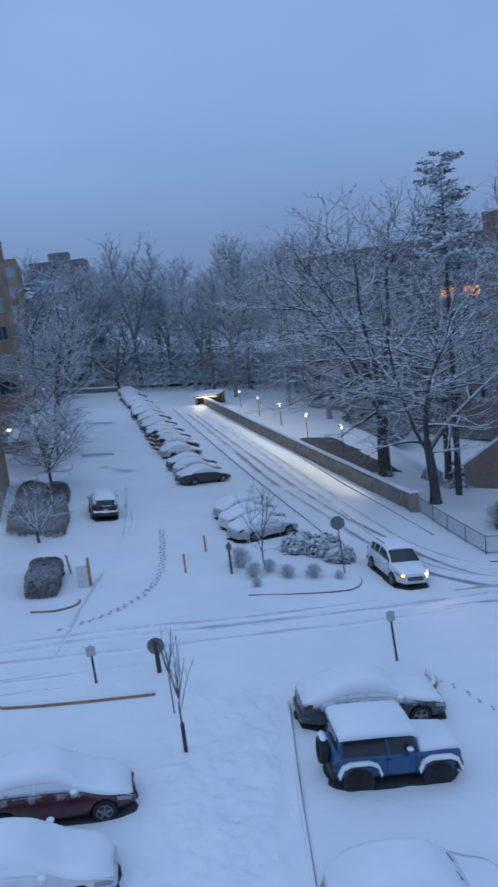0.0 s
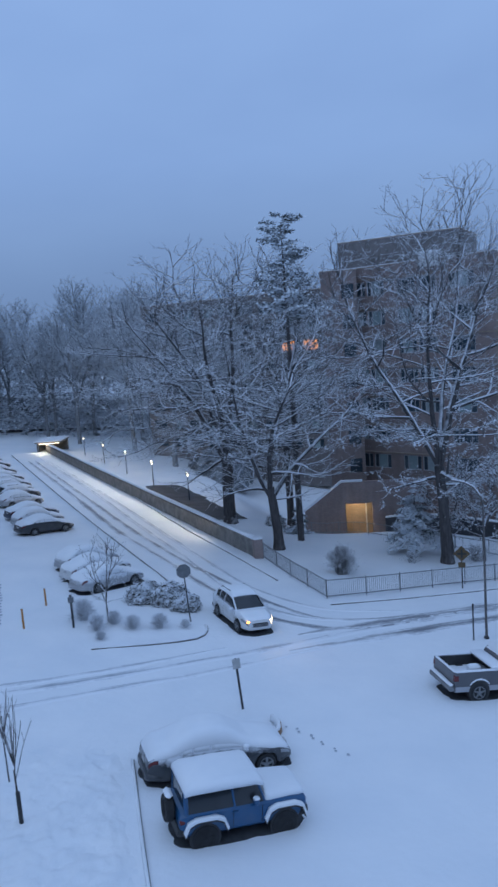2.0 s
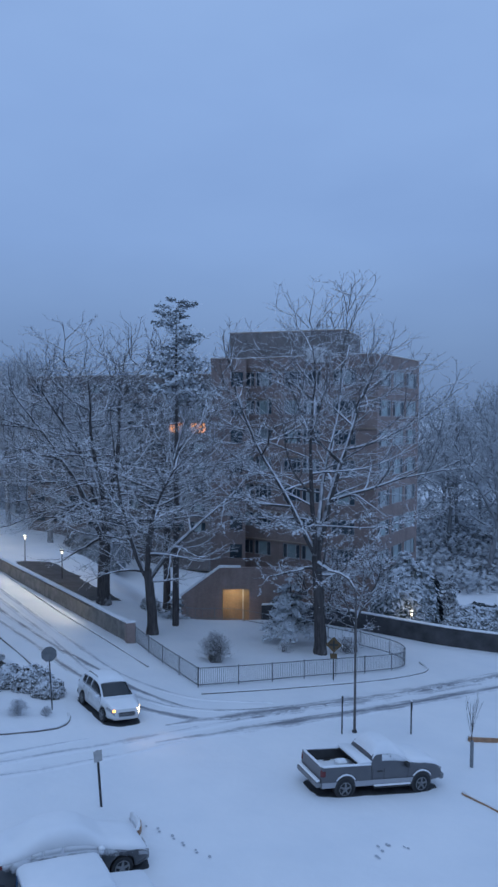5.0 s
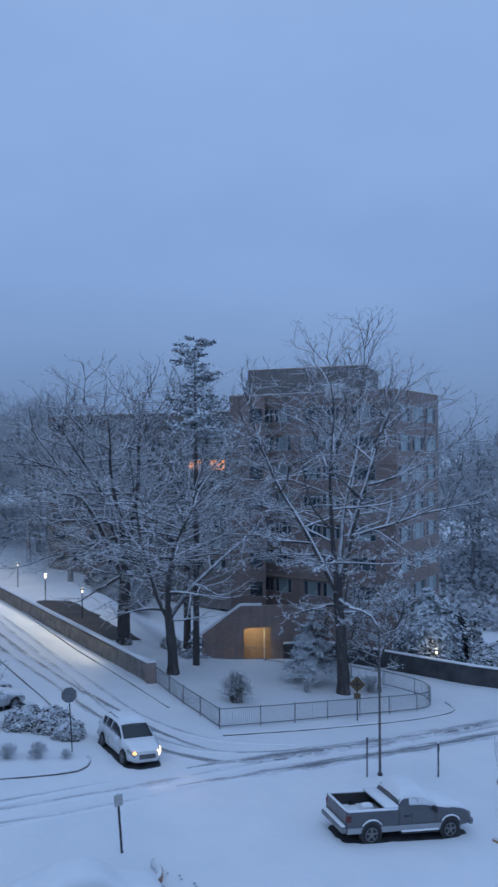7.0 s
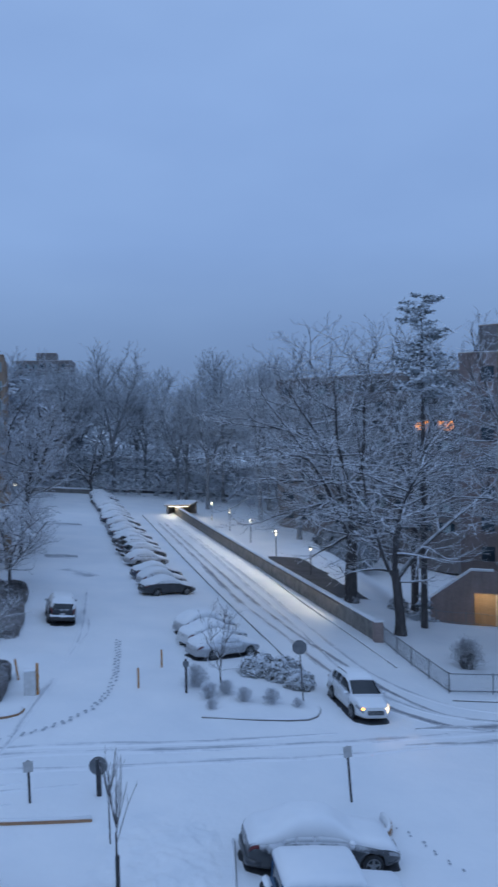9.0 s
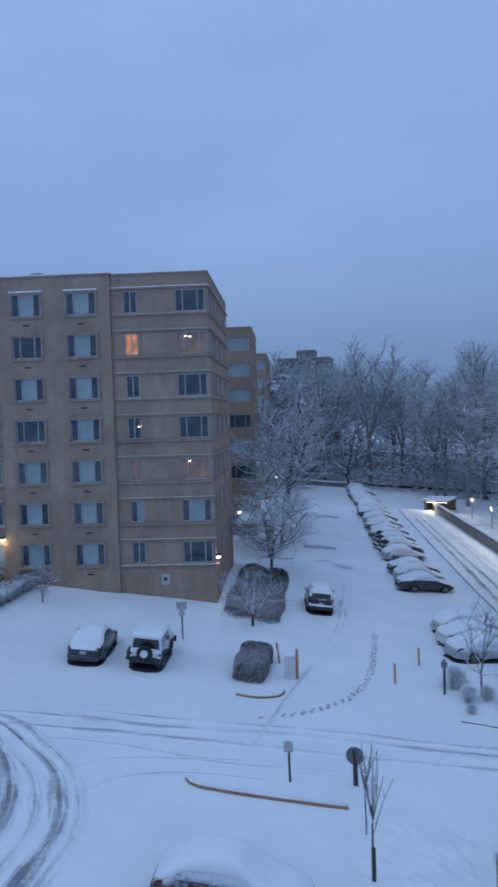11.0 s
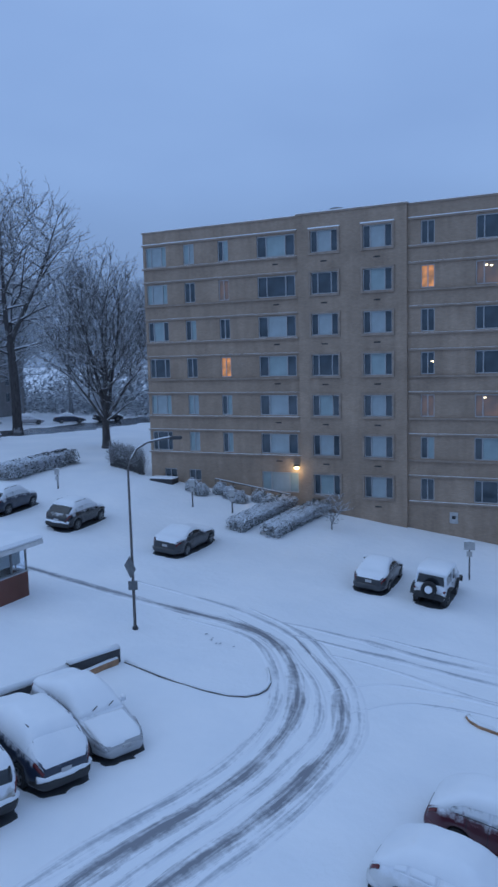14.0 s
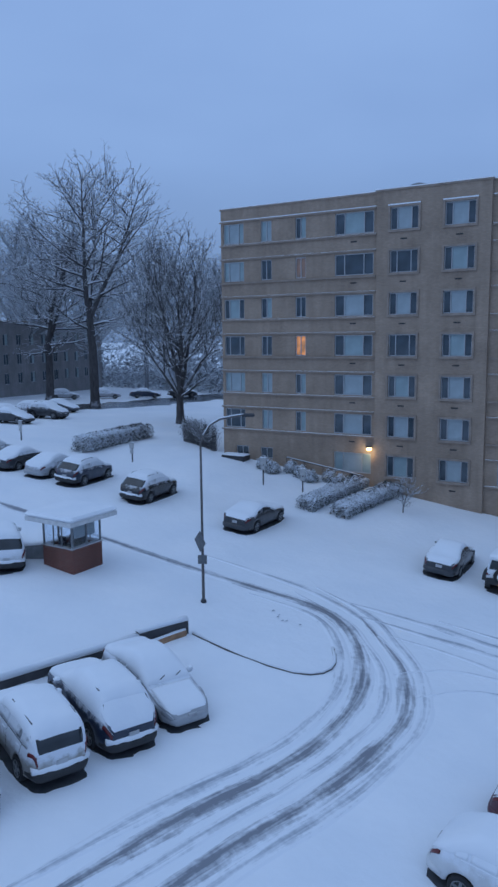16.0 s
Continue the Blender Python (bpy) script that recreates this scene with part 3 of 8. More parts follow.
def fence(pts, high, label, gap=0.14, span=2.4):
    """Posts, two rails and thin pickets that follow the ground."""
    line = spline(pts, 0.3)
    f = thing("fence", Matrix(), label, "fence")
    acc, last = 0.0, None
    picket = mesh("picket", Geo().tube((0, 0, 0.05), (0, 0, high - 0.02), 0.012, n=4), M_GALV)
    marks = [(line[0], 0.0)]
    run, nextp = 0.0, gap
    posts = [line[0]]
    for a, b in zip(line, line[1:]):
        seg = (b - a).length
        while run + seg > nextp:
            c = a.lerp(b, (nextp - run) / seg)
            z = ground_z(c.x, c.y)
            bar = new("picket", picket)
            bar.parent, bar.location = f, (c.x, c.y, z)
            nextp += gap
        run += seg
        if (b - posts[-1]).length > span:
            posts.append(b)
    posts.append(line[-1])
    for p in posts:
        z = ground_z(p.x, p.y)
        post = part("post", Geo().tube((p.x, p.y, z - 0.3), (p.x, p.y, z + high + 0.05), 0.035, n=6), M_GALV, f)
    for h in (0.12, high - 0.04):
        rings = []
        for i, c in enumerate(line):
            d = (line[min(i + 1, len(line) - 1)] - line[max(i - 1, 0)]).normalized() * 0.022
            z = ground_z(c.x, c.y) + h
            rings.append([(c.x - d.y, c.y + d.x, z - 0.022), (c.x + d.y, c.y - d.x, z - 0.022), (c.x + d.y, c.y - d.x, z + 0.022), (c.x - d.y, c.y + d.x, z + 0.022)])
        part("rail", Geo().loft(rings), M_GALV, f)
    return f


fence([(12.3, 50.8), (12.8, 46), (13.6, 40.7)], 1.15, "grey metal fence along a snowy lawn")
fence([(13.6, 40.7), (17.5, 41.2), (21.7, 41.9), (26, 42.5), (29.2, 43.2), (30.6, 44.6), (30.9, 46.6), (29.5, 49.5)], 1.15, "grey metal fence curving round a snowy lawn")
fence([(29.5, 49.5), (25, 55.5), (20.5, 59.5), (16.0, 61.5)], 1.0, "low metal fence behind the trees", 0.6)


# ---------------------------------------------------------------- buildings
WINDOWS = {}


def window(parent, m, w, h, style, frame_mat=M_FRAME):
    """A framed window, its panes a little behind the frame; the meshes are shared by windows of one size."""
    split = 3 if w > 1.6 else 2
    key = (round(w, 2), round(h, 2), frame_mat.name)
    if key not in WINDOWS:
        t, g = 0.06, Geo()
        cuts = [0.25 * w, 0.75 * w] if split == 3 else [0.5 * w]
        sides = [0.0, *cuts, w]
        wall_face(g, pose(0, -0.02, 0), w, 0.0, h, [(a + (t if a == 0 else t / 2), b - (t if b == w else t / 2), t, h - t) for a, b in zip(sides, sides[1:])], 0.08, False)
        edges = [0.0, *cuts, w]
        panes = []
        for a, b in zip(edges, edges[1:]):
            panes.append((a, b, {}))
        WINDOWS[key] = (mesh("window", g, frame_mat), panes)
    me, panes = WINDOWS[key]
    ob = new("window", me)
    ob.parent, ob.matrix_parent_inverse, ob.matrix_basis = parent, Matrix(), m
    pick = {"lit": [M_LITWIN] * 3, "bright": [M_BRIGHTWIN] * 3, "dim": [M_DIMWIN] * 3, "dark": [M_PANE] * 3, "blind": [M_PANE, M_BLIND, M_PANE], "white": [M_PANE, M_BLIND2, M_PANE],
            "all": [M_BLIND, M_BLIND2, M_BLIND], "half": [M_PANE, M_BLIND2, M_BLIND]}[style]
    if split == 2 and style in ("blind", "half", "white"):
        pick = [M_PANE, M_BLIND]
    for (a, b, store), mat in zip(panes, pick):
        if mat.name not in store:
            store[mat.name] = mesh("pane", Geo().box(a, 0.05, 0.03, b, 0.065, h - 0.03), mat)
        p = new("pane", store[mat.name])
        p.parent = ob
        if mat in (M_LITWIN, M_DIMWIN):
            p["label"] = "warmly lit pane"
    return ob


def wall_face(g, m, w, z0, z1, holes, deep=0.22, back=True):
    """A wall with openings through its face and the reveals of each, all in one piece."""
    us = sorted({0.0, w, *(v for h in holes for v in h[:2])})
    zs = sorted({z0, z1, *(v for h in holes for v in h[2:4])})
    seen = {}

    def at(u, y, z):
        key = (round(u, 4), round(y, 4), round(z, 4))
        if key not in seen:
            seen[key] = len(g.v)
            g.v.append(tuple(m @ Vector(key)))
        return seen[key]

    for a, b in zip(us, us[1:]):
        for c, d in zip(zs, zs[1:]):
            mu, mz = (a + b) / 2, (c + d) / 2
            if not any(h[0] < mu < h[1] and h[2] < mz < h[3] for h in holes):
                g.f.append((at(a, 0, c), at(b, 0, c), at(b, 0, d), at(a, 0, d)))
    for a, b, c, d, *_ in holes:
        q = [at(a, 0, c), at(b, 0, c), at(b, 0, d), at(a, 0, d), at(a, deep, c), at(b, deep, c), at(b, deep, d), at(a, deep, d)]
        g.f += [(q[0], q[4], q[5], q[1]), (q[1], q[5], q[6], q[2]), (q[2], q[6], q[7], q[3]), (q[3], q[7], q[4], q[0])]
        if back:
            g.f.append((q[4], q[7], q[6], q[5]))


def block(name, at, turn, w, d, z0, z1, faces, brick_mat, label, roof_snow=0.25, parapet=0.5, frame_mat=M_FRAME):
    """A building: four walls with openings, parapet, flat snowy roof and windows. faces: front, right, back, left -> holes."""
    b = thing(name, pose(at[0], at[1], 0, 0, 0, turn), label, "building")
    ms = [Matrix(), pose(w, 0, 0, 0, 0, 90), pose(w, d, 0, 0, 0, 180), pose(0, d, 0, 0, 0, 270)]
    for k, (m, width) in enumerate(zip(ms, (w, d, w, d))):
        g = Geo()
        holes = faces.get(k, [])
        wall_face(g, m, width, z0, z1, holes)
        part("wall", g, brick_mat, b)
        for a, c, e, f, style in holes:
            window(b, m @ pose(a, 0.08, e), c - a, f - e, style, frame_mat)
    part("roof", Geo().box(0.002, 0.002, z1 - parapet - 0.2, w - 0.002, d - 0.002, z1 - parapet), M_LEDGE, b)
    part("snow", Geo().box(0.25, 0.25, z1 - parapet, w - 0.25, d - 0.25, z1 - parapet + roof_snow), M_CAP, b)
    rim = Geo()
    rim.box(-0.06, -0.06, z1, w + 0.06, 0.28, z1 + 0.1).box(-0.06, d - 0.28, z1, w + 0.06, d + 0.06, z1 + 0.1)
    rim.box(-0.06, 0.28, z1, 0.28, d - 0.28, z1 + 0.1).box(w - 0.28, 0.28, z1, w + 0.06, d - 0.28, z1 + 0.1)
    part("parapet", rim, M_LEDGE, b)
    edge = Geo()
    edge.box(-0.02, -0.02, z1 + 0.1, w + 0.02, 0.26, z1 + 0.17, bevel=0.02).box(w - 0.26, 0.27, z1 + 0.1, w + 0.02, d, z1 + 0.17, bevel=0.02)
    part("parapet_snow", edge, M_CAP, b)
    return b


def build_tan_building():
    turn = math.degrees(math.atan2(FAC_D.y, FAC_D.x))
    cols = [(0.23, 2.04), (3.54, 4.46), (6.44, 7.30), (9.59, 12.49), (13.76, 15.71), (17.47, 19.45), (21.28, 22.18), (24.75, 26.75)]
    tops = [22.70 - 2.81 * r for r in range(7)]
    rows = ["all all blind blind white white dark dark", "all dark dim dark dark blind lit dim", "blind blind dark white white white dark dark", "dark dark lit blind dark blind dark dark",
            "all all blind white blind white dim dim", "dark all blind white white white blind blind", "dark dark dark all blind white dark dark"]
    styles = [r.split() for r in rows]
    r7 = random.Random(3)
    holes = []
    for r, top in enumerate(tops):
        for c, (a, b) in enumerate(cols):
            if r == 6 and c in (0, 1):
                a, b = (1.2, 2.31) if c == 0 else (3.4, 4.47)
                holes.append((a, b, 4.9, 5.75, "dark"))
                continue
            if r == 6 and c == 2:
                continue
            holes.append((a, b, top - 1.47, top, styles[r][c]))
    side = []
    for r, top in enumerate(tops):
        for a, b in ((0.2, 1.7), (2.7, 4.4), (6.4, 8.0), (10.4, 12.6)):
            side.append((a, b, top - 1.47, top, "all" if a < 1 and r < 6 else r7.choice(["blind", "dark", "half"])))
    b = block("apartment_building", FAC_L, turn, FAC_W, 15.2, -1.0, 23.75, {0: [h for h in holes if not 13 < h[0] < 20], 1: side}, M_TAN, "seven-storey tan brick apartment building with snowy ledges")
    # middle bay standing proud of the front
    bay, bw = Geo(), 20.42 - 12.78
    m = pose(12.78, -0.24, 0)
    wall_face(bay, m, bw, -1.0, 23.8, [(h[0] - 12.78, h[1] - 12.78, h[2], h[3]) for h in holes if 13 < h[0] < 20], 0.24)
    for u in (0.0, bw):
        bay.add([m @ Vector(p) for p in ((u, 0, -1), (u, 0.24, -1), (u, 0.24, 23.8), (u, 0, 23.8))], [(0, 1, 2, 3) if u else (3, 2, 1, 0)])
    part("bay_wall", bay, M_TAN, b)
    for a, c, e, f, style in holes:
        if 13 < a < 20:
            window(b, pose(a, -0.16, e), c - a, f - e, style)
    part("bay_coping", Geo().box(12.7, -0.32, 23.8, 20.5, 0.0, 23.9), M_LEDGE, b)
    part("bay_snow", Geo().box(12.7, -0.3, 23.9, 20.5, 0.0, 23.98, bevel=0.02), M_CAP, b)
    for top in tops[:6] + [tops[6]]:
        for u0, u1 in ((-0.05, 12.7), (20.5, FAC_W + 0.06)):
            for z, deep in ((top + 0.10, 0.13), (top - 1.66, 0.16)):
                if top == tops[6] and u0 < 0:
                    continue
                ledge = part("ledge", Geo().box(u0, -deep, z, u1, 0.0, z + 0.11), M_LEDGE, b)
                if top == tops[0] or z > top or r7.random() < 0.3:
                    thick = 0.09 if top == tops[0] and z > top else 0.025
                    part("snow", Geo().box(u0, -deep - 0.01, z + 0.11, u1, -0.01, z + 0.11 + thick * 0.55, bevel=0.01), M_CAP, ledge)
        z = top + 0.10
        for z in (top + 0.10, top - 1.66):
            part("ledge", Geo().box(FAC_W + 0.001, -0.1, z, FAC_W + 0.14, 15.2, z + 0.11), M_LEDGE, b)
        for c in (4, 5):
            a, e = cols[c]
            sur = Geo()
            sur.box(a - 0.14, -0.33, top, e + 0.14, -0.24, top + 0.13).box(a - 0.14, -0.36, top - 1.62, e + 0.14, -0.24, top - 1.47)
            sur.box(a - 0.14, -0.33, top - 1.47, a - 0.002, -0.24, top).box(e + 0.002, -0.33, top - 1.47, e + 0.14, -0.24, top)
            srd = part("window_surround", sur, M_LEDGE, b)
            if top > 21:
                part("snow", Geo().box(a - 0.15, -0.34, top + 0.13, e + 0.15, -0.24, top + 0.22, bevel=0.02), M_CAP, srd)
            part("air_vent", Geo().box((a + e) / 2 - 0.25, -0.27, top - 2.12, (a + e) / 2 + 0.2, -0.24, top - 2.03), M_BLACK, b)
        for c in (3,):
            a, e = cols[c]
            part("air_vent", Geo().box((a + e) / 2 - 0.25, -0.03, top - 2.05, (a + e) / 2 + 0.2, 0.0, top - 1.96), M_BLACK, b)
    for u, z in ((25.3, 19.55), (25.3, 11.2), (21.95, 13.6), (25.6, 19.5)):
        part("ceiling_lamp", Geo().box(u, 0.1, z, u + 0.14, 0.125, z + 0.09, bevel=0.02), M_BULBW, b, "lit lamp seen through the window")
    # round vent on the roof
    dome = Geo()
    dome.loft([[(14.6 + r * math.cos(a), 3 + r * math.sin(a), z) for a in (i * math.pi / 8 for i in range(16))] for r, z in ((0.85, 23.0), (0.9, 24.0), (0.82, 24.35), (0.5, 24.65), (0.1, 24.75))])
    part("roof_vent", dome, M_GALV, b, "domed metal roof vent", True)
    # door by the steps, wall lamps, notice
    part("notice_board", Geo().box(23.2, -0.05, 2.9, 23.75, -0.002, 3.65, bevel=0.01), M_SIGNW, b, "white notice with illegible dark marks")
    part("notice_mark", Geo().box(23.35, -0.056, 3.2, 23.6, -0.052, 3.42), M_BLACK, b)
    for u, y, z in ((12.4, -0.16, 6.3), (FAC_W + 0.12, 0.3, 4.75)):
        lampm = part("wall_lamp", Geo().box(u - 0.2, y - 0.16, z, u + 0.2, y + 0.16, z + 0.12, bevel=0.03), M_METAL, b)
        part("lamp_glass", Geo().box(u - 0.15, y - 0.13, z - 0.16, u + 0.15, y + 0.13, z - 0.001, bevel=0.05), M_BULB, lampm, "glowing yellow glass")
        lt = bpy.data.lights.new("wall_light", "POINT")
        lt.energy, lt.color, lt.shadow_soft_size = (22 if u < 20 else 10), (1.0, 0.72, 0.34), 0.12
        o = new("wall_light", lt)
        o.location = b.matrix_basis @ Vector((u, y - 0.35, z - 0.3)) if u < 20 else b.matrix_basis @ Vector((u + 0.3, y, z - 0.35))
    return b


build_tan_building()


def grid_windows(w, tops, u0, step, ww, wh, styles, seed, lit=()):
    r, out = random.Random(seed), []
    for i, top in enumerate(tops):
        u, c = u0, 0
        while u + ww < w - 0.2:
            out.append((u, u + ww, top - wh, top, "bright" if (i, c) in lit else r.choice(styles)))
            u += step
            c += 1
    return out


TOPS = [22.70 - 2.81 * r for r in range(7)]
side_turn = math.degrees(math.atan2(FAC_D.y, FAC_D.x))
block("apartment_wing", (-32.5, 75.9), side_turn, 10.6, 13.5, -1.5, 23.75,
      {0: [(7.9, 10.3, t - 1.47, t, "dark" if i in (3, 5) else "all") for i, t in enumerate(TOPS[:6])], 1: grid_windows(13.5, TOPS, 0.5, 3.2, 1.7, 1.47, ["blind", "dark", "half"], 5)}, M_TAN2, "tan brick wing of the apartment building with corner windows")
block("apartment_wing", (-41.5, 111), side_turn, 12.0, 28, -2.5, 23.75,
      {0: [(9.4, 11.7, t - 1.47, t, "all") for t in TOPS[:6]], 1: grid_windows(28, TOPS, 0.5, 3.2, 1.7, 1.47, ["blind", "dark"], 6)}, M_TAN2, "far tan brick wing of the apartment building")
porch = thing("entrance_canopy", pose(-20.8, 66.5, 0, 0, 0, side_turn), "snow-covered flat entrance canopy between brick wings", "canopy")
part("slab", Geo().box(0, 0, 3.6, 3.4, 8.0, 3.9), M_TAN2, porch)
part("snow", Geo().box(-0.1, -0.1, 3.9, 3.5, 8.1, 4.15, bevel=0.08), M_CAP, porch)
for y in (0.1, 7.4):
    part("pillar", Geo().box(2.8, y, -0.8, 3.3, y + 0.5, 3.6), M_TAN2, porch)
for x, y, z in ((-19.6, 63.5, 5.6), (-22.2, 88, 6.6)):
    lamp = thing("wall_lamp", pose(x, y, z), "small lit wall lamp on tan brick", "lamp")
    part("housing", Geo().box(-0.2, -0.2, 0, 0.2, 0.2, 0.14, bevel=0.03), M_METAL, lamp)
    part("lamp_glass", Geo().box(-0.17, -0.17, -0.25, 0.17, 0.17, -0.001, bevel=0.05), M_BULBW, lamp)
block("apartment_tower", (-58, 235), 4, 17, 14, -3, 32.0, {0: grid_windows(17, [31 - 2.9 * r for r in range(8)], 0.7, 2.2, 1.3, 1.5, ["dark", "blind"], 8)}, M_DARKB, "distant dark apartment tower above snowy trees")
block("tower_penthouse", (-52, 237), 4, 6, 6, 30, 34.5, {}, M_DARKB, "plant room on the distant tower")


# the brown building behind the trees
def build_brown_building():
    at, to = Vector((27.0, 70.3)), Vector((36.2, 57.6))
    d = to - at
    turn, w = math.degrees(math.atan2(d.y, d.x)), d.length
    tops = [18.3 - 2.8 * r for r in range(8)]
    holes = []
    rr = random.Random(11)
    for i, t in enumerate(tops):
        for a, e in ((0.7, 2.6), (2.75, 4.65), (6.0, 7.9), (8.05, 9.95), (11.2, 13.6)):
            style = "dim" if (i, a) in ((2, 0.7),) else rr.choice(["dark", "blind", "half", "dark", "white"])
            if i == 7:
                continue
            holes.append((a, e, t - 1.4, t, style))
    # pale pane colours imitate the sky reflected in the side windows
    side = [(a, a + 3.0, t - 1.5, t, rr.choice(["all", "blind", "white"])) for t in tops[:7] for a in (0.5, 4.0, 7.6)]
    b = block("brown_apartment_building", at, turn, w, 11.2, -8.0, 19.6, {0: holes, 1: side}, M_BROWN, "brown brick apartment building half hidden by snowy trees")
    for t in tops[:7]:
        part("ledge", Geo().box(-0.05, -0.12, t + 0.12, w + 0.05, 0, t + 0.24), M_LEDGE, b)
    for i in (3, 5, 6):
        bal = part("balcony", Geo().box(-0.9, -1.3, tops[i] - 2.4, 0.6, -0.001, tops[i] - 2.25), M_LEDGE, b)
        part("balustrade", Geo().box(-0.9, -1.3, tops[i] - 2.25, 0.6, -1.24, tops[i] - 1.3), M_METAL, bal)
    return b


build_brown_building()
block("brown_building_block", (23.9, 67.9), -19.5, 3.4, 12, -8.0, 19.4, {0: [(1.9, 3.1, 18.2 - 2.8 * r - 1.4, 18.2 - 2.8 * r, "dark") for r in range(7)]}, M_BROWN, "projecting brown brick block of an apartment building", frame_mat=M_METAL)
block("brown_penthouse", (28.4, 74.6), -42, 12.5, 8, 15, 22.7, {}, M_DARKB, "brick penthouse on a brown flat roof")
unit = thing("roof_unit", pose(31.4, 62.6, 19.4, 0, 0, -54), "pale metal roof unit with snow beside the penthouse", "roof unit")
part("housing", Geo().box(0, 0, -0.4, 1.6, 1.2, 0.8, bevel=0.04), M_WHITE, unit)
part("snow", Geo().box(-0.03, -0.03, 0.8, 1.63, 1.23, 0.97, bevel=0.08), M_CAP, unit)
block("rear_apartment_building", (11.8, 119), -44, 31, 14, -8.0, 19.5, {0: grid_windows(31, [18.4 - 2.8 * r for r in range(8)], 0.8, 3.4, 2.4, 1.4, ["dark", "dark", "blind"], 15, ((2, 8), (2, 7)))}, M_DARKB, "dark brick apartment building behind snowy trees", frame_mat=M_METAL)


def build_garage():
    """Stair wall and lit entrance at the foot of the brown building."""
    b = thing("garage_entrance", pose(20.9, 63.7, 0, 0, 0, -19), "brick garage entrance with a sloping snowy wall and lit doorway", "garage")
    g = Geo().loft([[(-1.2, y, -8), (2.5, y, -8), (2.5, y, 0.1), (2.3, y, 0.1), (-1.2, y, -2.5)] for y in (0.0, 0.4)])
    part("stair_wall", g, M_BROWN, b)
    part("coping_snow", Geo().loft([[(-1.3, y, -2.55), (2.3, y, 0.11), (4.2, y, 0.11), (4.2, y, 0.24), (2.25, y, 0.26), (-1.35, y, -2.38)] for y in (-0.06, 0.46)]), M_CAP, b)
    part("lintel", Geo().box(2.51, 0.0, -1.9, 9.5, 0.4, 0.1), M_BROWN, b)
    part("back_wall", Geo().box(2.51, 2.6, -8, 9.5, 2.8, -1.9), M_TAN, b)
    part("ceiling_slab", Geo().box(2.51, 0.41, -1.88, 9.5, 2.59, -1.7), M_STONE, b)
    part("side_wall", Geo().box(2.51, 0.41, -8, 2.6, 2.59, -1.9), M_STONE, b)
    part("pier", Geo().box(5.0, 0.0, -8, 9.5, 0.4, -1.9), M_BROWN, b)
    part("door_frame", Geo().box(4.5, 2.5, -8, 4.62, 2.6, -1.9), M_WHITE, b)
    lamp = part("entrance_lamp", Geo().box(3.2, 1.0, -1.96, 4.2, 1.6, -1.885), M_BULB, b, "lit ceiling lamp")
    lt = bpy.data.lights.new("entrance_light", "AREA")
    lt.energy, lt.color, lt.size = 42, (1.0, 0.79, 0.48), 0.9
    new("entrance_light", lt).matrix_world = b.matrix_basis @ pose(3.7, 1.3, -2.0)
    return b


build_garage()


def build_gatehouse():
    """Lit low shelter at the far end of the drive."""
    x, y = -6.5, 124.0
    z = ground_z(x, y)
    b = thing("ramp_entrance", pose(x, y, z, 0, 0, -14), "lit low brick ramp entrance with snowy flat roof", "shelter")
    part("side_wall", Geo().box(0, 0, -0.5, 0.35, 5, 1.35), M_STONE, b)
    part("back_wall", Geo().box(0.352, 4.65, -0.5, 3.9, 5, 1.35), M_STONE, b)
    part("roof", Geo().box(-0.2, -0.4, 1.35, 4.1, 5.2, 1.55), M_STONE, b)
    part("snow", Geo().box(-0.3, -0.5, 1.55, 4.2, 5.3, 1.75, bevel=0.08), M_CAP, b)
    part("strip_lamp", Geo().box(0.5, -0.38, 1.26, 3.8, -0.3, 1.345), M_BULBW, b, "long lit strip lamp")
    lt = bpy.data.lights.new("ramp_light", "AREA")
    lt.energy, lt.color, lt.size, lt.shape, lt.size_y = 260, (1.0, 0.84, 0.55), 3.8, "RECTANGLE", 0.5
    new("ramp_light", lt).matrix_world = look((x + 2, y - 0.6, z + 1.3), (x + 3, y - 14, z - 1))


build_gatehouse()


def post_lamp(x, y, high, on=True, power=150):
    z = ground_z(x, y)
    b = thing("post_lamp", pose(x, y, z), "black post lamp with a small lit lantern, in snow", "street lamp", "post lamps")
    part("post", Geo().tube((0, 0, -0.3), (0, 0, high - 0.4), 0.06, 0.045), M_METAL, b)
    part("lantern", Geo().loft([[(r * math.cos(a), r * math.sin(a), z2) for a in (i * math.pi / 3 for i in range(6))] for r, z2 in ((0.06, high - 0.36), (0.11, high - 0.1))]), M_BULBW, b, "glowing lantern glass")
    part("cap", Geo().loft([[(r * math.cos(a), r * math.sin(a), z2) for a in (i * math.pi / 3 for i in range(6))] for r, z2 in ((0.22, high - 0.1), (0.2, high - 0.04), (0.05, high + 0.06))]), M_METAL, b)
    part("snow", Geo().loft([[(r * math.cos(a), r * math.sin(a), z2) for a in (i * math.pi / 3 for i in range(6))] for r, z2 in ((0.19, high + 0.0), (0.16, high + 0.07), (0.04, high + 0.1))]), M_CAP, b)
    lt = bpy.data.lights.new("lantern_light", "POINT")
    lt.energy, lt.color, lt.shadow_soft_size = power, (1.0, 0.84, 0.56), 0.18
    new("lantern_light", lt).location = (x, y, z + high + 0.35)


for x, y in ((10.8, 75.8), (8.2, 86.2), (5.9, 97), (3.5, 108), (1.0, 119)):
    post_lamp(x, y, 2.9)
post_lamp(36.2, 51.8, 2.2, power=12)


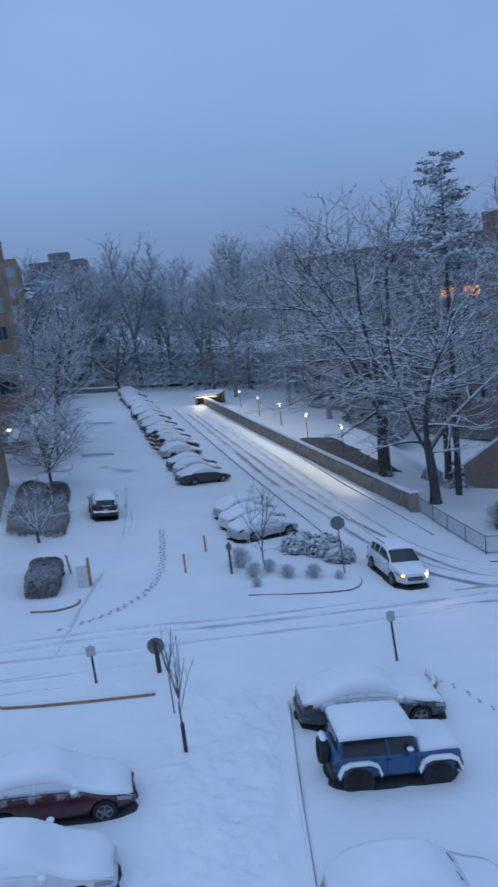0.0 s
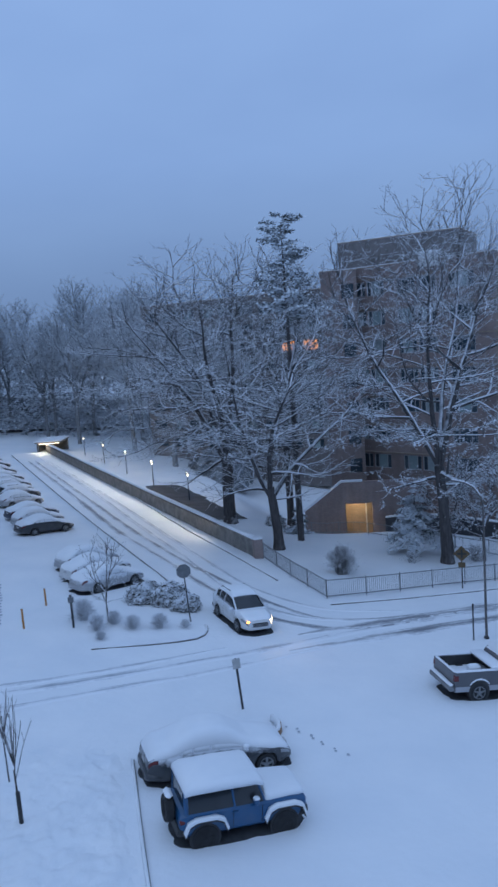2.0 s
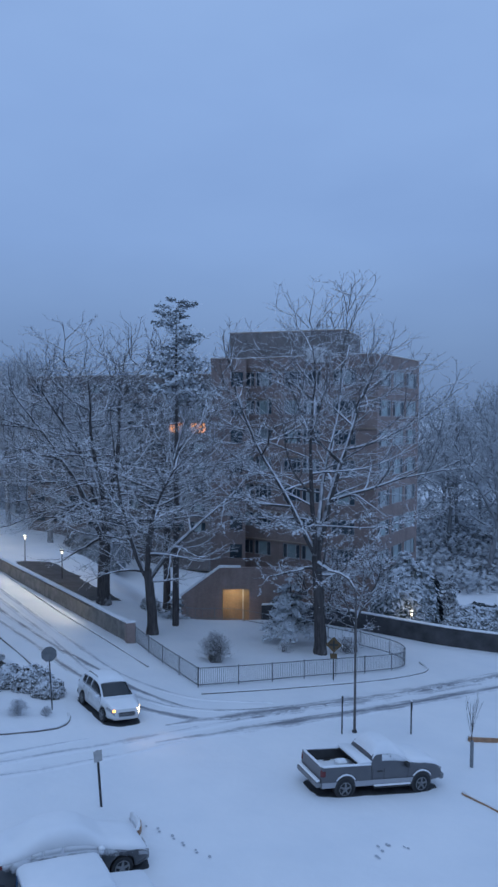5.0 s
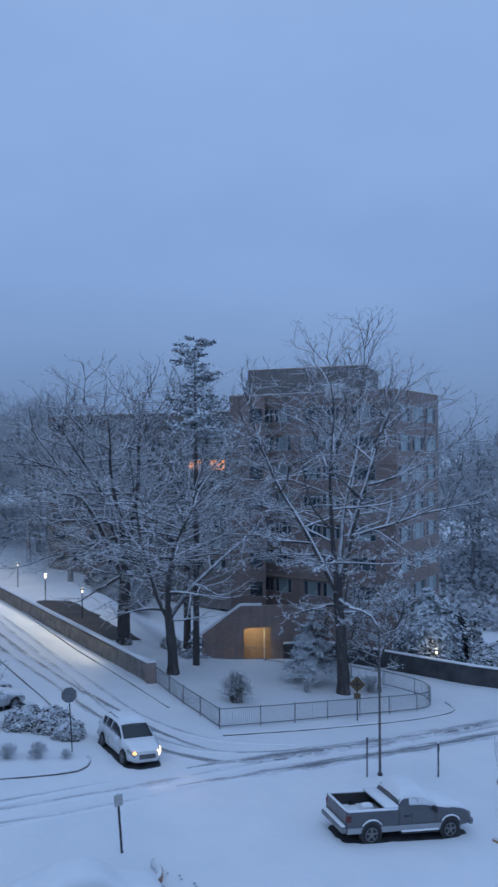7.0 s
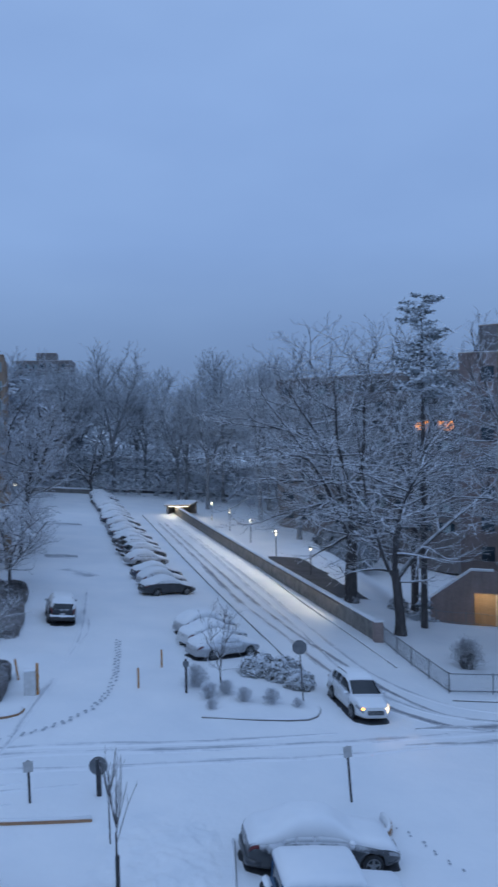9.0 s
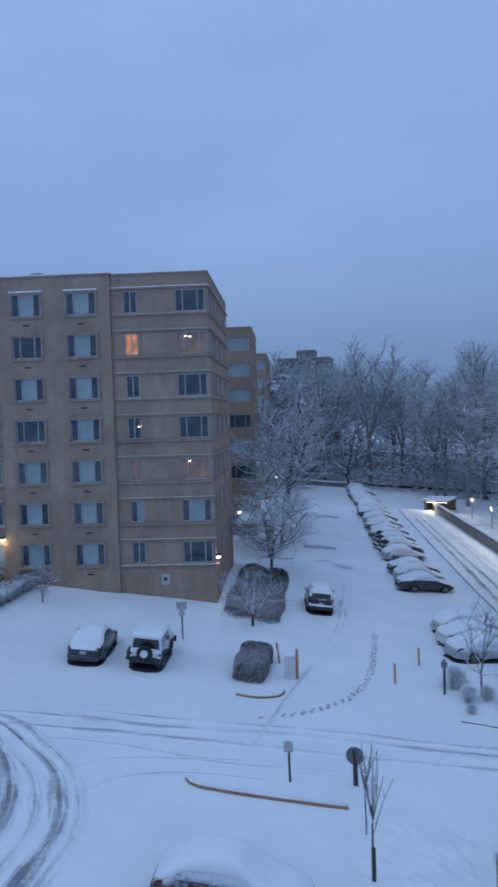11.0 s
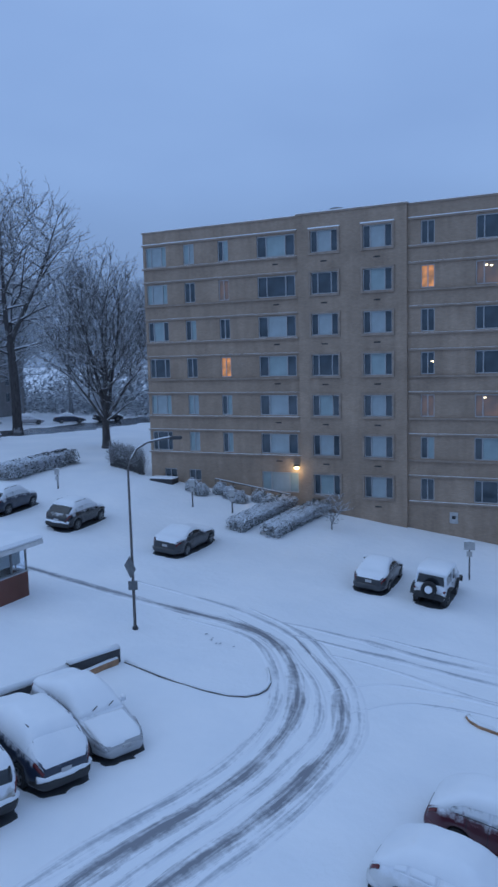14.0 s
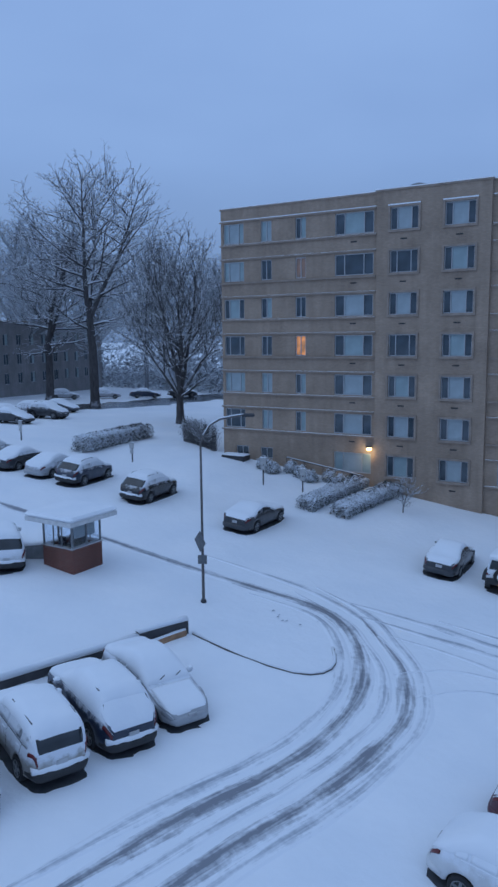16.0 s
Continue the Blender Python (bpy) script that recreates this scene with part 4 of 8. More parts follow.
def wall_light(t):
    """Long lit fitting under the coping of the drive's wall."""
    a, c = Vector((1.0, 98.0)), Vector((11.9, 51.3))
    d = (c - a).normalized()
    q = Vector((d.y, -d.x))
    p = a.lerp(c, t) + q * 0.3
    z = ground_z(p.x, p.y) + 1.2
    ang = math.degrees(math.atan2(d.y, d.x))
    b = thing("wall_light", pose(p.x, p.y, z, 0, 0, ang), "long lit fitting under the snowy coping of the stone wall", "lamp", "wall lights")
    part("housing", Geo().box(-3.6, -0.05, 0, 3.6, 0.1, 0.06), M_METAL, b)
    part("tube", Geo().box(-3.55, -0.012, -0.02, 3.55, 0.012, -0.002), M_STRIP, b, "glowing tube")
    lt = bpy.data.lights.new("road_light", "AREA")
    lt.energy, lt.color, lt.shape, lt.size, lt.size_y = 28 + 50 * min(max(t + 0.4, 0), 1), (1.0, 0.88, 0.64), "RECTANGLE", 7.0, 0.12
    e = p + q * 9
    new("road_light", lt).matrix_world = look((p.x + q.x * 0.1, p.y + q.y * 0.1, z - 0.02), (e.x, e.y, z + 1.2))


for t in (-0.4, -0.2, 0.0, 0.16, 0.32, 0.48, 0.64, 0.8):
    wall_light(t)


# ---------------------------------------------------------------- cars
M_BARE = plain("damp asphalt and painted shadow under cars", (0.055, 0.058, 0.065), 0.8, var=0.3, scale=3)
def ring(w, zl, zm, zh, shoulder=0.1, tuck=0.9):
    """Cross-section of a car's body: half width, sill, waist, top."""
    half = [(w * tuck, zl), (w * 0.985, zl + 0.1), (w, zm), (w * 0.975, zh - shoulder), (w * 0.9, zh - 0.02), (w * 0.6, zh + 0.015)]
    return half + [(-a, b) for a, b in reversed(half)]


KINDS = {
    # length, width, sill, hood height, belt, roof, nose, cowl, roof front, roof rear, tail base, tail, trunk height, wheel radius, front axle, rear axle
    "sedan": dict(L=4.75, W=1.82, sill=0.26, hood=0.82, belt=0.93, roof=1.44, cowl=0.95, rf=0.25, rr=-0.95, tb=-1.75, trunk=1.0, wr=0.33, fa=1.42, ra=-1.33),
    "hatch": dict(L=4.4, W=1.82, sill=0.28, hood=0.86, belt=0.97, roof=1.5, cowl=0.9, rf=0.25, rr=-1.3, tb=-1.95, trunk=1.02, wr=0.33, fa=1.35, ra=-1.3),
    "suv": dict(L=4.65, W=1.89, sill=0.32, hood=1.03, belt=1.06, roof=1.72, cowl=1.18, rf=0.32, rr=-1.40, tb=-2.12, trunk=1.1, wr=0.37, fa=1.42, ra=-1.30),
    "boxy": dict(L=4.25, W=1.82, sill=0.34, hood=1.0, belt=1.10, roof=1.70, cowl=0.85, rf=0.4, rr=-1.62, tb=-2.07, trunk=1.12, wr=0.36, fa=1.3, ra=-1.25),
    "jeep": dict(L=3.9, W=1.66, sill=0.50, hood=1.18, belt=1.22, roof=1.86, cowl=0.62, rf=0.42, rr=-1.72, tb=-1.80, trunk=1.22, wr=0.41, fa=1.22, ra=-1.20),
    "large": dict(L=5.05, W=1.92, sill=0.28, hood=0.92, belt=1.0, roof=1.56, cowl=1.05, rf=0.3, rr=-1.15, tb=-1.95, trunk=1.08, wr=0.36, fa=1.5, ra=-1.42),
    "pickup": dict(L=5.9, W=2.0, sill=0.48, hood=1.3, belt=1.3, roof=1.97, cowl=1.32, rf=0.62, rr=-0.35, tb=-0.6, trunk=1.24, wr=0.41, fa=1.86, ra=-1.82),
    "muscle": dict(L=4.95, W=1.92, sill=0.25, hood=0.92, belt=0.98, roof=1.42, cowl=0.75, rf=-0.05, rr=-1.05, tb=-1.9, trunk=1.06, wr=0.36, fa=1.5, ra=-1.45),
}


def bare_patch(m, hl, hw):
    """Wet dark ground free of snow under a parked car, its shadow painted in."""
    g, n = Geo(), 28
    for f in (0.0, 0.55, 1.0):
        for i in range(n):
            a = i * 2 * math.pi / n
            c, s = math.cos(a), math.sin(a)
            e = (abs(c) ** 5 + abs(s) ** 5) ** -0.2 * f * (1 + 0.05 * noise.noise((a * 3, m.translation.x, m.translation.y)))
            # reaches past the body to stand in for the car's shadow
            p = m @ Vector((c * e * (hl + 0.1), s * e * (hw + 0.08), 0))
            lump = 0.035 * noise.noise((p.x * 0.35, p.y * 0.35, 0)) + 0.02 * noise.noise((p.x * 1.1, p.y * 1.1, 3)) - 0.03
            g.v.append((p.x, p.y, ground_z(p.x, p.y) + lump + (0.03 if f < 1 else 0.0)))
    g.f = [(r * n + i, r * n + (i + 1) % n, (r + 1) * n + (i + 1) % n, (r + 1) * n + i) for r in range(2) for i in range(n)]
    tagged(part("bare_ground_shadow", g, M_BARE, smooth=True), "dark bare asphalt and painted shadow under a parked car", "asphalt", kind="structure")


def wheel(parent, x, y, r, side, rim=M_RIM, wide=0.22):
    n = 20
    def disc(rad, yy):
        return [(x + rad * math.cos(a), yy, r + rad * math.sin(a)) for a in (i * 2 * math.pi / n for i in range(n))]
    s = 1 if side > 0 else -1
    prof = [(r * 0.62, y - s * wide * 0.5), (r * 0.95, y - s * wide * 0.5), (r, y - s * wide * 0.35), (r, y + s * wide * 0.35), (r * 0.95, y + s * wide * 0.5), (r * 0.66, y + s * wide * 0.48)]
    t = part("wheel", Geo().loft([disc(a, b) for a, b in prof]), M_TYRE, parent)
    g = Geo()
    yo = y + s * wide * 0.46
    g.loft([disc(r * 0.68, yo + s * 0.02), disc(r * 0.6, yo + s * 0.025), disc(r * 0.58, yo - s * 0.03)], caps=False)
    for k in range(5):
        a = k * 2 * math.pi / 5 + 0.3
        c, q = Vector((math.cos(a), 0, math.sin(a))), Vector((-math.sin(a), 0, math.cos(a)))
        o = Vector((x, yo + s * 0.022, r))
        pts = [o + c * r * 0.1 - q * 0.045, o + c * r * 0.1 + q * 0.045, o + c * r * 0.62 + q * 0.03, o + c * r * 0.62 - q * 0.03]
        back = [p - Vector((0, s * 0.03, 0)) for p in pts]
        g.add(pts + back, [(0, 1, 2, 3), (0, 4, 5, 1), (1, 5, 6, 2), (2, 6, 7, 3), (3, 7, 4, 0)])
    g.loft([disc(r * 0.16, yo + s * 0.02), disc(r * 0.13, yo + s * 0.04)])
    part("rim", g, rim, t, smooth=False)
    return t


def snow_blanket(rows, thick):
    """Snow over a line of heights along the car. rows: x, z of the surface, half width."""
    rings = []
    for i, (x, z, w, th) in enumerate(rows):
        e = 0.02 * noise.noise((x * 2.1, z * 3, w))
        th = th * thick
        e2 = 0.025 * noise.noise((x * 3.1, z * 2, w + 5))
        half = [(w * 1.0, z - 0.09 + e2), (w * 1.045 + e2, z + th * 0.1), (w * 1.035 + e, z + th * 0.5 + e), (w * 0.95, z + th * 0.85 + e), (w * 0.7, z + th * 1.0 + e2), (w * 0.35, z + th * 1.05 + e), (0, z + th * 1.08 + e)]
        rings.append([(x, a, b) for a, b in half] + [(x, -a, b) for a, b in reversed(half[:-1])])
    return Geo().loft(rings)


def off_roader(paint_mat, label, m, snow=1.0, rim=M_RIM):
    """A boxy two-door car with upright glass and square slabs of snow."""
    k = KINDS["jeep"]
    bare_patch(m, k["L"] * 0.5, k["W"] * 0.5)
    b = thing("off_road_car", m @ pose(0, 0, -0.17 if snow >= 1 else -0.1), label, "car")
    L, w, sill, hood, belt, roof = k["L"], k["W"] / 2, k["sill"], k["hood"], k["belt"], k["roof"]
    nose, tail = L / 2, -L / 2
    sec = [(nose, w * 0.84, sill + 0.12, hood - 0.16), (nose - 0.06, w * 0.93, sill + 0.04, hood - 0.06), (nose - 0.35, w * 0.96, sill, hood - 0.02), (nose - 0.7, w * 0.99, sill, hood),
           (k["cowl"], w, sill, belt), (0, w, sill, belt), (k["ra"], w, sill, belt + 0.02), (k["tb"] + 0.05, w * 0.99, sill, k["trunk"]), (tail + 0.15, w * 0.97, sill + 0.03, k["trunk"]),
           (tail + 0.04, w * 0.93, sill + 0.08, k["trunk"] - 0.04), (tail, w * 0.86, sill + 0.16, k["trunk"] - 0.14)]
    rings = [[(x, a, z) for a, z in ring(ww, zl, (zl + zh) / 2, zh)] for x, ww, zl, zh in sec]
    part("body", Geo().loft(rings), paint_mat, b)
    # greenhouse
    rw, bw_, zb = w * 0.86, w * 0.94, belt - 0.03
    lower = [(k["cowl"], zb, bw_ * 0.9), (k["cowl"] - 0.03, zb, bw_ * 0.96), (k["rf"] + 0.1, zb, bw_), (k["rr"], zb, bw_), (k["tb"] + 0.03, zb, bw_ * 0.97), (k["tb"], zb, bw_ * 0.9)]
    upper = [(k["rf"], roof - 0.08, rw * 0.88), (k["rf"] - 0.05, roof - 0.07, rw * 0.96), (k["rf"] - 0.2, roof - 0.05, rw), (k["rr"] + 0.05, roof - 0.05, rw), (k["rr"] - 0.07, roof - 0.08, rw * 0.95), (k["rr"] - 0.1, roof - 0.09, rw * 0.88)]

    def around(rows):
        return [(x, y, z) for x, z, y in rows] + [(x, -y, z) for x, z, y in reversed(rows)]

    up = around(upper)
    part("greenhouse", Geo().loft([around(lower), up]), M_CARGLASS, b, "dark glass")
    up2 = [(x + (0.02 if x > 0 else -0.02), y * 1.02, z - 0.03) for x, y, z in up]
    up3 = [(x * 0.98, y * 0.93, z + 0.05) for x, y, z in up]
    part("roof", Geo().loft([up2, up3]), M_BLACK if paint_mat is M_JBLUE else paint_mat, b)
    for s in (1, -1):
        posts = [(lower[1], upper[1], 0.04), ((k["rf"] - 0.75, zb, bw_ * 1.0), (k["rf"] - 0.85, roof - 0.05, rw * 1.0), 0.04), (lower[4], upper[4], 0.07)]
        for (x0, z0, y0), (x1, z1, y1), r in posts:
            xm, ym, zm = (x0 + x1) / 2, (y0 + y1) / 2, (z0 + z1) / 2
            part("pillar", Geo().path([(x0, s * y0, z0), (xm, s * ym, zm), (x1, s * y1, z1)], r, 5), paint_mat, b)
    for s, nm in ((1, "mirror"), (-1, "mirror")):
        mg = part(nm, Geo().box(k["cowl"] - 0.42, min(s * w * 0.97, s * (w + 0.2)), belt + 0.0, k["cowl"] - 0.27, max(s * w * 0.97, s * (w + 0.2)), belt + 0.16, bevel=0.04), paint_mat, b)
        if snow > 0.3:
            part("snow", Geo().box(k["cowl"] - 0.44, min(s * (w), s * (w + 0.19)), belt + 0.15, k["cowl"] - 0.26, max(s * (w), s * (w + 0.19)), belt + 0.23, bevel=0.035), M_CAP, mg)
    # arches and wheels
    for x in (k["fa"], k["ra"]):
        for s in (1, -1):
            n, R = 16, k["wr"] * 1.14
            arch = Geo().loft([[(x + R * math.cos(a), yy, k["wr"] + R * math.sin(a)) for a in (i * 2 * math.pi / n for i in range(n))] for yy in (s * w * 0.7, s * (w + 0.006))])
            part("wheel_arch", arch, M_BLACK, b)
            wheel(b, x, s * (w - 0.08), k["wr"], s, rim)
    # ends
    part("front_bumper", Geo().loft([[(x, a, z) for a, z in ring(ww, sill + 0.0, sill + 0.14, sill + 0.3, 0.06)] for x, ww in ((nose + 0.04, w * 0.9), (nose - 0.03, w * 0.95), (nose - 0.2, w * 0.96), (nose - 0.32, w * 0.9))]), M_BLACK, b)
    part("rear_bumper", Geo().loft([[(x, a, z) for a, z in ring(ww, sill + 0.02, sill + 0.16, sill + 0.32, 0.06)] for x, ww in ((tail - 0.05, w * 0.88), (tail + 0.03, w * 0.95), (tail + 0.2, w * 0.98), (tail + 0.35, w * 0.9))]), M_BLACK, b)
    part("grille", Geo().box(nose - 0.12, -w * 0.4, hood - 0.42, nose + 0.012, w * 0.4, hood - 0.31, bevel=0.02), M_BLACK, b)
    part("air_intake", Geo().box(nose - 0.1, -w * 0.42, sill + 0.06, nose + 0.048, w * 0.42, sill + 0.17, bevel=0.02), M_BLACK, b)
    part("number_plate", Geo().box(tail - 0.075, -0.15, sill + 0.36, tail + 0.1, 0.15, sill + 0.5), M_PLATE, b)
    for s in (1, -1):
        y0, y1 = sorted((s * w * 0.5, s * w * 0.83))
        part("headlight", Geo().box(nose - 0.1, y0, hood - 0.36, nose + 0.02, y1, hood - 0.14, bevel=0.06), M_CLEARLENS, b)
        y0, y1 = sorted((s * w * 0.66, s * w * 0.96))
        part("tail_light", Geo().box(tail + 0.0, y0, k["trunk"] - 0.32, tail + 0.24, y1, k["trunk"] - 0.19, bevel=0.03), M_REDLENS, b)
        for x in ((k["cowl"] - 0.95), (k["rr"] + 0.75)):
            y0, y1 = sorted((s * w * 0.97, s * (w + 0.03)))
            part("door_handle", Geo().box(x - 0.1, y0, belt - 0.19, x + 0.1, y1, belt - 0.15, bevel=0.01), paint_mat, b)
        for x in (k["cowl"] - 0.12, k["rf"] - 0.8, k["rr"] + 0.25):
            y0, y1 = sorted((s * w * 0.9, s * (w + 0.008)))
            part("door_seam", Geo().box(x, y0, sill + 0.12, x + 0.012, y1, belt - 0.11), M_BLACK, b)
    # snow
    hw, rwid = w * 0.93, rw * (1.03 if snow < 0.95 else 1.13)
    hoodr = [(nose - 0.03, hood - 0.06, hw * 0.72, 0.05), (nose - 0.08, hood - 0.02, hw * 0.8, 0.12), (nose - 0.2, hood, hw * 0.85, 0.19), (k["cowl"] + 0.15, belt - 0.02, hw * 0.95, 0.2), (k["cowl"] - 0.02, belt, hw * 0.95, 0.3)]
    part("hood_snow", snow_blanket(hoodr, snow), M_CAP, b, "thick snow on the hood", True)
    roofr = [(k["rf"] + 0.09, roof - 0.1, rwid, 0.06), (k["rf"] + 0.04, roof - 0.05, rwid * 1.03, 0.14), (k["rf"] - 0.12, roof, rwid * 1.04, 0.18), ((k["rf"] + k["rr"]) / 2, roof + 0.01, rwid * 1.05, 0.19), (k["rr"] + 0.1, roof, rwid * 1.04, 0.18), (k["rr"] - 0.06, roof - 0.03, rwid * 1.02, 0.14), (k["rr"] - 0.11, roof - 0.06, rwid, 0.07)]
    part("roof_snow", snow_blanket(roofr, snow), M_CAP, b, "thick square slab of snow", True)
    return b


def softened(pts, x):
    """Height on a line of points, its corners rounded off."""
    def at(v):
        for (a, za), (c, zc) in zip(pts, pts[1:]):
            if c <= v <= a:
                return za + (zc - za) * (a - v) / max(a - c, 1e-6)
        return pts[0][1] if v > pts[0][0] else pts[-1][1]
    lim = min(0.12, max(pts[0][0] - x, 0), max(x - pts[-1][0], 0))
    return sum(at(x + lim * d) * q for d, q in ((-1, 0.15), (-0.5, 0.22), (0, 0.26), (0.5, 0.22), (1, 0.15)))


class Shell:
    """The skin of a car: half sections along its length, from sill to the middle of the roof."""

    def __init__(self, kind):
        k = self.k = KINDS[kind]
        self.taper = 0.12 if kind == "pickup" else 0.36
        self.w, self.nose, self.tail = k["W"] / 2, k["L"] / 2, -k["L"] / 2
        hood, belt, roof, trunk = k["hood"], k["belt"], k["roof"], k["trunk"]
        top = [(self.nose, hood - 0.40), (self.nose - 0.05, hood - 0.27), (self.nose - 0.2, hood - 0.16), (self.nose - 0.5, hood - 0.07), (self.nose - 0.9, hood), (k["cowl"], belt + 0.03),
               (k["rf"], roof - 0.07), (k["rf"] - 0.35, roof - 0.005), ((k["rf"] + k["rr"]) / 2, roof + 0.01), (k["rr"] + 0.2, roof - 0.02)]
        if kind in ("suv", "boxy"):
            top += [(k["rr"] - 0.12, roof - 0.07), (k["rr"] - 0.2, roof - 0.13), (k["tb"], trunk + 0.04), (self.tail + 0.03, trunk - 0.1), (self.tail, trunk - 0.3)]
        else:
            top += [(k["rr"], roof - 0.05), (k["tb"], trunk + 0.03), (self.tail + 0.2, trunk), (self.tail + 0.05, trunk - 0.06), (self.tail, trunk - 0.28)]
        if kind == "pickup":
            self.tail = -0.62
            top = top[:8] + [(-0.3, roof - 0.02), (-0.48, roof - 0.07), (-0.56, roof - 0.2), (-0.62, k["belt"] + 0.2)]
        self.top = top

    def zt(self, x):
        return softened(self.top, x)

    def half(self, x):
        k = self.k
        span = 0.95 if x > 0 else 0.65
        e = max(0.0, (abs(x) - (self.nose - span)) / span)
        wb = self.w * (1 - (self.taper if x > 0 else 0.26) * e ** 2.6)
        zt = self.zt(x)
        zb = min(k["belt"] + 0.05 * max(0.0, min(1.0, (k["cowl"] - x) / 3.0)), zt - 0.07)
        zs, flare = k["sill"] + 0.05 * e, 0.0
        for a in (k["fa"], k["ra"]):
            R = k["wr"] * 1.15
            if abs(x - a) < R:
                zs = max(zs, k["wr"] + math.sqrt(R * R - (x - a) ** 2) - 0.02)
            flare = max(flare, 0.02 * (1 - min(1.0, abs(x - a) / (R * 1.25))))
        g = zt - zb
        yl = wb * 0.93
        yt = yl - max(0.0, g - 0.07) * (0.26 if k["roof"] > 1.6 else 0.36)
        m = (zs * 0.45 + zb * 0.55)
        return [(wb * 0.92, zs), (wb * 0.985 + flare, zs + 0.05), (wb + flare, min(m, zb - 0.12) if m > zs + 0.06 else zs + 0.07), (wb * 0.988, max(zb - 0.09, zs + 0.09)), (wb * 0.955, zb),
                (yl, zb + g * 0.14), ((yl + yt) / 2 + 0.018 * min(1, g), zb + g * 0.5), (yt, zt - g * 0.2), (yt * 0.9, zt - g * 0.075), (yt * 0.52, zt - 0.012 * min(1, g * 3)), (0.0, zt)]

    def point(self, x, f, s=1, out=0.0):
        h = self.half(x)
        i = min(int(f), 9)
        t = f - i
        y, z = h[i][0] + (h[i + 1][0] - h[i][0]) * t, h[i][1] + (h[i + 1][1] - h[i][1]) * t
        ny = 1.0 if f < 5 else 0.85 if f < 7.4 else 0.35
        return (x, s * (y + out * ny), z + out * (1 - ny) * 1.6)

    def stations(self):
        xs = set()
        n = 30
        for i in range(n + 1):
            xs.add(round(self.tail + (self.nose - self.tail) * i / n, 3))
        for a in (self.k["fa"], self.k["ra"]):
            R = self.k["wr"] * 1.15
            for d in (-0.999, -0.93, -0.8, -0.55, -0.25, 0.0, 0.25, 0.55, 0.8, 0.93, 0.999):
                xs.add(round(a + R * d, 3))
        xs |= {self.nose - 0.03, self.nose - 0.1, self.tail + 0.03, self.tail + 0.1}
        return sorted(x for x in xs if x >= self.tail)

    def body(self):
        rings = []
        for x in self.stations():
            h = self.half(x)
            rings.append([(x, y, z) for y, z in h] + [(x, -y, z) for y, z in reversed(h[:-1])])
        return Geo().loft(rings)

    def patch(self, xa, xb, f0, f1, s, out=0.012, nx=8, nf=4, need=0.0):
        """A thin piece lying on one side of the skin."""
        g, rows = Geo(), []
        for i in range(nx + 1):
            x = xa + (xb - xa) * i / nx
            if need and self.zt(x) - self.k["belt"] < need:
                continue
            rows.append([self.point(x, f0 + (f1 - f0) * j / nf, s, out) for j in range(nf + 1)] + [self.point(x, f0 + (f1 - f0) * j / nf, s, -0.02) for j in range(nf, -1, -1)])
        return g.loft(rows) if len(rows) > 1 else None

    def screen(self, xa, xb, f0=8.0, out=0.012):
        """A pane right across the car."""
        rows = []
        for i in range(9):
            x = xa + (xb - xa) * i / 8
            fs = [f0 + (10 - f0) * j / 4 for j in range(5)]
            line = [self.point(x, f, 1, out) for f in fs] + [self.point(x, f, -1, out) for f in reversed(fs[:-1])]
            back = [(a, y, z - 0.05) for a, y, z in reversed(line)]
            rows.append(line + back)
        return Geo().loft(rows)

    def height(self, x, y):
        h = self.half(x)
        y = abs(y)
        for (a, za), (c, zc) in zip(h[4:], h[5:]):
            if c <= y <= a:
                return za + (zc - za) * (a - y) / max(a - c, 1e-6)
        return h[4][1]

    def snow(self, xa, xb, thick, drape, seed, edge=None):
        """Settled snow as a rounded sheet; drape carries it down over the flanks of the cabin."""
        nx, ny = max(8, int((xb - xa) / 0.11)), 16
        rings = []
        for i in range(nx + 1):
            x = xa + (xb - xa) * i / nx
            h = self.half(x)
            g = h[10][1] - h[4][1]
            cab = smooth01(0.12, 0.32, g)
            wide = h[4][0] * 0.985 * (1 - cab) + (h[7][0] * 1.03 * (1 - drape) + h[4][0] * 0.995 * drape) * cab
            if edge is not None:
                wide = min(wide, edge(x))
            ends = math.sqrt(min(1.0, min(x - xa, xb - x) / 0.4 + 0.03)) * (1 - 0.45 * min(1.0, abs(self.zt(min(x + 0.1, self.nose)) - self.zt(max(x - 0.1, self.tail))) / 0.2))
            line, under = [], []
            for j in range(ny + 1):
                v = -1 + 2 * j / ny
                y = wide * v
                base = sum(self.height(min(max(x + dx, self.tail), self.nose), y * q) for dx in (-0.1, 0, 0.1) for q in (0.93, 1.0)) / 6
                base = max(base, self.height(x, y))
                e = 0.03 * noise.noise((x * 1.7 + seed, y * 1.7, 2.0)) + 0.012 * noise.noise((x * 6 + seed, y * 6, 1.0))
                steep = 1 - 0.5 * cab * smooth01(0.62, 0.85, abs(v)) * drape
                fall = (1 - abs(v) ** 7) * 0.85 + 0.15
                hang = 0.05 * noise.noise((x * 3.1 + seed, v * 9, 4.0)) if abs(v) > 0.99 else 0
                z = base + (thick * fall * steep + e * fall) * ends + hang * (1 if thick > 0.1 else 0.3)
                line.append((x, y * (1.0 + 0.02 * (1 - abs(v))), z))
                under.append((x, y * 0.97, self.height(x, y) - 0.04))
            rings.append(line + under[::-1])
        return Geo().loft(rings)


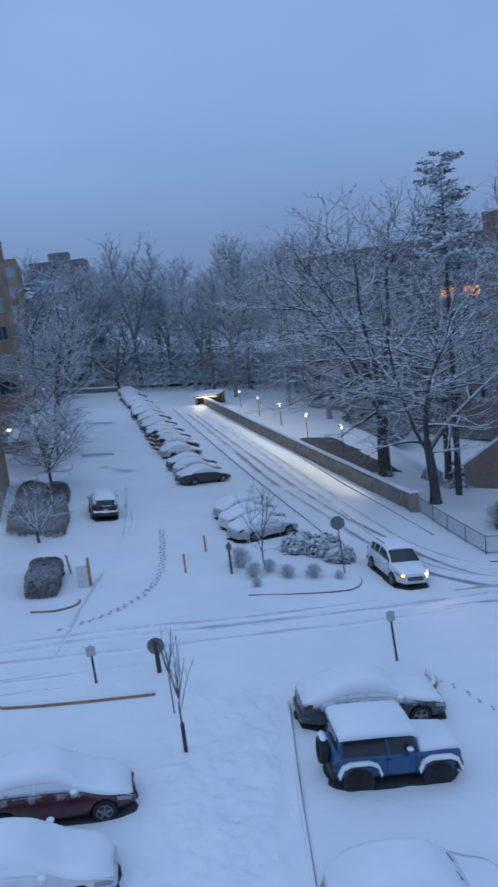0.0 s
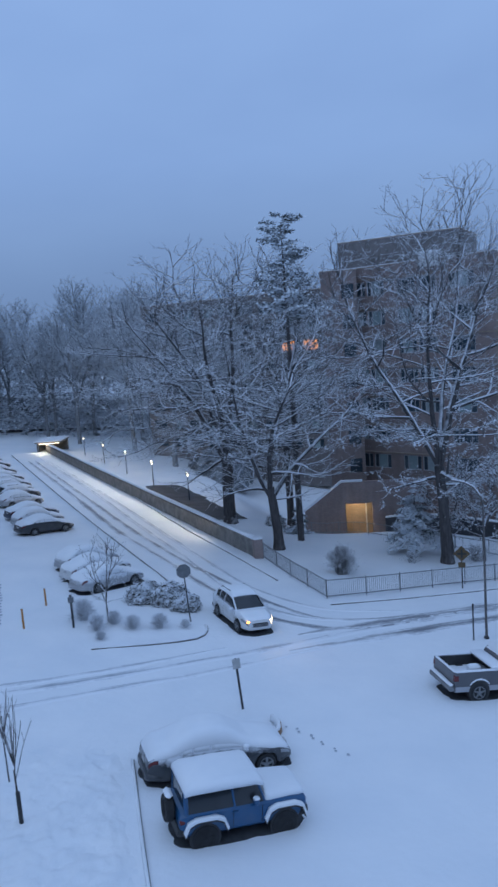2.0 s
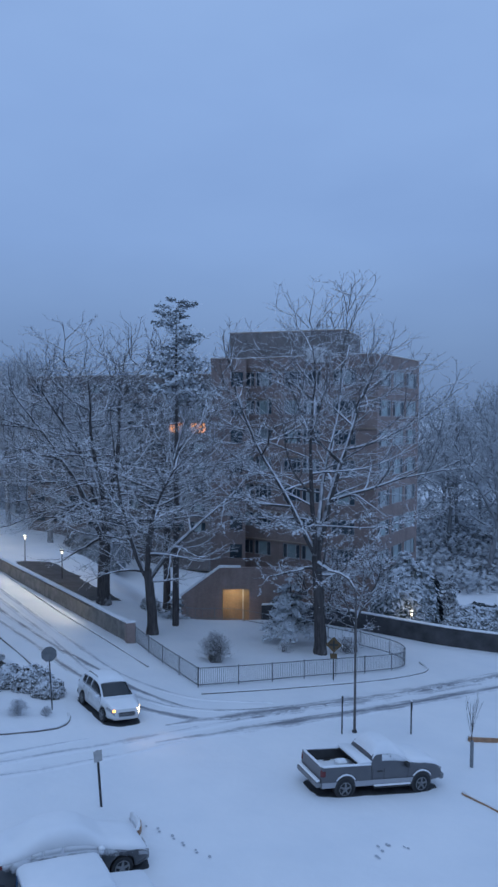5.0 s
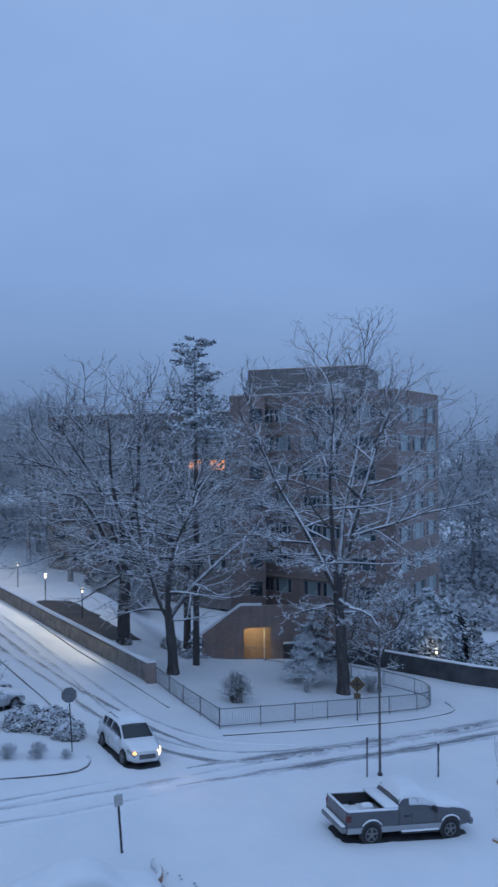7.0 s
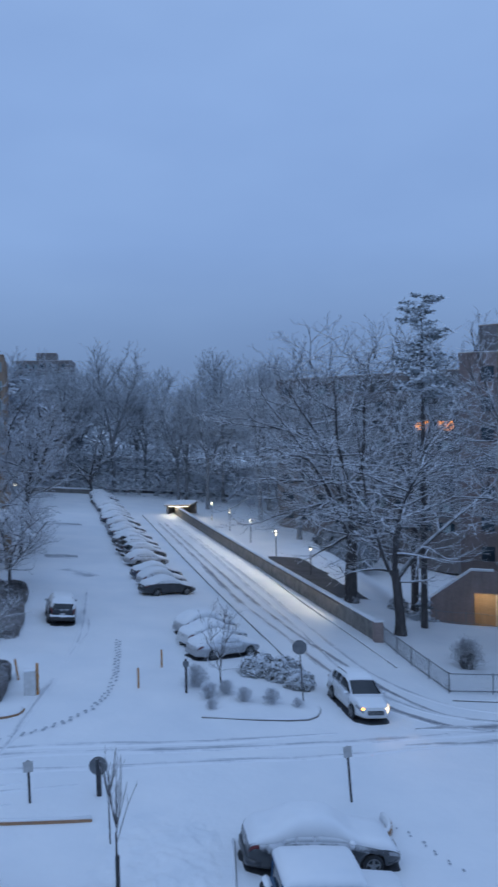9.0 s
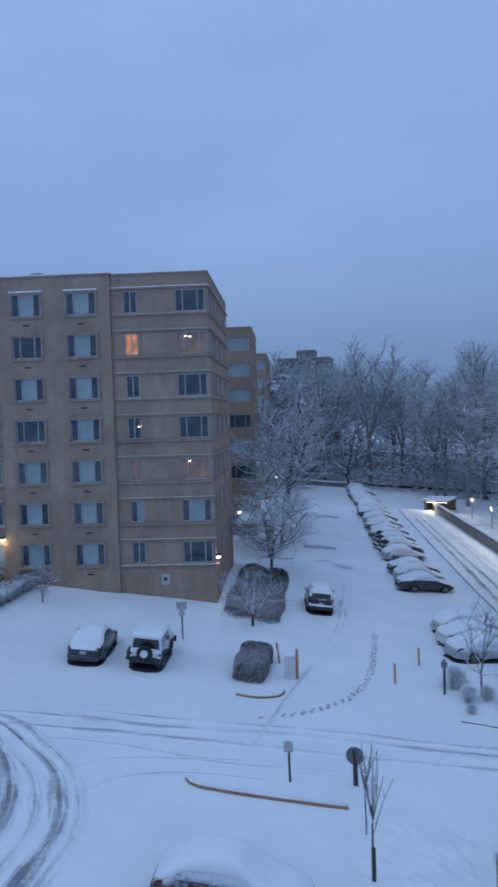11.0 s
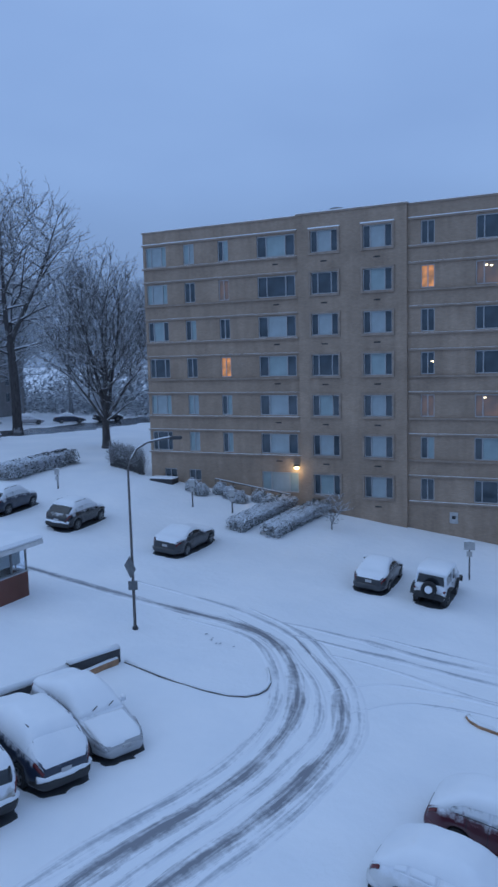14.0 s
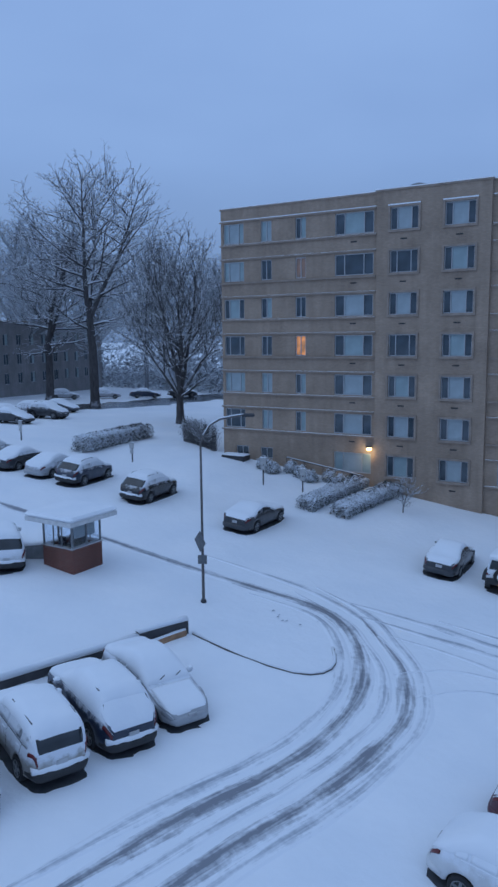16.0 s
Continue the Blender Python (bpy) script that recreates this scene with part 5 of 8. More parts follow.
def car(kind, paint_mat, label, m, snow=1.0, group="", clear=False, lit=False, rim=M_RIM, name="car", bare_hood=False, drape=None, dig=None):
    """A car under snow: skin with wheel openings, panes, lamps, wheels and the snow on it."""
    k, sh = KINDS[kind], Shell(kind)
    if group != "row of parked cars":
        bare_patch(m, k["L"] * 0.5, k["W"] * 0.5)
    dig = (0.13 if snow >= 1 else 0.07) if dig is None else dig
    b = thing(name, m @ pose(0, 0, -dig), label, "car", group)
    w, nose, tail, sill, hood, belt, roof = sh.w, sh.nose, sh.tail, k["sill"], k["hood"], k["belt"], k["roof"]
    tall = kind in ("suv", "boxy")
    seed = m.translation.x * 3.7 + m.translation.y
    drape = (1.0 if snow >= 1.05 else 0.3 if snow >= 0.8 and not clear else 0.0) if drape is None else drape
    part("body", sh.body(), paint_mat, b, smooth=True)
    part("underbody", Geo().box(tail + 0.25, -w * 0.72, sill - 0.06, nose - 0.25, w * 0.72, sill + 0.3), M_BLACK, b)
    pane_mat = M_CARGLASS if clear or snow < 0.75 else M_FROSTGLASS if snow < 1.1 else M_CAP
    cuts = [(k["cowl"] - 0.2, k["rf"] - 0.72), (k["rf"] - 0.79, k["rr"] + (0.34 if tall else 0.12))]
    if tall:
        cuts.append((k["rr"] + 0.27, k["rr"] - 0.12))
    else:
        cuts.append((k["rr"] + 0.05, k["rr"] - 0.25))
    for s in (1, -1):
        for xa, xb in cuts:
            g = sh.patch(xa, xb, 5.12, 7.0, s, need=0.16)
            if g:
                part("side_window", g, pane_mat, b, "dark side window" if pane_mat is M_CARGLASS else "side window caked with snow" if pane_mat is M_CAP else "side window dusted with snow", True)
        part("window_trim", sh.patch(k["cowl"] - 0.15, k["rr"] - 0.1, 4.75, 5.0, s, 0.008, 10, 1), M_BLACK if snow < 1.1 else M_CAP, b)
        part("headlight", sh.patch(nose - 0.5, nose - 0.045, 2.85, 3.95, s, 0.014, 6, 3), M_HEADLIT if lit and s > 0 else M_CLEARLENS, b, "lit headlight" if lit else "", True)
        if lit:
            part("lamp_bulb", Geo().box(nose - 0.2, min(s * w * 0.58, s * w * 0.76), hood - 0.34, nose - 0.06, max(s * w * 0.58, s * w * 0.76), hood - 0.21, bevel=0.05), M_HEADLIT if s > 0 else M_AMBER, b, "glowing lamp")
        part("tail_light", sh.patch(tail + 0.02, tail + 0.3, 3.0, 4.1, s, 0.016, 5, 3), M_REDLENS, b, smooth=True)
        for x in (k["cowl"] - 0.12, k["rf"] - 0.78, k["rr"] + 0.2):
            if snow < 1.1:
                part("door_seam", sh.patch(x, x + 0.014, 0.7, 4.6, s, 0.004, 1, 6), M_BLACK, b)
        for x in (k["rf"] - 0.55, k["rr"] + 0.42):
            q = sh.point(x, 3.2, s)
            part("door_handle", Geo().box(x - 0.1, q[1] - 0.02, q[2] - 0.02, x + 0.1, q[1] + 0.02, q[2] + 0.02, bevel=0.012), paint_mat, b)
        part("sill_trim", sh.patch(k["ra"] + k["wr"] * 1.2, k["fa"] - k["wr"] * 1.2, 0.0, 0.9, s, 0.012, 4, 2), M_BLACK, b)
        xm, y0, y1 = k["cowl"] - 0.34, *sorted((s * w * 0.95, s * (w + 0.2)))
        mg = part("mirror", Geo().box(xm - 0.08, y0, belt - 0.01, xm + 0.08, y1, belt + 0.14, bevel=0.05), paint_mat, b, smooth=True)
        if snow > 0.3 and not clear:
            part("snow", Geo().box(xm - 0.1, min(s * w, s * (w + 0.2)), belt + 0.11, xm + 0.1, max(s * w, s * (w + 0.2)), belt + 0.22, bevel=0.05), M_CAP, mg, smooth=True)
        for x in (k["fa"], k["ra"]):
            n, R = 18, k["wr"] * 1.14
            part("wheel_well", Geo().loft([[(x + R * math.cos(a), yy, k["wr"] + R * math.sin(a)) for a in (i * 2 * math.pi / n for i in range(n))] for yy in (s * w * 0.45, s * w * 0.7)]), M_BLACK, b)
            wheel(b, x, s * (w - 0.11), k["wr"], s, rim)
    part("windscreen", sh.screen(k["cowl"] - 0.06, k["rf"] + 0.07), M_CARGLASS, b, "dark windscreen", True)
    part("rear_window", sh.screen(k["rr"] - (0.24 if tall else 0.12), k["tb"] + (0.02 if tall else 0.14)), M_CARGLASS, b, "dark rear window", True)
    for y in (-0.45, 0.15):
        q0, q1 = sh.point(k["cowl"] - 0.02, 10), sh.point(k["cowl"] - 0.3, 10)
        rise = 0.02 if clear else 0.115 * snow
        part("wiper", Geo().tube((q0[0] - 0.08, y + 0.15, q0[2] + rise * 0.9), (q0[0] - 0.16, y + 0.36, q0[2] + rise * 0.9 + 0.06), 0.016, n=5), M_BLACK, b)
    part("grille", Geo().box(nose - 0.08, -w * 0.4, hood - 0.52, nose + 0.012, w * 0.4, hood - 0.43, bevel=0.02), M_BLACK, b)
    part("air_intake", Geo().box(nose - 0.08, -w * 0.5, sill + 0.09, nose + 0.014, w * 0.5, sill + 0.2, bevel=0.02), M_BLACK, b)
    part("front_plate", Geo().box(nose - 0.02, -0.15, sill + 0.22, nose + 0.02, 0.15, sill + 0.35), M_PLATE, b)
    part("rear_bumper", Geo().loft([[(x, a, z) for a, z in ring(ww, sill + 0.03, sill + 0.16, sill + 0.3, 0.06)] for x, ww in ((tail - 0.07, w * 0.68), (tail - 0.02, w * 0.82), (tail + 0.14, w * 0.93), (tail + 0.4, w * 0.99))]), paint_mat if not tall else M_BLACK, b, smooth=True)
    part("front_bumper", Geo().loft([[(x, a, z) for a, z in ring(ww, sill + 0.03, sill + 0.14, sill + 0.26, 0.06)] for x, ww in ((nose + 0.02, w * 0.58), (nose - 0.03, w * 0.7), (nose - 0.2, w * 0.83), (nose - 0.5, w * 0.955))]), paint_mat, b, smooth=True)
    part("number_plate", Geo().box(tail - 0.02, -0.16, sill + 0.38, tail + 0.1, 0.16, sill + 0.52), M_PLATE, b)
    if tall:
        for s in (1, -1):
            part("roof_rail", Geo().path([(k["rf"] - 0.35, s * w * 0.66, roof - 0.02), (k["rf"] - 0.5, s * w * 0.68, roof + 0.05), (k["rr"] + 0.15, s * w * 0.68, roof + 0.04), (k["rr"], s * w * 0.66, roof - 0.04)], 0.022, 6), M_BLACK, b)
    if lit:
        gr = part("chrome_grille", Geo().box(nose - 0.12, -0.44, hood - 0.55, nose + 0.03, 0.44, hood - 0.33, bevel=0.04), M_BLACK, b)
        for z in (hood - 0.52, hood - 0.46, hood - 0.40):
            part("bar", Geo().box(nose, -0.44, z, nose + 0.045, 0.44, z + 0.03), M_RIM, gr, "bright bar")
    if snow <= 0:
        return b
    thick = 0.17 * snow
    if clear:
        part("roof_snow", sh.snow(k["rr"] - 0.05, k["rf"] + 0.02, thick, 0.0, seed), M_CAP, b, "snow on the roof", True)
        part("hood_snow", sh.snow(k["cowl"] + 0.05, nose - 0.14, 0.035, 0.0, seed + 3, lambda x: w * 0.82), M_CAP, b, "thin snow on the hood", True)
    elif tall:
        part("snow_cover", sh.snow(k["rr"] - (0.27 if snow >= 0.9 else 0.16), nose - 0.08 if not bare_hood else k["cowl"] - 0.05, thick, drape, seed), M_CAP, b, "smooth thick snow on roof and hood", True)
        low = sh.zt(k["tb"])
        part("bumper_snow", Geo().loft([[(tail + 0.16, y, sill + 0.27), (tail - 0.07 + 0.25 * abs(y) ** 4, y, sill + 0.27), (tail - 0.09 + 0.25 * abs(y) ** 4, y, sill + 0.34), (tail + 0.02, y, sill + 0.43), (tail + 0.16, y, sill + 0.44)] for y in (-w * 0.9, -w * 0.6, -w * 0.2, w * 0.2, w * 0.6, w * 0.9)]), M_CAP, b, smooth=True)
        if snow >= 1.05:
            part("tailgate_snow", sh.snow(tail + 0.04, k["rr"] - 0.1, 0.09, 1.0, seed + 9), M_CAP, b, "snow over the tailgate", True)
    else:
        part("snow_cover", sh.snow(tail + 0.03, nose - 0.06 if not bare_hood else k["cowl"] - 0.05, thick, drape, seed), M_CAP, b, "smooth thick snow blanket", True)
    if bare_hood:
        part("hood_snow", sh.snow(k["cowl"] + 0.06, nose - 0.12, 0.05, 0.0, seed + 3, lambda x: w * 0.84), M_CAP, b, "thinner snow on the hood", True)
    return b


def jeep_extras(b, snow_on=True, hidden_colour=None):
    """Fender flares with snow and a spare wheel."""
    k = KINDS["jeep"]
    w = k["W"] / 2
    for x in (k["fa"], k["ra"]):
        for s in (1, -1):
            y0, y1 = sorted((s * (w - 0.02), s * (w + 0.16)))
            arc = [(-0.62, 0.62), (-0.5, 0.92), (-0.28, 1.02), (0.28, 1.02), (0.5, 0.92), (0.62, 0.62)]
            g, sn = Geo(), Geo()
            for (a, za), (c, zc) in zip(arc, arc[1:]):
                g.add([(x + a, y0, za), (x + c, y0, zc), (x + c, y1, zc), (x + a, y1, za), (x + a, y0, za - 0.05), (x + c, y0, zc - 0.05), (x + c, y1, zc - 0.05), (x + a, y1, za - 0.05)],
                      [(0, 1, 2, 3), (7, 6, 5, 4), (3, 2, 6, 7), (1, 0, 4, 5)])
                t = 0.11
                sn.add([(x + a, y0, za), (x + c, y0, zc), (x + c, y1 , zc), (x + a, y1, za), (x + a * 1.06, y0, za + t), (x + c * 1.06, y0, zc + t), (x + c * 1.06, y1, zc + t * 0.7), (x + a * 1.06, y1, za + t * 0.7)],
                       [(4, 5, 6, 7), (3, 2, 1, 0), (3, 7, 6, 2), (1, 5, 4, 0)])
            fl = part("fender_flare", g, M_BLACK, b)
            if snow_on:
                part("snow", sn, M_CAP, fl, smooth=True)
    sp = Geo()
    n, r, x, z = 20, 0.40, -k["L"] / 2 - 0.04, 1.05
    sp.loft([[(xx, rad * math.cos(a), z + rad * math.sin(a)) for a in (i * 2 * math.pi / n for i in range(n))] for xx, rad in ((x, r * 0.9), (x - 0.04, r), (x - 0.2, r), (x - 0.25, r * 0.9), (x - 0.23, r * 0.6), (x - 0.18, r * 0.5))])
    spare = part("spare_wheel", sp, M_TYRE, b)
    if not snow_on:
        part("wheel_cover", Geo().loft([[(xx, rad * math.cos(a), z + rad * math.sin(a)) for a in (i * 2 * math.pi / n for i in range(n))] for xx, rad in ((x - 0.18, 0.2), (x - 0.262, 0.19), (x - 0.27, 0.1))]), M_CWHITE, spare, "white wheel cover")
    if snow_on:
        part("snow", Geo().box(x - 0.24, -0.26, z + 0.34, x - 0.02, 0.26, z + 0.52, bevel=0.08), M_CAP, spare)


def pickup(m):
    bare_patch(m, 2.9, 1.0)
    b = thing("pickup_truck", m, "grey two-tone pickup truck with snow in its open bed", "truck")
    w, sill, wr, fa, ra = 1.0, 0.48, 0.41, 1.86, -1.82
    nose, tail, bed = 2.95, -2.95, -0.62
    sh = Shell("pickup")
    part("body", sh.body(), M_PGREY, b, smooth=True)
    part("underbody", Geo().box(-0.6, -w * 0.7, 0.4, nose - 0.3, w * 0.7, 0.8), M_BLACK, b)
    part("grille", Geo().box(nose - 0.1, -0.6, 0.72, nose + 0.015, 0.6, 0.9, bevel=0.03), M_BLACK, b)
    bedg = Geo()
    bedg.box(tail + 0.02, -w, sill, bed - 0.03, -w + 0.11, 1.30).box(tail + 0.02, w - 0.11, sill, bed - 0.03, w, 1.30)
    bedg.box(tail, -w + 0.11, sill + 0.1, tail + 0.1, w - 0.11, 1.28).box(bed - 0.12, -w + 0.11, sill, bed - 0.03, w - 0.11, 1.30)
    bedg.box(tail + 0.1, -w + 0.11, 0.62, bed - 0.12, w - 0.11, 0.7)
    part("bed", bedg, M_PGREY, b)
    part("bed_liner", Geo().box(tail + 0.1, -w + 0.12, 0.7, bed - 0.125, -w + 0.13, 1.28).box(tail + 0.1, w - 0.13, 0.7, bed - 0.125, w - 0.12, 1.28).box(bed - 0.14, -w + 0.13, 0.7, bed - 0.125, w - 0.13, 1.28).box(tail + 0.101, -w + 0.13, 0.7, tail + 0.115, w - 0.13, 1.26), M_BLACK, b)
    sn = Geo()
    rows = []
    for i in range(9):
        x = tail + 0.13 + i * (bed - tail - 0.3) / 8
        rows.append([(x, y, 0.72 + 0.14 + 0.22 * max(0, noise.noise((x * 1.3, y * 1.5, 4)) + 0.35) * (1 - abs(y))) for y in (-0.85, -0.5, -0.15, 0.2, 0.5, 0.85)])
    sn.loft(rows, caps=False, closed=False)
    part("bed_snow", sn, M_CAP, b, "lumpy snow in the bed", True)
    part("bed_box", Geo().box(-1.95, -0.4, 0.95, -1.4, 0.0, 1.3, bevel=0.08), M_CAP, b, "snowy box in the bed")
    part("rail_snow", Geo().box(tail + 0.02, -w - 0.01, 1.30, bed - 0.03, -w + 0.12, 1.38, bevel=0.03).box(tail + 0.02, w - 0.12, 1.30, bed - 0.03, w + 0.01, 1.38, bevel=0.03).box(tail - 0.01, -w + 0.13, 1.28, tail + 0.11, w - 0.13, 1.36, bevel=0.03), M_CAP, b)
    part("trim_band", Geo().box(tail + 0.05, -w - 0.012, sill, nose - 0.7, -w + 0.02, sill + 0.22).box(tail + 0.05, w - 0.02, sill, nose - 0.7, w + 0.012, sill + 0.22), M_PSILVER, b, "pale silver lower panels")
    for s in (1, -1):
        part("side_window", sh.patch(1.12, -0.12, 5.12, 7.0, s, need=0.16), M_FROSTGLASS, b, "side window dusted with snow", True)
    part("windscreen", sh.screen(1.24, 0.7), M_CARGLASS, b, smooth=True)
    part("snow_cover", sh.snow(-0.58, nose - 0.06, 0.18, 0.35, 4.0), M_CAP, b, "smooth thick snow blanket", True)
    tray = part("bed_cover", Geo().box(bed - 0.62, -w + 0.02, 1.30, bed - 0.02, w - 0.02, 1.36), M_BLACK, b, "cover across the front of the bed")
    part("snow", Geo().box(bed - 0.66, -w + 0.0, 1.36, bed - 0.0, w - 0.0, 1.50, bevel=0.06), M_CAP, tray, smooth=True)
    for x in (fa, ra):
        for s in (1, -1):
            n, R = 18, wr * 1.17
            part("wheel_arch", Geo().loft([[(x + R * math.cos(a), yy, wr + 0.03 + R * math.sin(a)) for a in (i * 2 * math.pi / n for i in range(n))] for yy in (s * 0.7, s * (w + 0.016))]), M_BLACK, b)
            wheel(b, x, s * (w - 0.1), wr, s, M_RIM, 0.26)
            if x == ra or True:
                y0, y1 = sorted((s * (w - 0.01), s * (w + 0.05)))
                arc = [(x + (R + 0.05) * math.cos(a), wr + 0.03 + (R + 0.05) * math.sin(a)) for a in (math.pi * (0.2 + 0.6 * i / 8) for i in range(9))]
                part("arch_snow", Geo().loft([[(px, y0, pz), (px, y1, pz), (px, y1, pz + 0.05), (px, y0, pz + 0.06)] for px, pz in arc]), M_CAP, b)
    part("rear_bumper", Geo().box(tail - 0.2, -w * 0.97, 0.5, tail + 0.05, w * 0.97, 0.72, bevel=0.04), M_GALV, b)
    part("bumper_snow", Geo().box(tail - 0.2, -w * 0.95, 0.72, tail - 0.01, w * 0.95, 0.82, bevel=0.04), M_CAP, b)
    part("front_bumper", Geo().box(nose - 0.1, -w * 0.94, 0.5, nose + 0.12, w * 0.94, 0.76, bevel=0.05), M_GALV, b)
    part("running_board", Geo().box(bed + 0.1, -w - 0.12, 0.4, 1.3, -w + 0.02, 0.46), M_BLACK, b)
    part("running_board_snow", Geo().box(bed + 0.12, -w - 0.12, 0.46, 1.28, -w - 0.013, 0.52, bevel=0.02), M_CAP, b)
    for s in (1, -1):
        y0, y1 = sorted((s * w * 0.84, s * (w + 0.008)))
        part("tail_light", Geo().box(tail - 0.01, y0, 0.92, tail + 0.2, y1, 1.2, bevel=0.03), M_REDLENS, b)
        y0, y1 = sorted((s * w * 0.62, s * w * 0.86))
        part("headlight", Geo().box(nose - 0.22, y0, 0.84, nose + 0.01, y1, 1.0, bevel=0.04), M_CLEARLENS, b)
        y0, y1 = sorted((s * w * 0.97, s * (w + 0.24)))
        part("mirror", Geo().box(0.95, y0, 1.2, 1.1, y1, 1.42, bevel=0.04), M_BLACK, b)
        y0, y1 = sorted((s * w * 0.97, s * (w + 0.03)))
        part("door_handle", Geo().box(-0.35, y0, 1.03, -0.12, y1, 1.07), M_BLACK, b)
        y0, y1 = sorted((s * w * 0.95, s * (w + 0.004)))
        part("door_seam", Geo().box(bed + 0.05, y0, 0.6, bed + 0.065, y1, 1.15).box(1.15, y0, 0.6, 1.165, y1, 1.15).box(-0.02, y0, 0.6, -0.005, y1, 1.15), M_BLACK, b)
    return b


M_JBLUE = paint("blue paint", (0.003, 0.075, 0.19), 0.35, 0.0)
M_CWHITE = paint("white paint", (0.62, 0.63, 0.64), 0.35, 0.25)
M_CSILVER = paint("silver paint", (0.36, 0.37, 0.39), 0.3, 0.35)
M_CDARK = paint("dark grey paint", (0.026, 0.029, 0.036), 0.3, 0.08)
M_CBLACK = paint("black paint", (0.010, 0.012, 0.016), 0.25, 0.06)
M_CBLUE = paint("dark blue paint", (0.014, 0.024, 0.05), 0.3, 0.08)
M_CRED = paint("dark red paint", (0.075, 0.008, 0.018), 0.3, 0.16)
M_CFROST = paint("dark paint under blown snow", (0.03, 0.034, 0.042), 0.35, 0.24)
M_CBEIGE = paint("champagne paint", (0.30, 0.28, 0.25), 0.35, 0.3)
M_PGREY = paint("grey truck paint", (0.085, 0.088, 0.10), 0.35, 0.0)
M_PSILVER = paint("silver truck paint", (0.33, 0.34, 0.37), 0.35, 0.2)

# near the walk
j = off_roader(M_JBLUE, "blue two-door off-roader under a thick slab of snow", on_ground(3.42, 20.05, 6, -0.05), rim=M_TYRE)
jeep_extras(j)
car("large", M_CFROST, "dark sedan buried in smooth snow beside a blue off-roader", on_ground(3.45, 23.4, 6), 1.2, drape=0.6)
car("hatch", M_CSILVER, "silver hatchback buried in snow beside the walk", on_ground(2.95, 14.5, 4), 1.15, drape=0.4, bare_hood=True)
car("hatch", M_CRED, "dark red car under thick snow", on_ground(-6.3, 18.75, 10), 1.0, drape=0.3)
car("hatch", M_CWHITE, "white car buried in snow beside a red one", on_ground(-6.35, 15.65, 8), 1.15, drape=0.45)
pickup(on_ground(16.95, 27.1, -2, -0.1))
SUV_AT = on_ground(7.65, 37.7, -79, -0.04)
for s in (0.6, -0.6):
    lt = bpy.data.lights.new("head_lamp", "SPOT")
    lt.energy, lt.color, lt.spot_size, lt.spot_blend, lt.shadow_soft_size = 75, (1.0, 0.74, 0.62), radians(60), 1.0, 0.08
    new("head_lamp", lt).matrix_world = look(SUV_AT @ Vector((2.5, s, 0.78)), SUV_AT @ Vector((13.0, s * 2.5 + 2.5, 0.1)))
suv = car("suv", M_CWHITE, "white sport utility car with lit headlights on the snowy road", on_ground(7.65, 37.7, -79, -0.04), 0.8, clear=True, lit=True, name="lit_car")
# by the tan building
car("sedan", M_CDARK, "dark sedan with snow on roof and boot, by the tan building", on_ground(-19.45, 35.5, 104), 0.7)
wj = off_roader(M_CWHITE, "white off-roader with spare wheel, parked by the tan building", on_ground(-16.2, 35.8, 102), 0.8)
jeep_extras(wj, False)
car("muscle", M_CDARK, "dark grey coupe dusted with snow", on_ground(-30.4, 31.6, 104), 0.6)
car("suv", M_CBLACK, "black sport utility car with snow on its roof", on_ground(-38.2, 29.7, 108), 0.9)
car("suv", M_CBLUE, "dark blue sport utility car with snow on its roof", on_ground(-43.6, 28.3, 110), 0.9)
car("sedan", M_CSILVER, "silver sedan with snow on its roof", on_ground(-46.4, 27.6, 110), 0.8)
car("sedan", M_CDARK, "dark sedan under snow beside a silver one", on_ground(-49.2, 26.6, 110), 0.8)
car("hatch", M_CBEIGE, "pale hatchback under snow", on_ground(-52.3, 25.8, 110), 0.9)
# by the low wall
car("sedan", M_CSILVER, "silver sedan under thick snow by the low wall", on_ground(-18.9, 14.6, -8), 1.0, bare_hood=True, drape=0.7)
car("suv", M_CBLUE, "dark sport utility car under thick snow, tail to the road", on_ground(-18.9, 12.35, 172), 1.1)
car("boxy", M_CBEIGE, "pale compact sport utility car under snow, tail to the road", on_ground(-18.75, 9.95, 172), 0.97)
car("boxy", M_CDARK, "dark compact sport utility car under snow", on_ground(-18.85, 7.4, 172), 0.97)
car("suv", M_CWHITE, "white sport utility car under snow beyond the booth", on_ground(-33.2, 16.5, 160), 1.0)
# car park
car("boxy", M_CBLACK, "dark car with snowy roof alone in the car park", on_ground(-10.3, 51.8, 104), 0.95, drape=0.5)
for x, y, mat, kind, lab in ((0.9, 45.6, M_CSILVER, "sedan", "silver sedan under snow beside shrubs"), (0.3, 48.1, M_CWHITE, "sedan", "white sedan under snow"), (-0.2, 50.6, M_CSILVER, "hatch", "silver hatchback under snow")):
    car(kind, mat, lab, on_ground(x, y, 33), 0.95, "cars by the island")
protos = [car("sedan", M_CDARK, "snow-covered sedan in a long row of parked cars", on_ground(-3.4, 62.2, 29), 0.95, "row of parked cars", drape=0.25),
          car("hatch", M_CSILVER, "snow-covered hatchback in a long row of parked cars", on_ground(-4.04, 65.35, 29), 0.95, "row of parked cars", drape=0.25),
          car("sedan", M_CBLUE, "dark snow-covered sedan in a long row of parked cars", on_ground(-4.68, 68.5, 29), 0.95, "row of parked cars", drape=0.25),
          car("suv", M_CDARK, "snow-covered sport utility car in a long row of parked cars", on_ground(-6.6, 78.0, 29), 0.9, "row of parked cars")]
rr = random.Random(4)
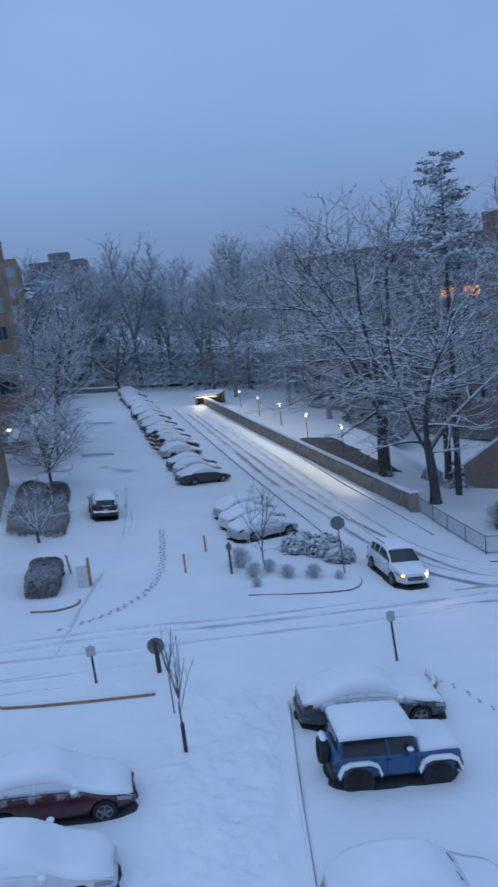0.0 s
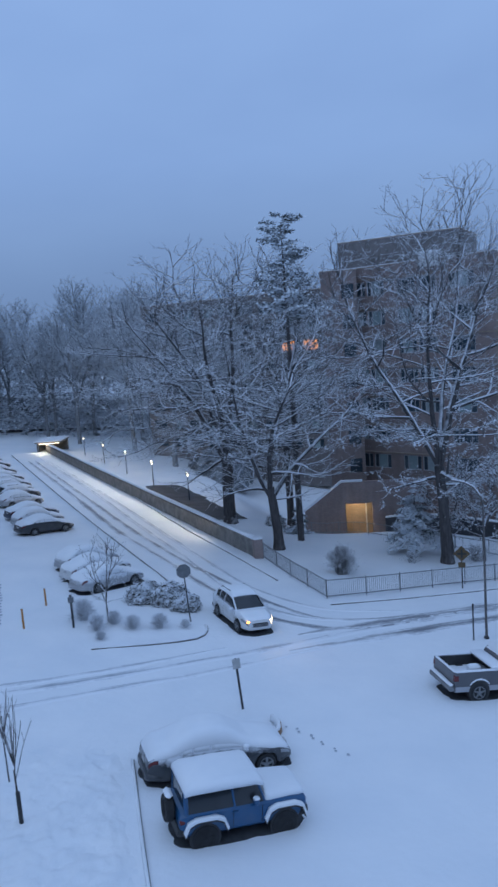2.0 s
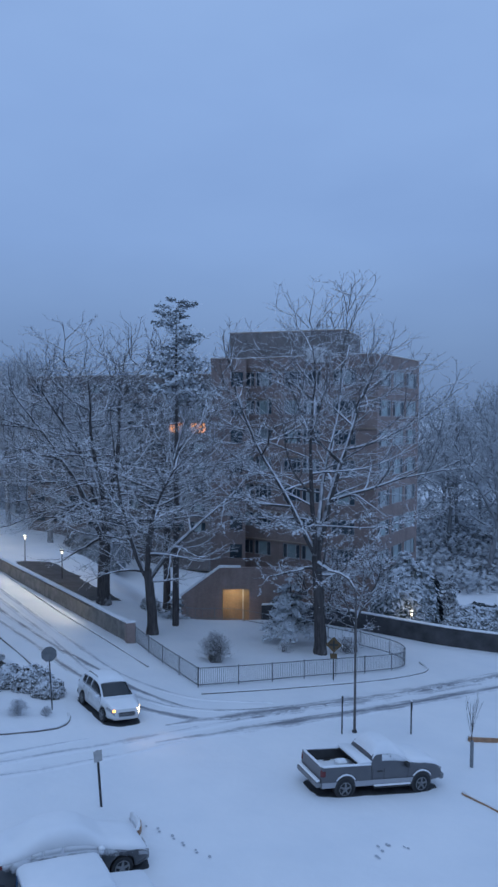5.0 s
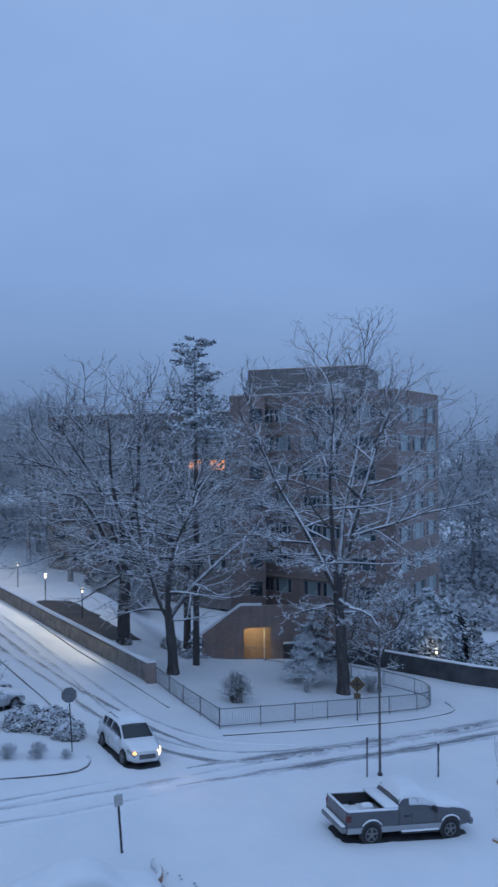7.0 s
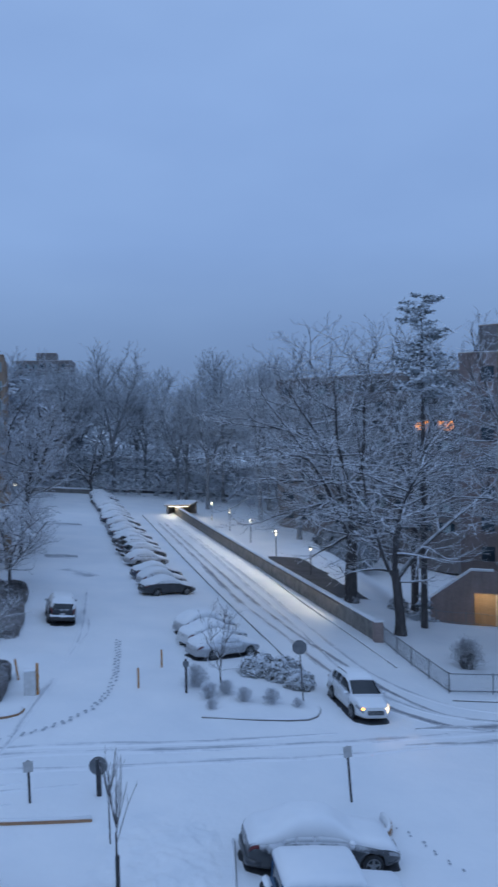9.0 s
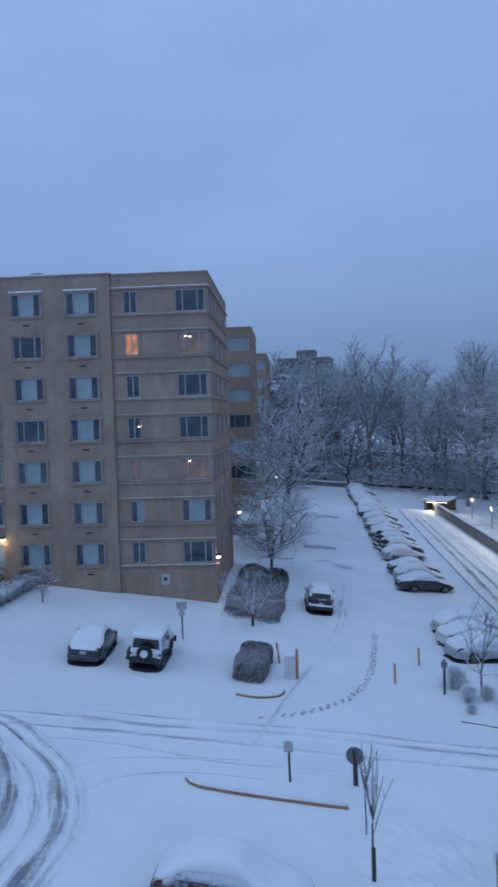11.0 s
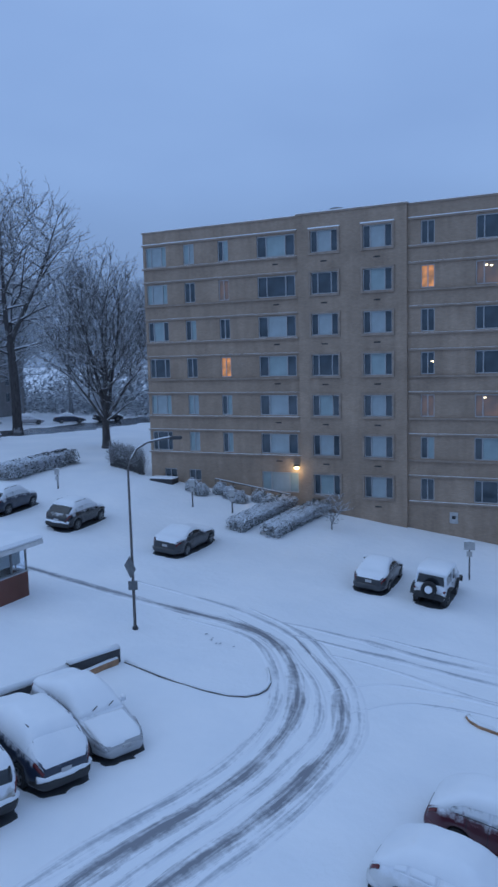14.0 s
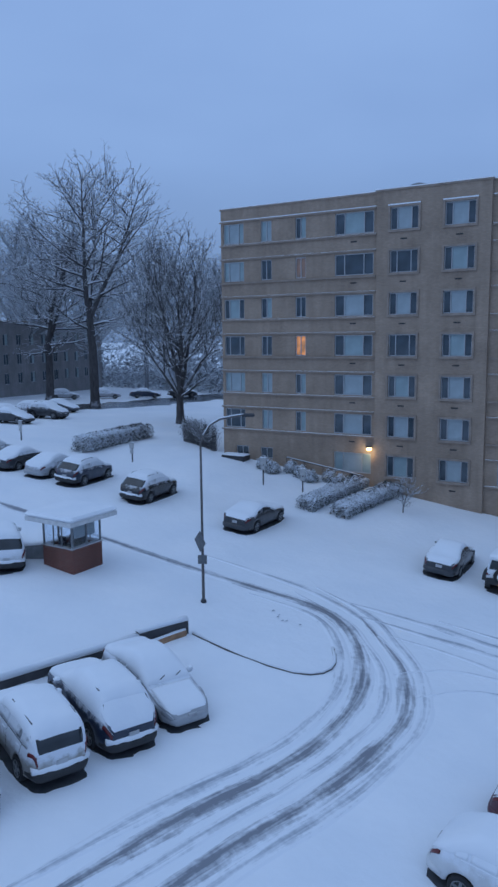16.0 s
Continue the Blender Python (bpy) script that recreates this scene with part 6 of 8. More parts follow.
for i in range(4, 26):
    if i == 5:
        continue
    y = 62.2 + 3.15 * i
    copy_thing(protos[rr.choice([0, 1, 2, 3, 1, 0])], on_ground(-3.4 - (y - 62.2) * 0.203 + rr.uniform(-0.3, 0.3), y, 29 + rr.uniform(-3, 3), -0.07))
for i, (x, y) in enumerate(((-73, 38), (-75, 42.5), (-77, 47), (-70.5, 41.5), (-68, 36), (-95, 66), (-93, 72), (-91, 78), (-72, 33), (-97, 60))):
    copy_thing(protos[i % 4], on_ground(x, y, 20 if i < 5 or i == 8 else 60))


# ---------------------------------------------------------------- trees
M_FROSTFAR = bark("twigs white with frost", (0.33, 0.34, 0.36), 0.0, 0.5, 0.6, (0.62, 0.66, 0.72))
# frosted brush paled further so that its colour holds the haze
M_BRUSH = leafy("frosted brush with haze", (0.30, 0.32, 0.345), 0.2, 1.0, 0.8, (0.56, 0.60, 0.65))
# brick greyed and lightened, with the street's haze put into its colour
M_HOUSE = brick("hazed brick of the far houses", (0.30, 0.285, 0.285), (0.26, 0.245, 0.245), (0.28, 0.27, 0.27))
# leaf colour lifted towards blue-grey to carry haze
M_HAZE = leafy("haze-paled evergreen leaves", (0.20, 0.22, 0.24), 0.5, 1.2, 0.7, (0.42, 0.46, 0.52))
# trunks of the far woods lightened, haze put into the bark colour
M_FARBARK = bark("hazed far bark", (0.25, 0.26, 0.275), 0.3, 0.7, 0.5, (0.6, 0.64, 0.70))
M_TUFT = leafy("withered leaves with snow", (0.20, 0.175, 0.165), 0.1, 0.7, 0.8, (0.72, 0.76, 0.82))
M_PINE = leafy("pine needles dusted with snow", (0.20, 0.22, 0.225), -0.35, 0.45, 0.8, (0.70, 0.75, 0.81))
M_FROSTTWIG = bark("twigs coated with snow", (0.44, 0.45, 0.47), -0.3, 0.25, 0.6, (0.78, 0.81, 0.86))


def stick_mesh(name, segs, sides, material):
    """Tapered sticks as one mesh. segs: rows of x0 y0 z0 x1 y1 z1 r0 r1."""
    s = np.asarray(segs, float)
    p0, p1, r0, r1 = s[:, 0:3], s[:, 3:6], s[:, 6], s[:, 7]
    d = p1 - p0
    d /= np.linalg.norm(d, axis=1, keepdims=True) + 1e-9
    up = np.where(np.abs(d[:, 2:3]) > 0.95, np.array([[1.0, 0, 0]]), np.array([[0, 0, 1.0]]))
    a = np.cross(d, up)
    a /= np.linalg.norm(a, axis=1, keepdims=True) + 1e-9
    b = np.cross(a, d)
    ang = np.arange(sides) * 2 * np.pi / sides + (np.pi / 2 if sides == 3 else 0)
    off = a[:, None] * np.cos(ang)[None, :, None] + b[:, None] * np.sin(ang)[None, :, None]
    v = np.concatenate([p0[:, None] + off * r0[:, None, None], p1[:, None] + off * r1[:, None, None]], 1).reshape(-1, 3)
    n = len(s)
    base = (np.arange(n) * 2 * sides)[:, None]
    j = np.arange(sides)[None]
    k = (j + 1) % sides
    f = np.stack([base + j, base + k, base + k + sides, base + j + sides], -1).reshape(-1, 4)
    me = bpy.data.meshes.new(name)
    me.vertices.add(len(v))
    me.vertices.foreach_set("co", v.ravel())
    me.loops.add(f.size)
    me.loops.foreach_set("vertex_index", f.ravel().astype(np.int32))
    me.polygons.add(len(f))
    me.polygons.foreach_set("loop_start", (np.arange(len(f)) * 4).astype(np.int32))
    me.polygons.foreach_set("loop_total", np.full(len(f), 4, np.int32))
    me.materials.append(material)
    me.update(calc_edges=True)
    return me


def card_mesh(name, centres, ups, sizes, material, seed=0):
    """Small bent leaf clumps: two triangles folded along a rib."""
    r = np.random.RandomState(seed)
    c, n, s = np.asarray(centres, float), np.asarray(ups, float), np.asarray(sizes, float)[:, None]
    n = n + r.normal(0, 0.45, n.shape)
    n /= np.linalg.norm(n, axis=1, keepdims=True) + 1e-9
    t = np.cross(n, r.normal(0, 1, n.shape))
    t /= np.linalg.norm(t, axis=1, keepdims=True) + 1e-9
    q = np.cross(n, t)
    v = np.stack([c - t * s, c + q * s * 0.6 - n * s * 0.25, c + t * s, c - q * s * 0.6 - n * s * 0.25], 1).reshape(-1, 3)
    k = np.arange(len(c)) * 4
    f = np.concatenate([np.stack([k, k + 2, k + 1], 1), np.stack([k, k + 3, k + 2], 1)])
    me = bpy.data.meshes.new(name)
    me.from_pydata(v.tolist(), [], f.tolist())
    me.materials.append(material)
    me.update()
    return me


def grow(seed, height, radius, bole, spread, leaders=((0, 14), (120, 18), (240, 16)), limbs=9, low=0.3, fine=0.02, gaps=(0.92, 0.5, 0.36), wide=62, twigs=1.35):
    """Branches of a bare tree inside a rounded crown: thick and thin sticks.
    leaders: compass bearing and tilt of the stems that the trunk forks into, at bole of the height."""
    r = random.Random(seed)
    thick, thin = [], []
    mid, tall = Vector((0, 0, height * (low + 1) / 2)), height * (1 - low) / 2

    def room(p, d):
        """How far a branch may go before it leaves the crown."""
        k = Vector((1 / spread, 1 / spread, 1 / tall))
        a, b = Vector((p - mid)) * k, d * k
        if a.length > 0.98:
            return 0.9
        qa, qb, qc = b.dot(b), 2 * a.dot(b), a.dot(a) - 1
        return (-qb + math.sqrt(max(qb * qb - 4 * qa * qc, 0))) / (2 * qa)

    def rnd(s):
        return Vector((r.gauss(0, s), r.gauss(0, s), r.gauss(0, s)))

    def limb(p, d, length, r0, r1, steps, bend, lift, out):
        pts = [p.copy()]
        for i in range(steps):
            d = (d + rnd(bend) + Vector((0, 0, lift * (i / steps - 0.25)))).normalized()
            q = p + d * length / steps
            out.append((*p, *q, r0 + (r1 - r0) * i / steps, r0 + (r1 - r0) * (i + 1) / steps))
            p = q
            pts.append(p.copy())
        return pts

    def along(pts, t):
        x = t * (len(pts) - 1)
        i = min(int(x), len(pts) - 2)
        return pts[i].lerp(pts[i + 1], x - i), (pts[i + 1] - pts[i]).normalized()

    def sprout(pts, length, r0, level):
        gap = gaps[level]
        n = max(2, int(length * (1 - 0.15) / gap))
        flip = r.choice((-1, 1))
        for i in range(n):
            t = min(0.15 + 0.85 * (i + r.random()) / n, 1.0)
            p, d = along(pts, t)
            flat = d.cross(Vector((0, 0, 1)))
            flat = flat.normalized() if flat.length > 0.2 else rnd(1).normalized()
            flip = -flip
            side = (flat * flip + rnd(0.45)).normalized()
            nd = (d * r.uniform(0.55, 1.0) + side * r.uniform(0.6, 1.0) + Vector((0, 0, 0.14))).normalized()
            here = r0 * (1 - 0.8 * t)
            if level == 0:
                ln = min(length * r.uniform(0.3, 0.55), room(p, nd) * 1.05, 3.6)
                kid = limb(p, nd, ln, max(here * 0.7, fine * 2.6), fine * 1.1, 6, 0.16, 0.25, thin)
                sprout(kid, ln, max(here * 0.6, fine * 1.7), 1)
            elif level == 1:
                ln = twigs * r.uniform(0.55, 1.2)
                kid = limb(p, nd, ln, fine * 1.15, fine * 0.7, 3, 0.2, 0.3, thin)
                sprout(kid, ln, fine, 2)
            else:
                limb(p, nd, twigs * r.uniform(0.25, 0.5), fine * 0.8, fine * 0.5, 1, 0.1, 0.2, thin)

    fork = height * bole
    thick.append((0, 0, -0.6, 0, 0, 0.7, radius * 1.5, radius * 1.02))
    trunk = limb(Vector((0, 0, 0.7)), Vector((0, 0, 1)), fork - 0.7, radius, radius * 0.8, 5, 0.035, 0, thick)
    stems = [(trunk, fork, radius, 0.75)]
    for az, tilt in leaders:
        az, tilt = radians(az), radians(tilt)
        d = Vector((math.sin(tilt) * math.cos(az), math.sin(tilt) * math.sin(az), math.cos(tilt)))
        p = trunk[-1] if tilt < 0.5 else trunk[-2]
        ln = room(p, d) * r.uniform(0.82, 0.9)
        rad = radius * (0.72 if tilt < 0.18 else 0.5 if len(leaders) > 3 else 0.6)
        stems.append((limb(p.copy(), d, ln, rad, fine * 2, 12, 0.065, 0.05, thick), ln, rad, 0.12))
    for pts, ln, rad, first in stems[1:]:
        sprout(pts[len(pts) // 2:], ln * 0.8, rad * 0.35, 0)
    for k, (pts, ln, rad, first) in enumerate(stems):
        n = limbs if k else max(2, limbs // 3)
        for i in range(n):
            t = min(first + (1 - first) * (i + 0.7 * r.random()) / n, 0.98)
            p, d = along(pts, t)
            az = i * 2.4 + k * 1.3 + r.uniform(-0.5, 0.5)
            tilt = radians((wide + 14 - 34 * t if k else wide + 18) + r.uniform(-9, 9))
            nd = Vector((math.sin(tilt) * math.cos(az), math.sin(tilt) * math.sin(az), math.cos(tilt)))
            reach = room(p, nd)
            l2 = max(reach * r.uniform(0.72, 1.04) * (1 if t < 0.75 else 0.85), min(2.4, height * 0.1))
            here = rad * (1 - 0.78 * t) if k else rad * 0.75
            r2 = min(max(here * r.uniform(0.48, 0.66), fine * 3.6), 0.02 * l2 + 0.05)
            kid = limb(p, nd, l2, r2, fine * 1.3, 10, 0.085, 0.14, thick)
            sprout(kid, l2, r2, 0)
    return thick, thin


def vase(seed, height, radius, spread, limbs, fine):
    """Many steep stems from one short bole."""
    r = random.Random(seed)
    thick, thin = [(0, 0, -0.5, 0, 0, height * 0.12, radius * 1.1, radius * 0.85)], []
    for i in range(limbs):
        a, tilt = i * 2.4 + r.random(), r.uniform(0.1, spread)
        p, d = Vector((0, 0, height * 0.1)), Vector((math.cos(a) * tilt, math.sin(a) * tilt, 1)).normalized()
        ln, r0 = height * r.uniform(0.7, 0.9) * (1.05 - 0.35 * tilt), radius * r.uniform(0.25, 0.45)
        for j in range(9):
            d = (d + Vector((r.gauss(0, 0.07), r.gauss(0, 0.07), 0.02))).normalized()
            q = p + d * ln / 9
            thick.append((*p, *q, r0 * (1 - 0.1 * j), r0 * (0.9 - 0.095 * j)))
            for _ in range(3 if j > 1 else 1):
                s, e = p.lerp(q, r.random()), None
                side = (d * 1.2 + Vector((r.gauss(0, 0.6), r.gauss(0, 0.6), 0.2))).normalized()
                l2 = ln * r.uniform(0.08, 0.2)
                for m in range(3):
                    side = (side + Vector((r.gauss(0, 0.12), r.gauss(0, 0.12), 0.1))).normalized()
                    e = s + side * l2 / 3
                    thin.append((*s, *e, fine * (1.3 - 0.25 * m), fine * (1.05 - 0.25 * m)))
                    for _ in range(3):
                        w = (side + Vector((r.gauss(0, 0.5), r.gauss(0, 0.5), 0.2))).normalized() * r.uniform(0.4, 1.1)
                        o = s.lerp(e, r.random())
                        thin.append((*o, *(o + w), fine * 0.7, fine * 0.4))
                    s = e
            p = q
    return thick, thin


def tree(name, x, y, label, sticks, wood=M_BARK, twig=M_TWIG, turn=0, scale=1.0, group="", sides=4):
    thick, thin = sticks
    b = thing(name, pose(x, y, ground_z(x, y), 0, 0, turn), label, "tree", group)
    b.scale = (scale,) * 3
    o = new("trunk", stick_mesh("trunk", thick, 7, wood))
    o.parent = b
    c = new("crown", stick_mesh("crown", thin, sides, twig))
    c.parent = b
    return b


oak = grow(11, 26.6, 0.43, 0.27, 10.8, ((152, 24), (-28, 7), (62, 20), (-118, 18)), 10, 0.15, 0.0135, (0.84, 0.45, 0.28), wide=70, twigs=1.5)
oak_tree = tree("oak_tree", 25.2, 47.4, "tall bare oak with snow along its spreading branches", oak)
r4 = random.Random(4)
low_twigs = [q for q in oak[1] if q[2] < 12.5 and r4.random() < 0.9 * (1.1 - q[2] / 13)]
tufts = [(q[0] + r4.gauss(0, 0.09), q[1] + r4.gauss(0, 0.09), q[2] - abs(r4.gauss(0, 0.12))) for q in low_twigs for _ in range(4)]
o = new("leaves", card_mesh("leaves", tufts, [(0, 0, 1)] * len(tufts), [r4.uniform(0.06, 0.15) for _ in tufts], M_TUFT, 8))
o.parent, o["kind"] = oak_tree, "stuff"
for x, y, h, sp, sd in ((28.3, 47.6, 9.5, 3.2, 91), (26.8, 49.6, 8.0, 2.8, 92)):
    st = grow(sd, h, 0.12, 0.2, sp, ((20, 25), (140, 28), (260, 25)), 7, 0.15, 0.013, (0.6, 0.35, 0.3), 60, 0.9)
    under = tree("small_tree", x, y, "small tree with withered leaves and snow under the oak", st)
    tufts = [(q[0] + r4.gauss(0, 0.1), q[1] + r4.gauss(0, 0.1), q[2] - abs(r4.gauss(0, 0.1))) for q in st[1] if r4.random() < 0.8]
    o = new("leaves", card_mesh("leaves", tufts, [(0, 0, 1)] * len(tufts), [r4.uniform(0.06, 0.15) for _ in tufts], M_TUFT, sd))
    o.parent, o["kind"] = under, "stuff"
tree("bare_tree", 14.2, 53.4, "bare tree with snow-lined arching branches by the fence", grow(5, 20.5, 0.40, 0.24, 8.4, ((165, 30), (-15, 32), (80, 14), (-80, 24)), 8, 0.12, 0.0135, (0.84, 0.46, 0.31), wide=70, twigs=1.4))
tree("bare_tree", 12.6, 63.8, "tall bare tree with snow-lined limbs behind the wall", grow(8, 24.6, 0.58, 0.27, 13.6, ((172, 30), (5, 14), (90, 24), (-110, 28), (150, 12)), 9, 0.1, 0.0155, (0.86, 0.47, 0.34), wide=82, twigs=1.5))
tree("bare_tree", 21.5, 75, "slender bare tree dusted with snow", grow(21, 29.5, 0.4, 0.45, 6.2, ((100, 5), (-60, 14)), 14, 0.3, 0.019, (0.8, 0.45, 0.33), wide=50))
tree("bare_tree", -82.2, 55.4, "very tall bare tree with snowy limbs beside the street", grow(41, 31.5, 0.62, 0.36, 11.5, ((150, 12), (-20, 15), (60, 20)), 15, 0.28, 0.02, (0.85, 0.5, 0.38), 60), M_BARK, M_TWIG)
tree("bare_tree", -96, 57, "broad bare tree with snow-lined limbs across the street", grow(43, 27, 0.6, 0.3, 12, ((150, 16), (-20, 20), (60, 20)), 14, 0.2, 0.022, (0.9, 0.55, 0.42), 64), M_BARK, M_TWIG)
tree("vase_tree", -58.4, 49.7, "vase-shaped bare tree with many upright snowy stems", grow(47, 19.5, 0.42, 0.16, 6.6, [(i * 40, 7 + (i * 11) % 36) for i in range(9)], 7, 0.1, 0.016, (0.7, 0.45, 0.38), 36), M_BARK, M_TWIG)
tree("bare_tree", -103, 40, "bare tree with snowy crown at the end of the street", grow(48, 31, 0.7, 0.3, 12, ((150, 12), (-20, 15), (60, 20)), 12, 0.25, 0.035, (1.2, 0.7, 0.5), 60), M_BARK, M_TWIG)
tree("small_tree", -16.2, 61.5, "small frosted tree beside the brick wing", grow(51, 7.4, 0.12, 0.16, 3.9, ((0, 40), (90, 35), (180, 40), (270, 35), (45, 8)), 9, 0.12, 0.014, (0.5, 0.26, 0.2), 68, 0.8), M_BARK, M_FROSTTWIG)
tree("small_tree", -12.9, 43.9, "low bare tree in a planted bed", grow(53, 4.2, 0.08, 0.12, 2.3, ((0, 40), (90, 35), (180, 40), (270, 35)), 6, 0.05, 0.007, (0.5, 0.35, 0.3), 60, 0.6), M_BARK, M_BARK)
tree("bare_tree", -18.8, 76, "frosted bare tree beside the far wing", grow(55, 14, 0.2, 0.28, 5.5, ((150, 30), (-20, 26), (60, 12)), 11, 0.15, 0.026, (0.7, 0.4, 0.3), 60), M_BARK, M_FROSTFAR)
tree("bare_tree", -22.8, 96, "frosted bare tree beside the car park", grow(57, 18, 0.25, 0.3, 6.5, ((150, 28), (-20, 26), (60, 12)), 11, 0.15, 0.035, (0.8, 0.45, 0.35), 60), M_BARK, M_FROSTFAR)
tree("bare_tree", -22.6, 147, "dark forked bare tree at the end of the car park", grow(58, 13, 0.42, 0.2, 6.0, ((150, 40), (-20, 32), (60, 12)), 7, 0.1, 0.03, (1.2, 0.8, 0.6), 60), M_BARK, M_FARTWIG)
tree("sapling", 0.6, 39.0, "thin bare sapling among snowy shrubs", grow(63, 5.0, 0.04, 0.2, 1.4, ((150, 18), (-20, 14), (60, 5)), 4, 0.1, 0.007, (0.6, 0.5, 0.5), 45, 0.6), M_BARK, M_BARK)
tree("sapling", -25.8, 40.8, "thin bare sapling beside the brick building", grow(65, 3.2, 0.04, 0.12, 1.2, ((150, 25), (-20, 25), (60, 8)), 5, 0.05, 0.010, (0.45, 0.4, 0.4), 40, 0.6), M_BARK, M_BARK, scale=0.75)


def young_stems(seed):
    """A staked sapling: a slim stem with a few whip-like shoots."""
    r = random.Random(seed)
    stem, shoots = [(0, 0, -0.3, -0.02, 0, 1.7, 0.035, 0.026)], []
    for i in range(9):
        a, z = i * 2.4, r.uniform(1.35, 2.2)
        p, d = Vector((0, 0, z)), Vector((math.cos(a) * 0.28, math.sin(a) * 0.28, 1)).normalized()
        for j in range(5):
            d = (d + Vector((r.gauss(0, 0.05), r.gauss(0, 0.05), 0.05))).normalized()
            q = p + d * r.uniform(0.28, 0.42)
            shoots.append((*p, *q, 0.017 - 0.002 * j, 0.015 - 0.002 * j))
            if j > 1:
                w = p + Vector((r.gauss(0, 0.13), r.gauss(0, 0.13), r.uniform(0.15, 0.4)))
                shoots.append((*p, *w, 0.008, 0.004))
            p = q
    return stem, shoots


tree("sapling", -2.78, 21.23, "slim bare sapling in a guard tube beside the walk", young_stems(61), M_BARK, M_BARK)
tree("sapling", -3.3, 23.6, "slim bare sapling beside the walk", young_stems(62), M_BARK, M_BARK, scale=0.8)
tree("sapling", 22.92, 27.78, "slim bare sapling in a guard tube beside the pickup truck", young_stems(64), M_BARK, M_BARK, scale=0.92)
guard = thing("tree_guard", on_ground(22.92, 27.78, 0, tilt=False), "dark tube guarding the stem of a sapling by the road", "tree guard")
part("tube", Geo().tube((0, 0, -0.1), (0, 0, 1.25), 0.085, n=10), M_GALV, guard)
guard = thing("tree_guard", on_ground(-2.78, 21.23, 0, tilt=False), "dark tube guarding the sapling's stem", "tree guard")
part("tube", Geo().tube((0, 0, -0.1), (0, 0, 1.0), 0.065, n=10), M_BLACK, guard)

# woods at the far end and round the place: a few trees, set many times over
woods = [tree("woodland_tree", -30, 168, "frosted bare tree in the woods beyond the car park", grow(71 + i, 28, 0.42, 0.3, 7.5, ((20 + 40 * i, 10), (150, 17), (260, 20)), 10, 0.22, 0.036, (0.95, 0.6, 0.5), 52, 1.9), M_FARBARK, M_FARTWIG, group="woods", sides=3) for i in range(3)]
spots = [(14, 107), (7, 129), (21, 101), (2, 139), (16, 120), (-14, 160), (2, 172), (16, 158), (28, 150), (40, 140), (-4, 152), (8, 190), (22, 178), (36, 168), (50, 160), (-24, 190), (-10, 205), (30, 200), (62, 150), (56, 178), (70, 172),
         (78, 132), (88, 140), (98, 122), (74, 112), (86, 108), (96, 134), (110, 130), (66, 128), (104, 104), (118, 112), (-2, 230), (16, 225), (44, 215), (12, 138), (24, 132), (72, 84), (82, 90), (66, 94), (90, 98), (78, 102), (98, 88),
         (-8, 146), (6, 150), (18, 146), (-18, 152), (-28, 150), (34, 156), (44, 150), (-26, 172), (12, 166), (0, 162), (60, 140), (92, 120), (80, 122), (70, 140), (-54, 178), (-42, 175), (-50, 190), (-34, 205), (-20, 230), (-62, 205),
         (-100, 95), (-92, 104), (-84, 98), (-110, 88), (-122, 76), (-130, 92), (-118, 104), (-140, 70), (-128, 56), (-145, 50), (-135, 38), (-104, 112), (-118, 66), (-112, 60), (-124, 72), (-108, 74)]
r5 = random.Random(9)
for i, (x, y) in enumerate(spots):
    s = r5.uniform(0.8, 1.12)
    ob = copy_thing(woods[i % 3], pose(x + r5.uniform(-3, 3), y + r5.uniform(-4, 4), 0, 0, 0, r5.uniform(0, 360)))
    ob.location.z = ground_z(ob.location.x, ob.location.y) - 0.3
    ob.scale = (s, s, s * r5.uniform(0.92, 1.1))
woods[0].location, woods[1].location, woods[2].location = (-30, 168, -3), (-16, 178, -3), (-38, 160, -3)


def undergrowth():
    """Dense dark thicket that closes the woods low down."""
    r = np.random.RandomState(5)
    rows = []
    for x0, x1, y0, y1, h, n in ((-60, 95, 146, 215, 17.0, 36000), (62, 118, 76, 112, 11.0, 12000), (12, 40, 118, 146, 6, 4000), (70, 125, 100, 140, 12.0, 9000), (-150, -62, 88, 125, 15.0, 15000)):
        x, y = r.uniform(x0, x1, n), r.uniform(y0, y1, n)
        lift = h * r.beta(1.2, 2.6, n) * (0.6 + 0.4 * np.sin(x * 0.21) * np.sin(y * 0.17 + x * 0.05))
        rows.append(np.stack([x, y, np.array([ground_z(a, b) for a, b in zip(x, y)]) + lift], 1))
    for x0, x1, y0, y1, h, n in ((-190, 190, 250, 285, 21, 26000), (110, 190, 90, 200, 17, 9000), (-230, -95, 120, 150, 20, 9000)):
        x, y = r.uniform(x0, x1, n), r.uniform(y0, y1, n)
        h2 = h * (0.8 + 0.14 * np.sin(x * 0.09) + 0.12 * np.sin(x * 0.31 + y))
        rows.append(np.stack([x, y, np.array([ground_z(a, b) for a, b in zip(x, y)]) + h2 * r.uniform(0, 1, n) ** 0.8], 1))
    c = np.concatenate(rows)
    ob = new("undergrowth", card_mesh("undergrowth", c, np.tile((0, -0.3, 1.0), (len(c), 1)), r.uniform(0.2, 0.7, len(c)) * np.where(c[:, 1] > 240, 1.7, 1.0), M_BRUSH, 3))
    tagged(ob, "frosted thicket and brush under the woods", "undergrowth", kind="stuff")


undergrowth()
long_wall("wall_car_park", [(-33, 142.5), (-22.5, 146)], 0.5, 0.8, M_STONE, "low stone wall closing the car park, capped with snow", 0.25)
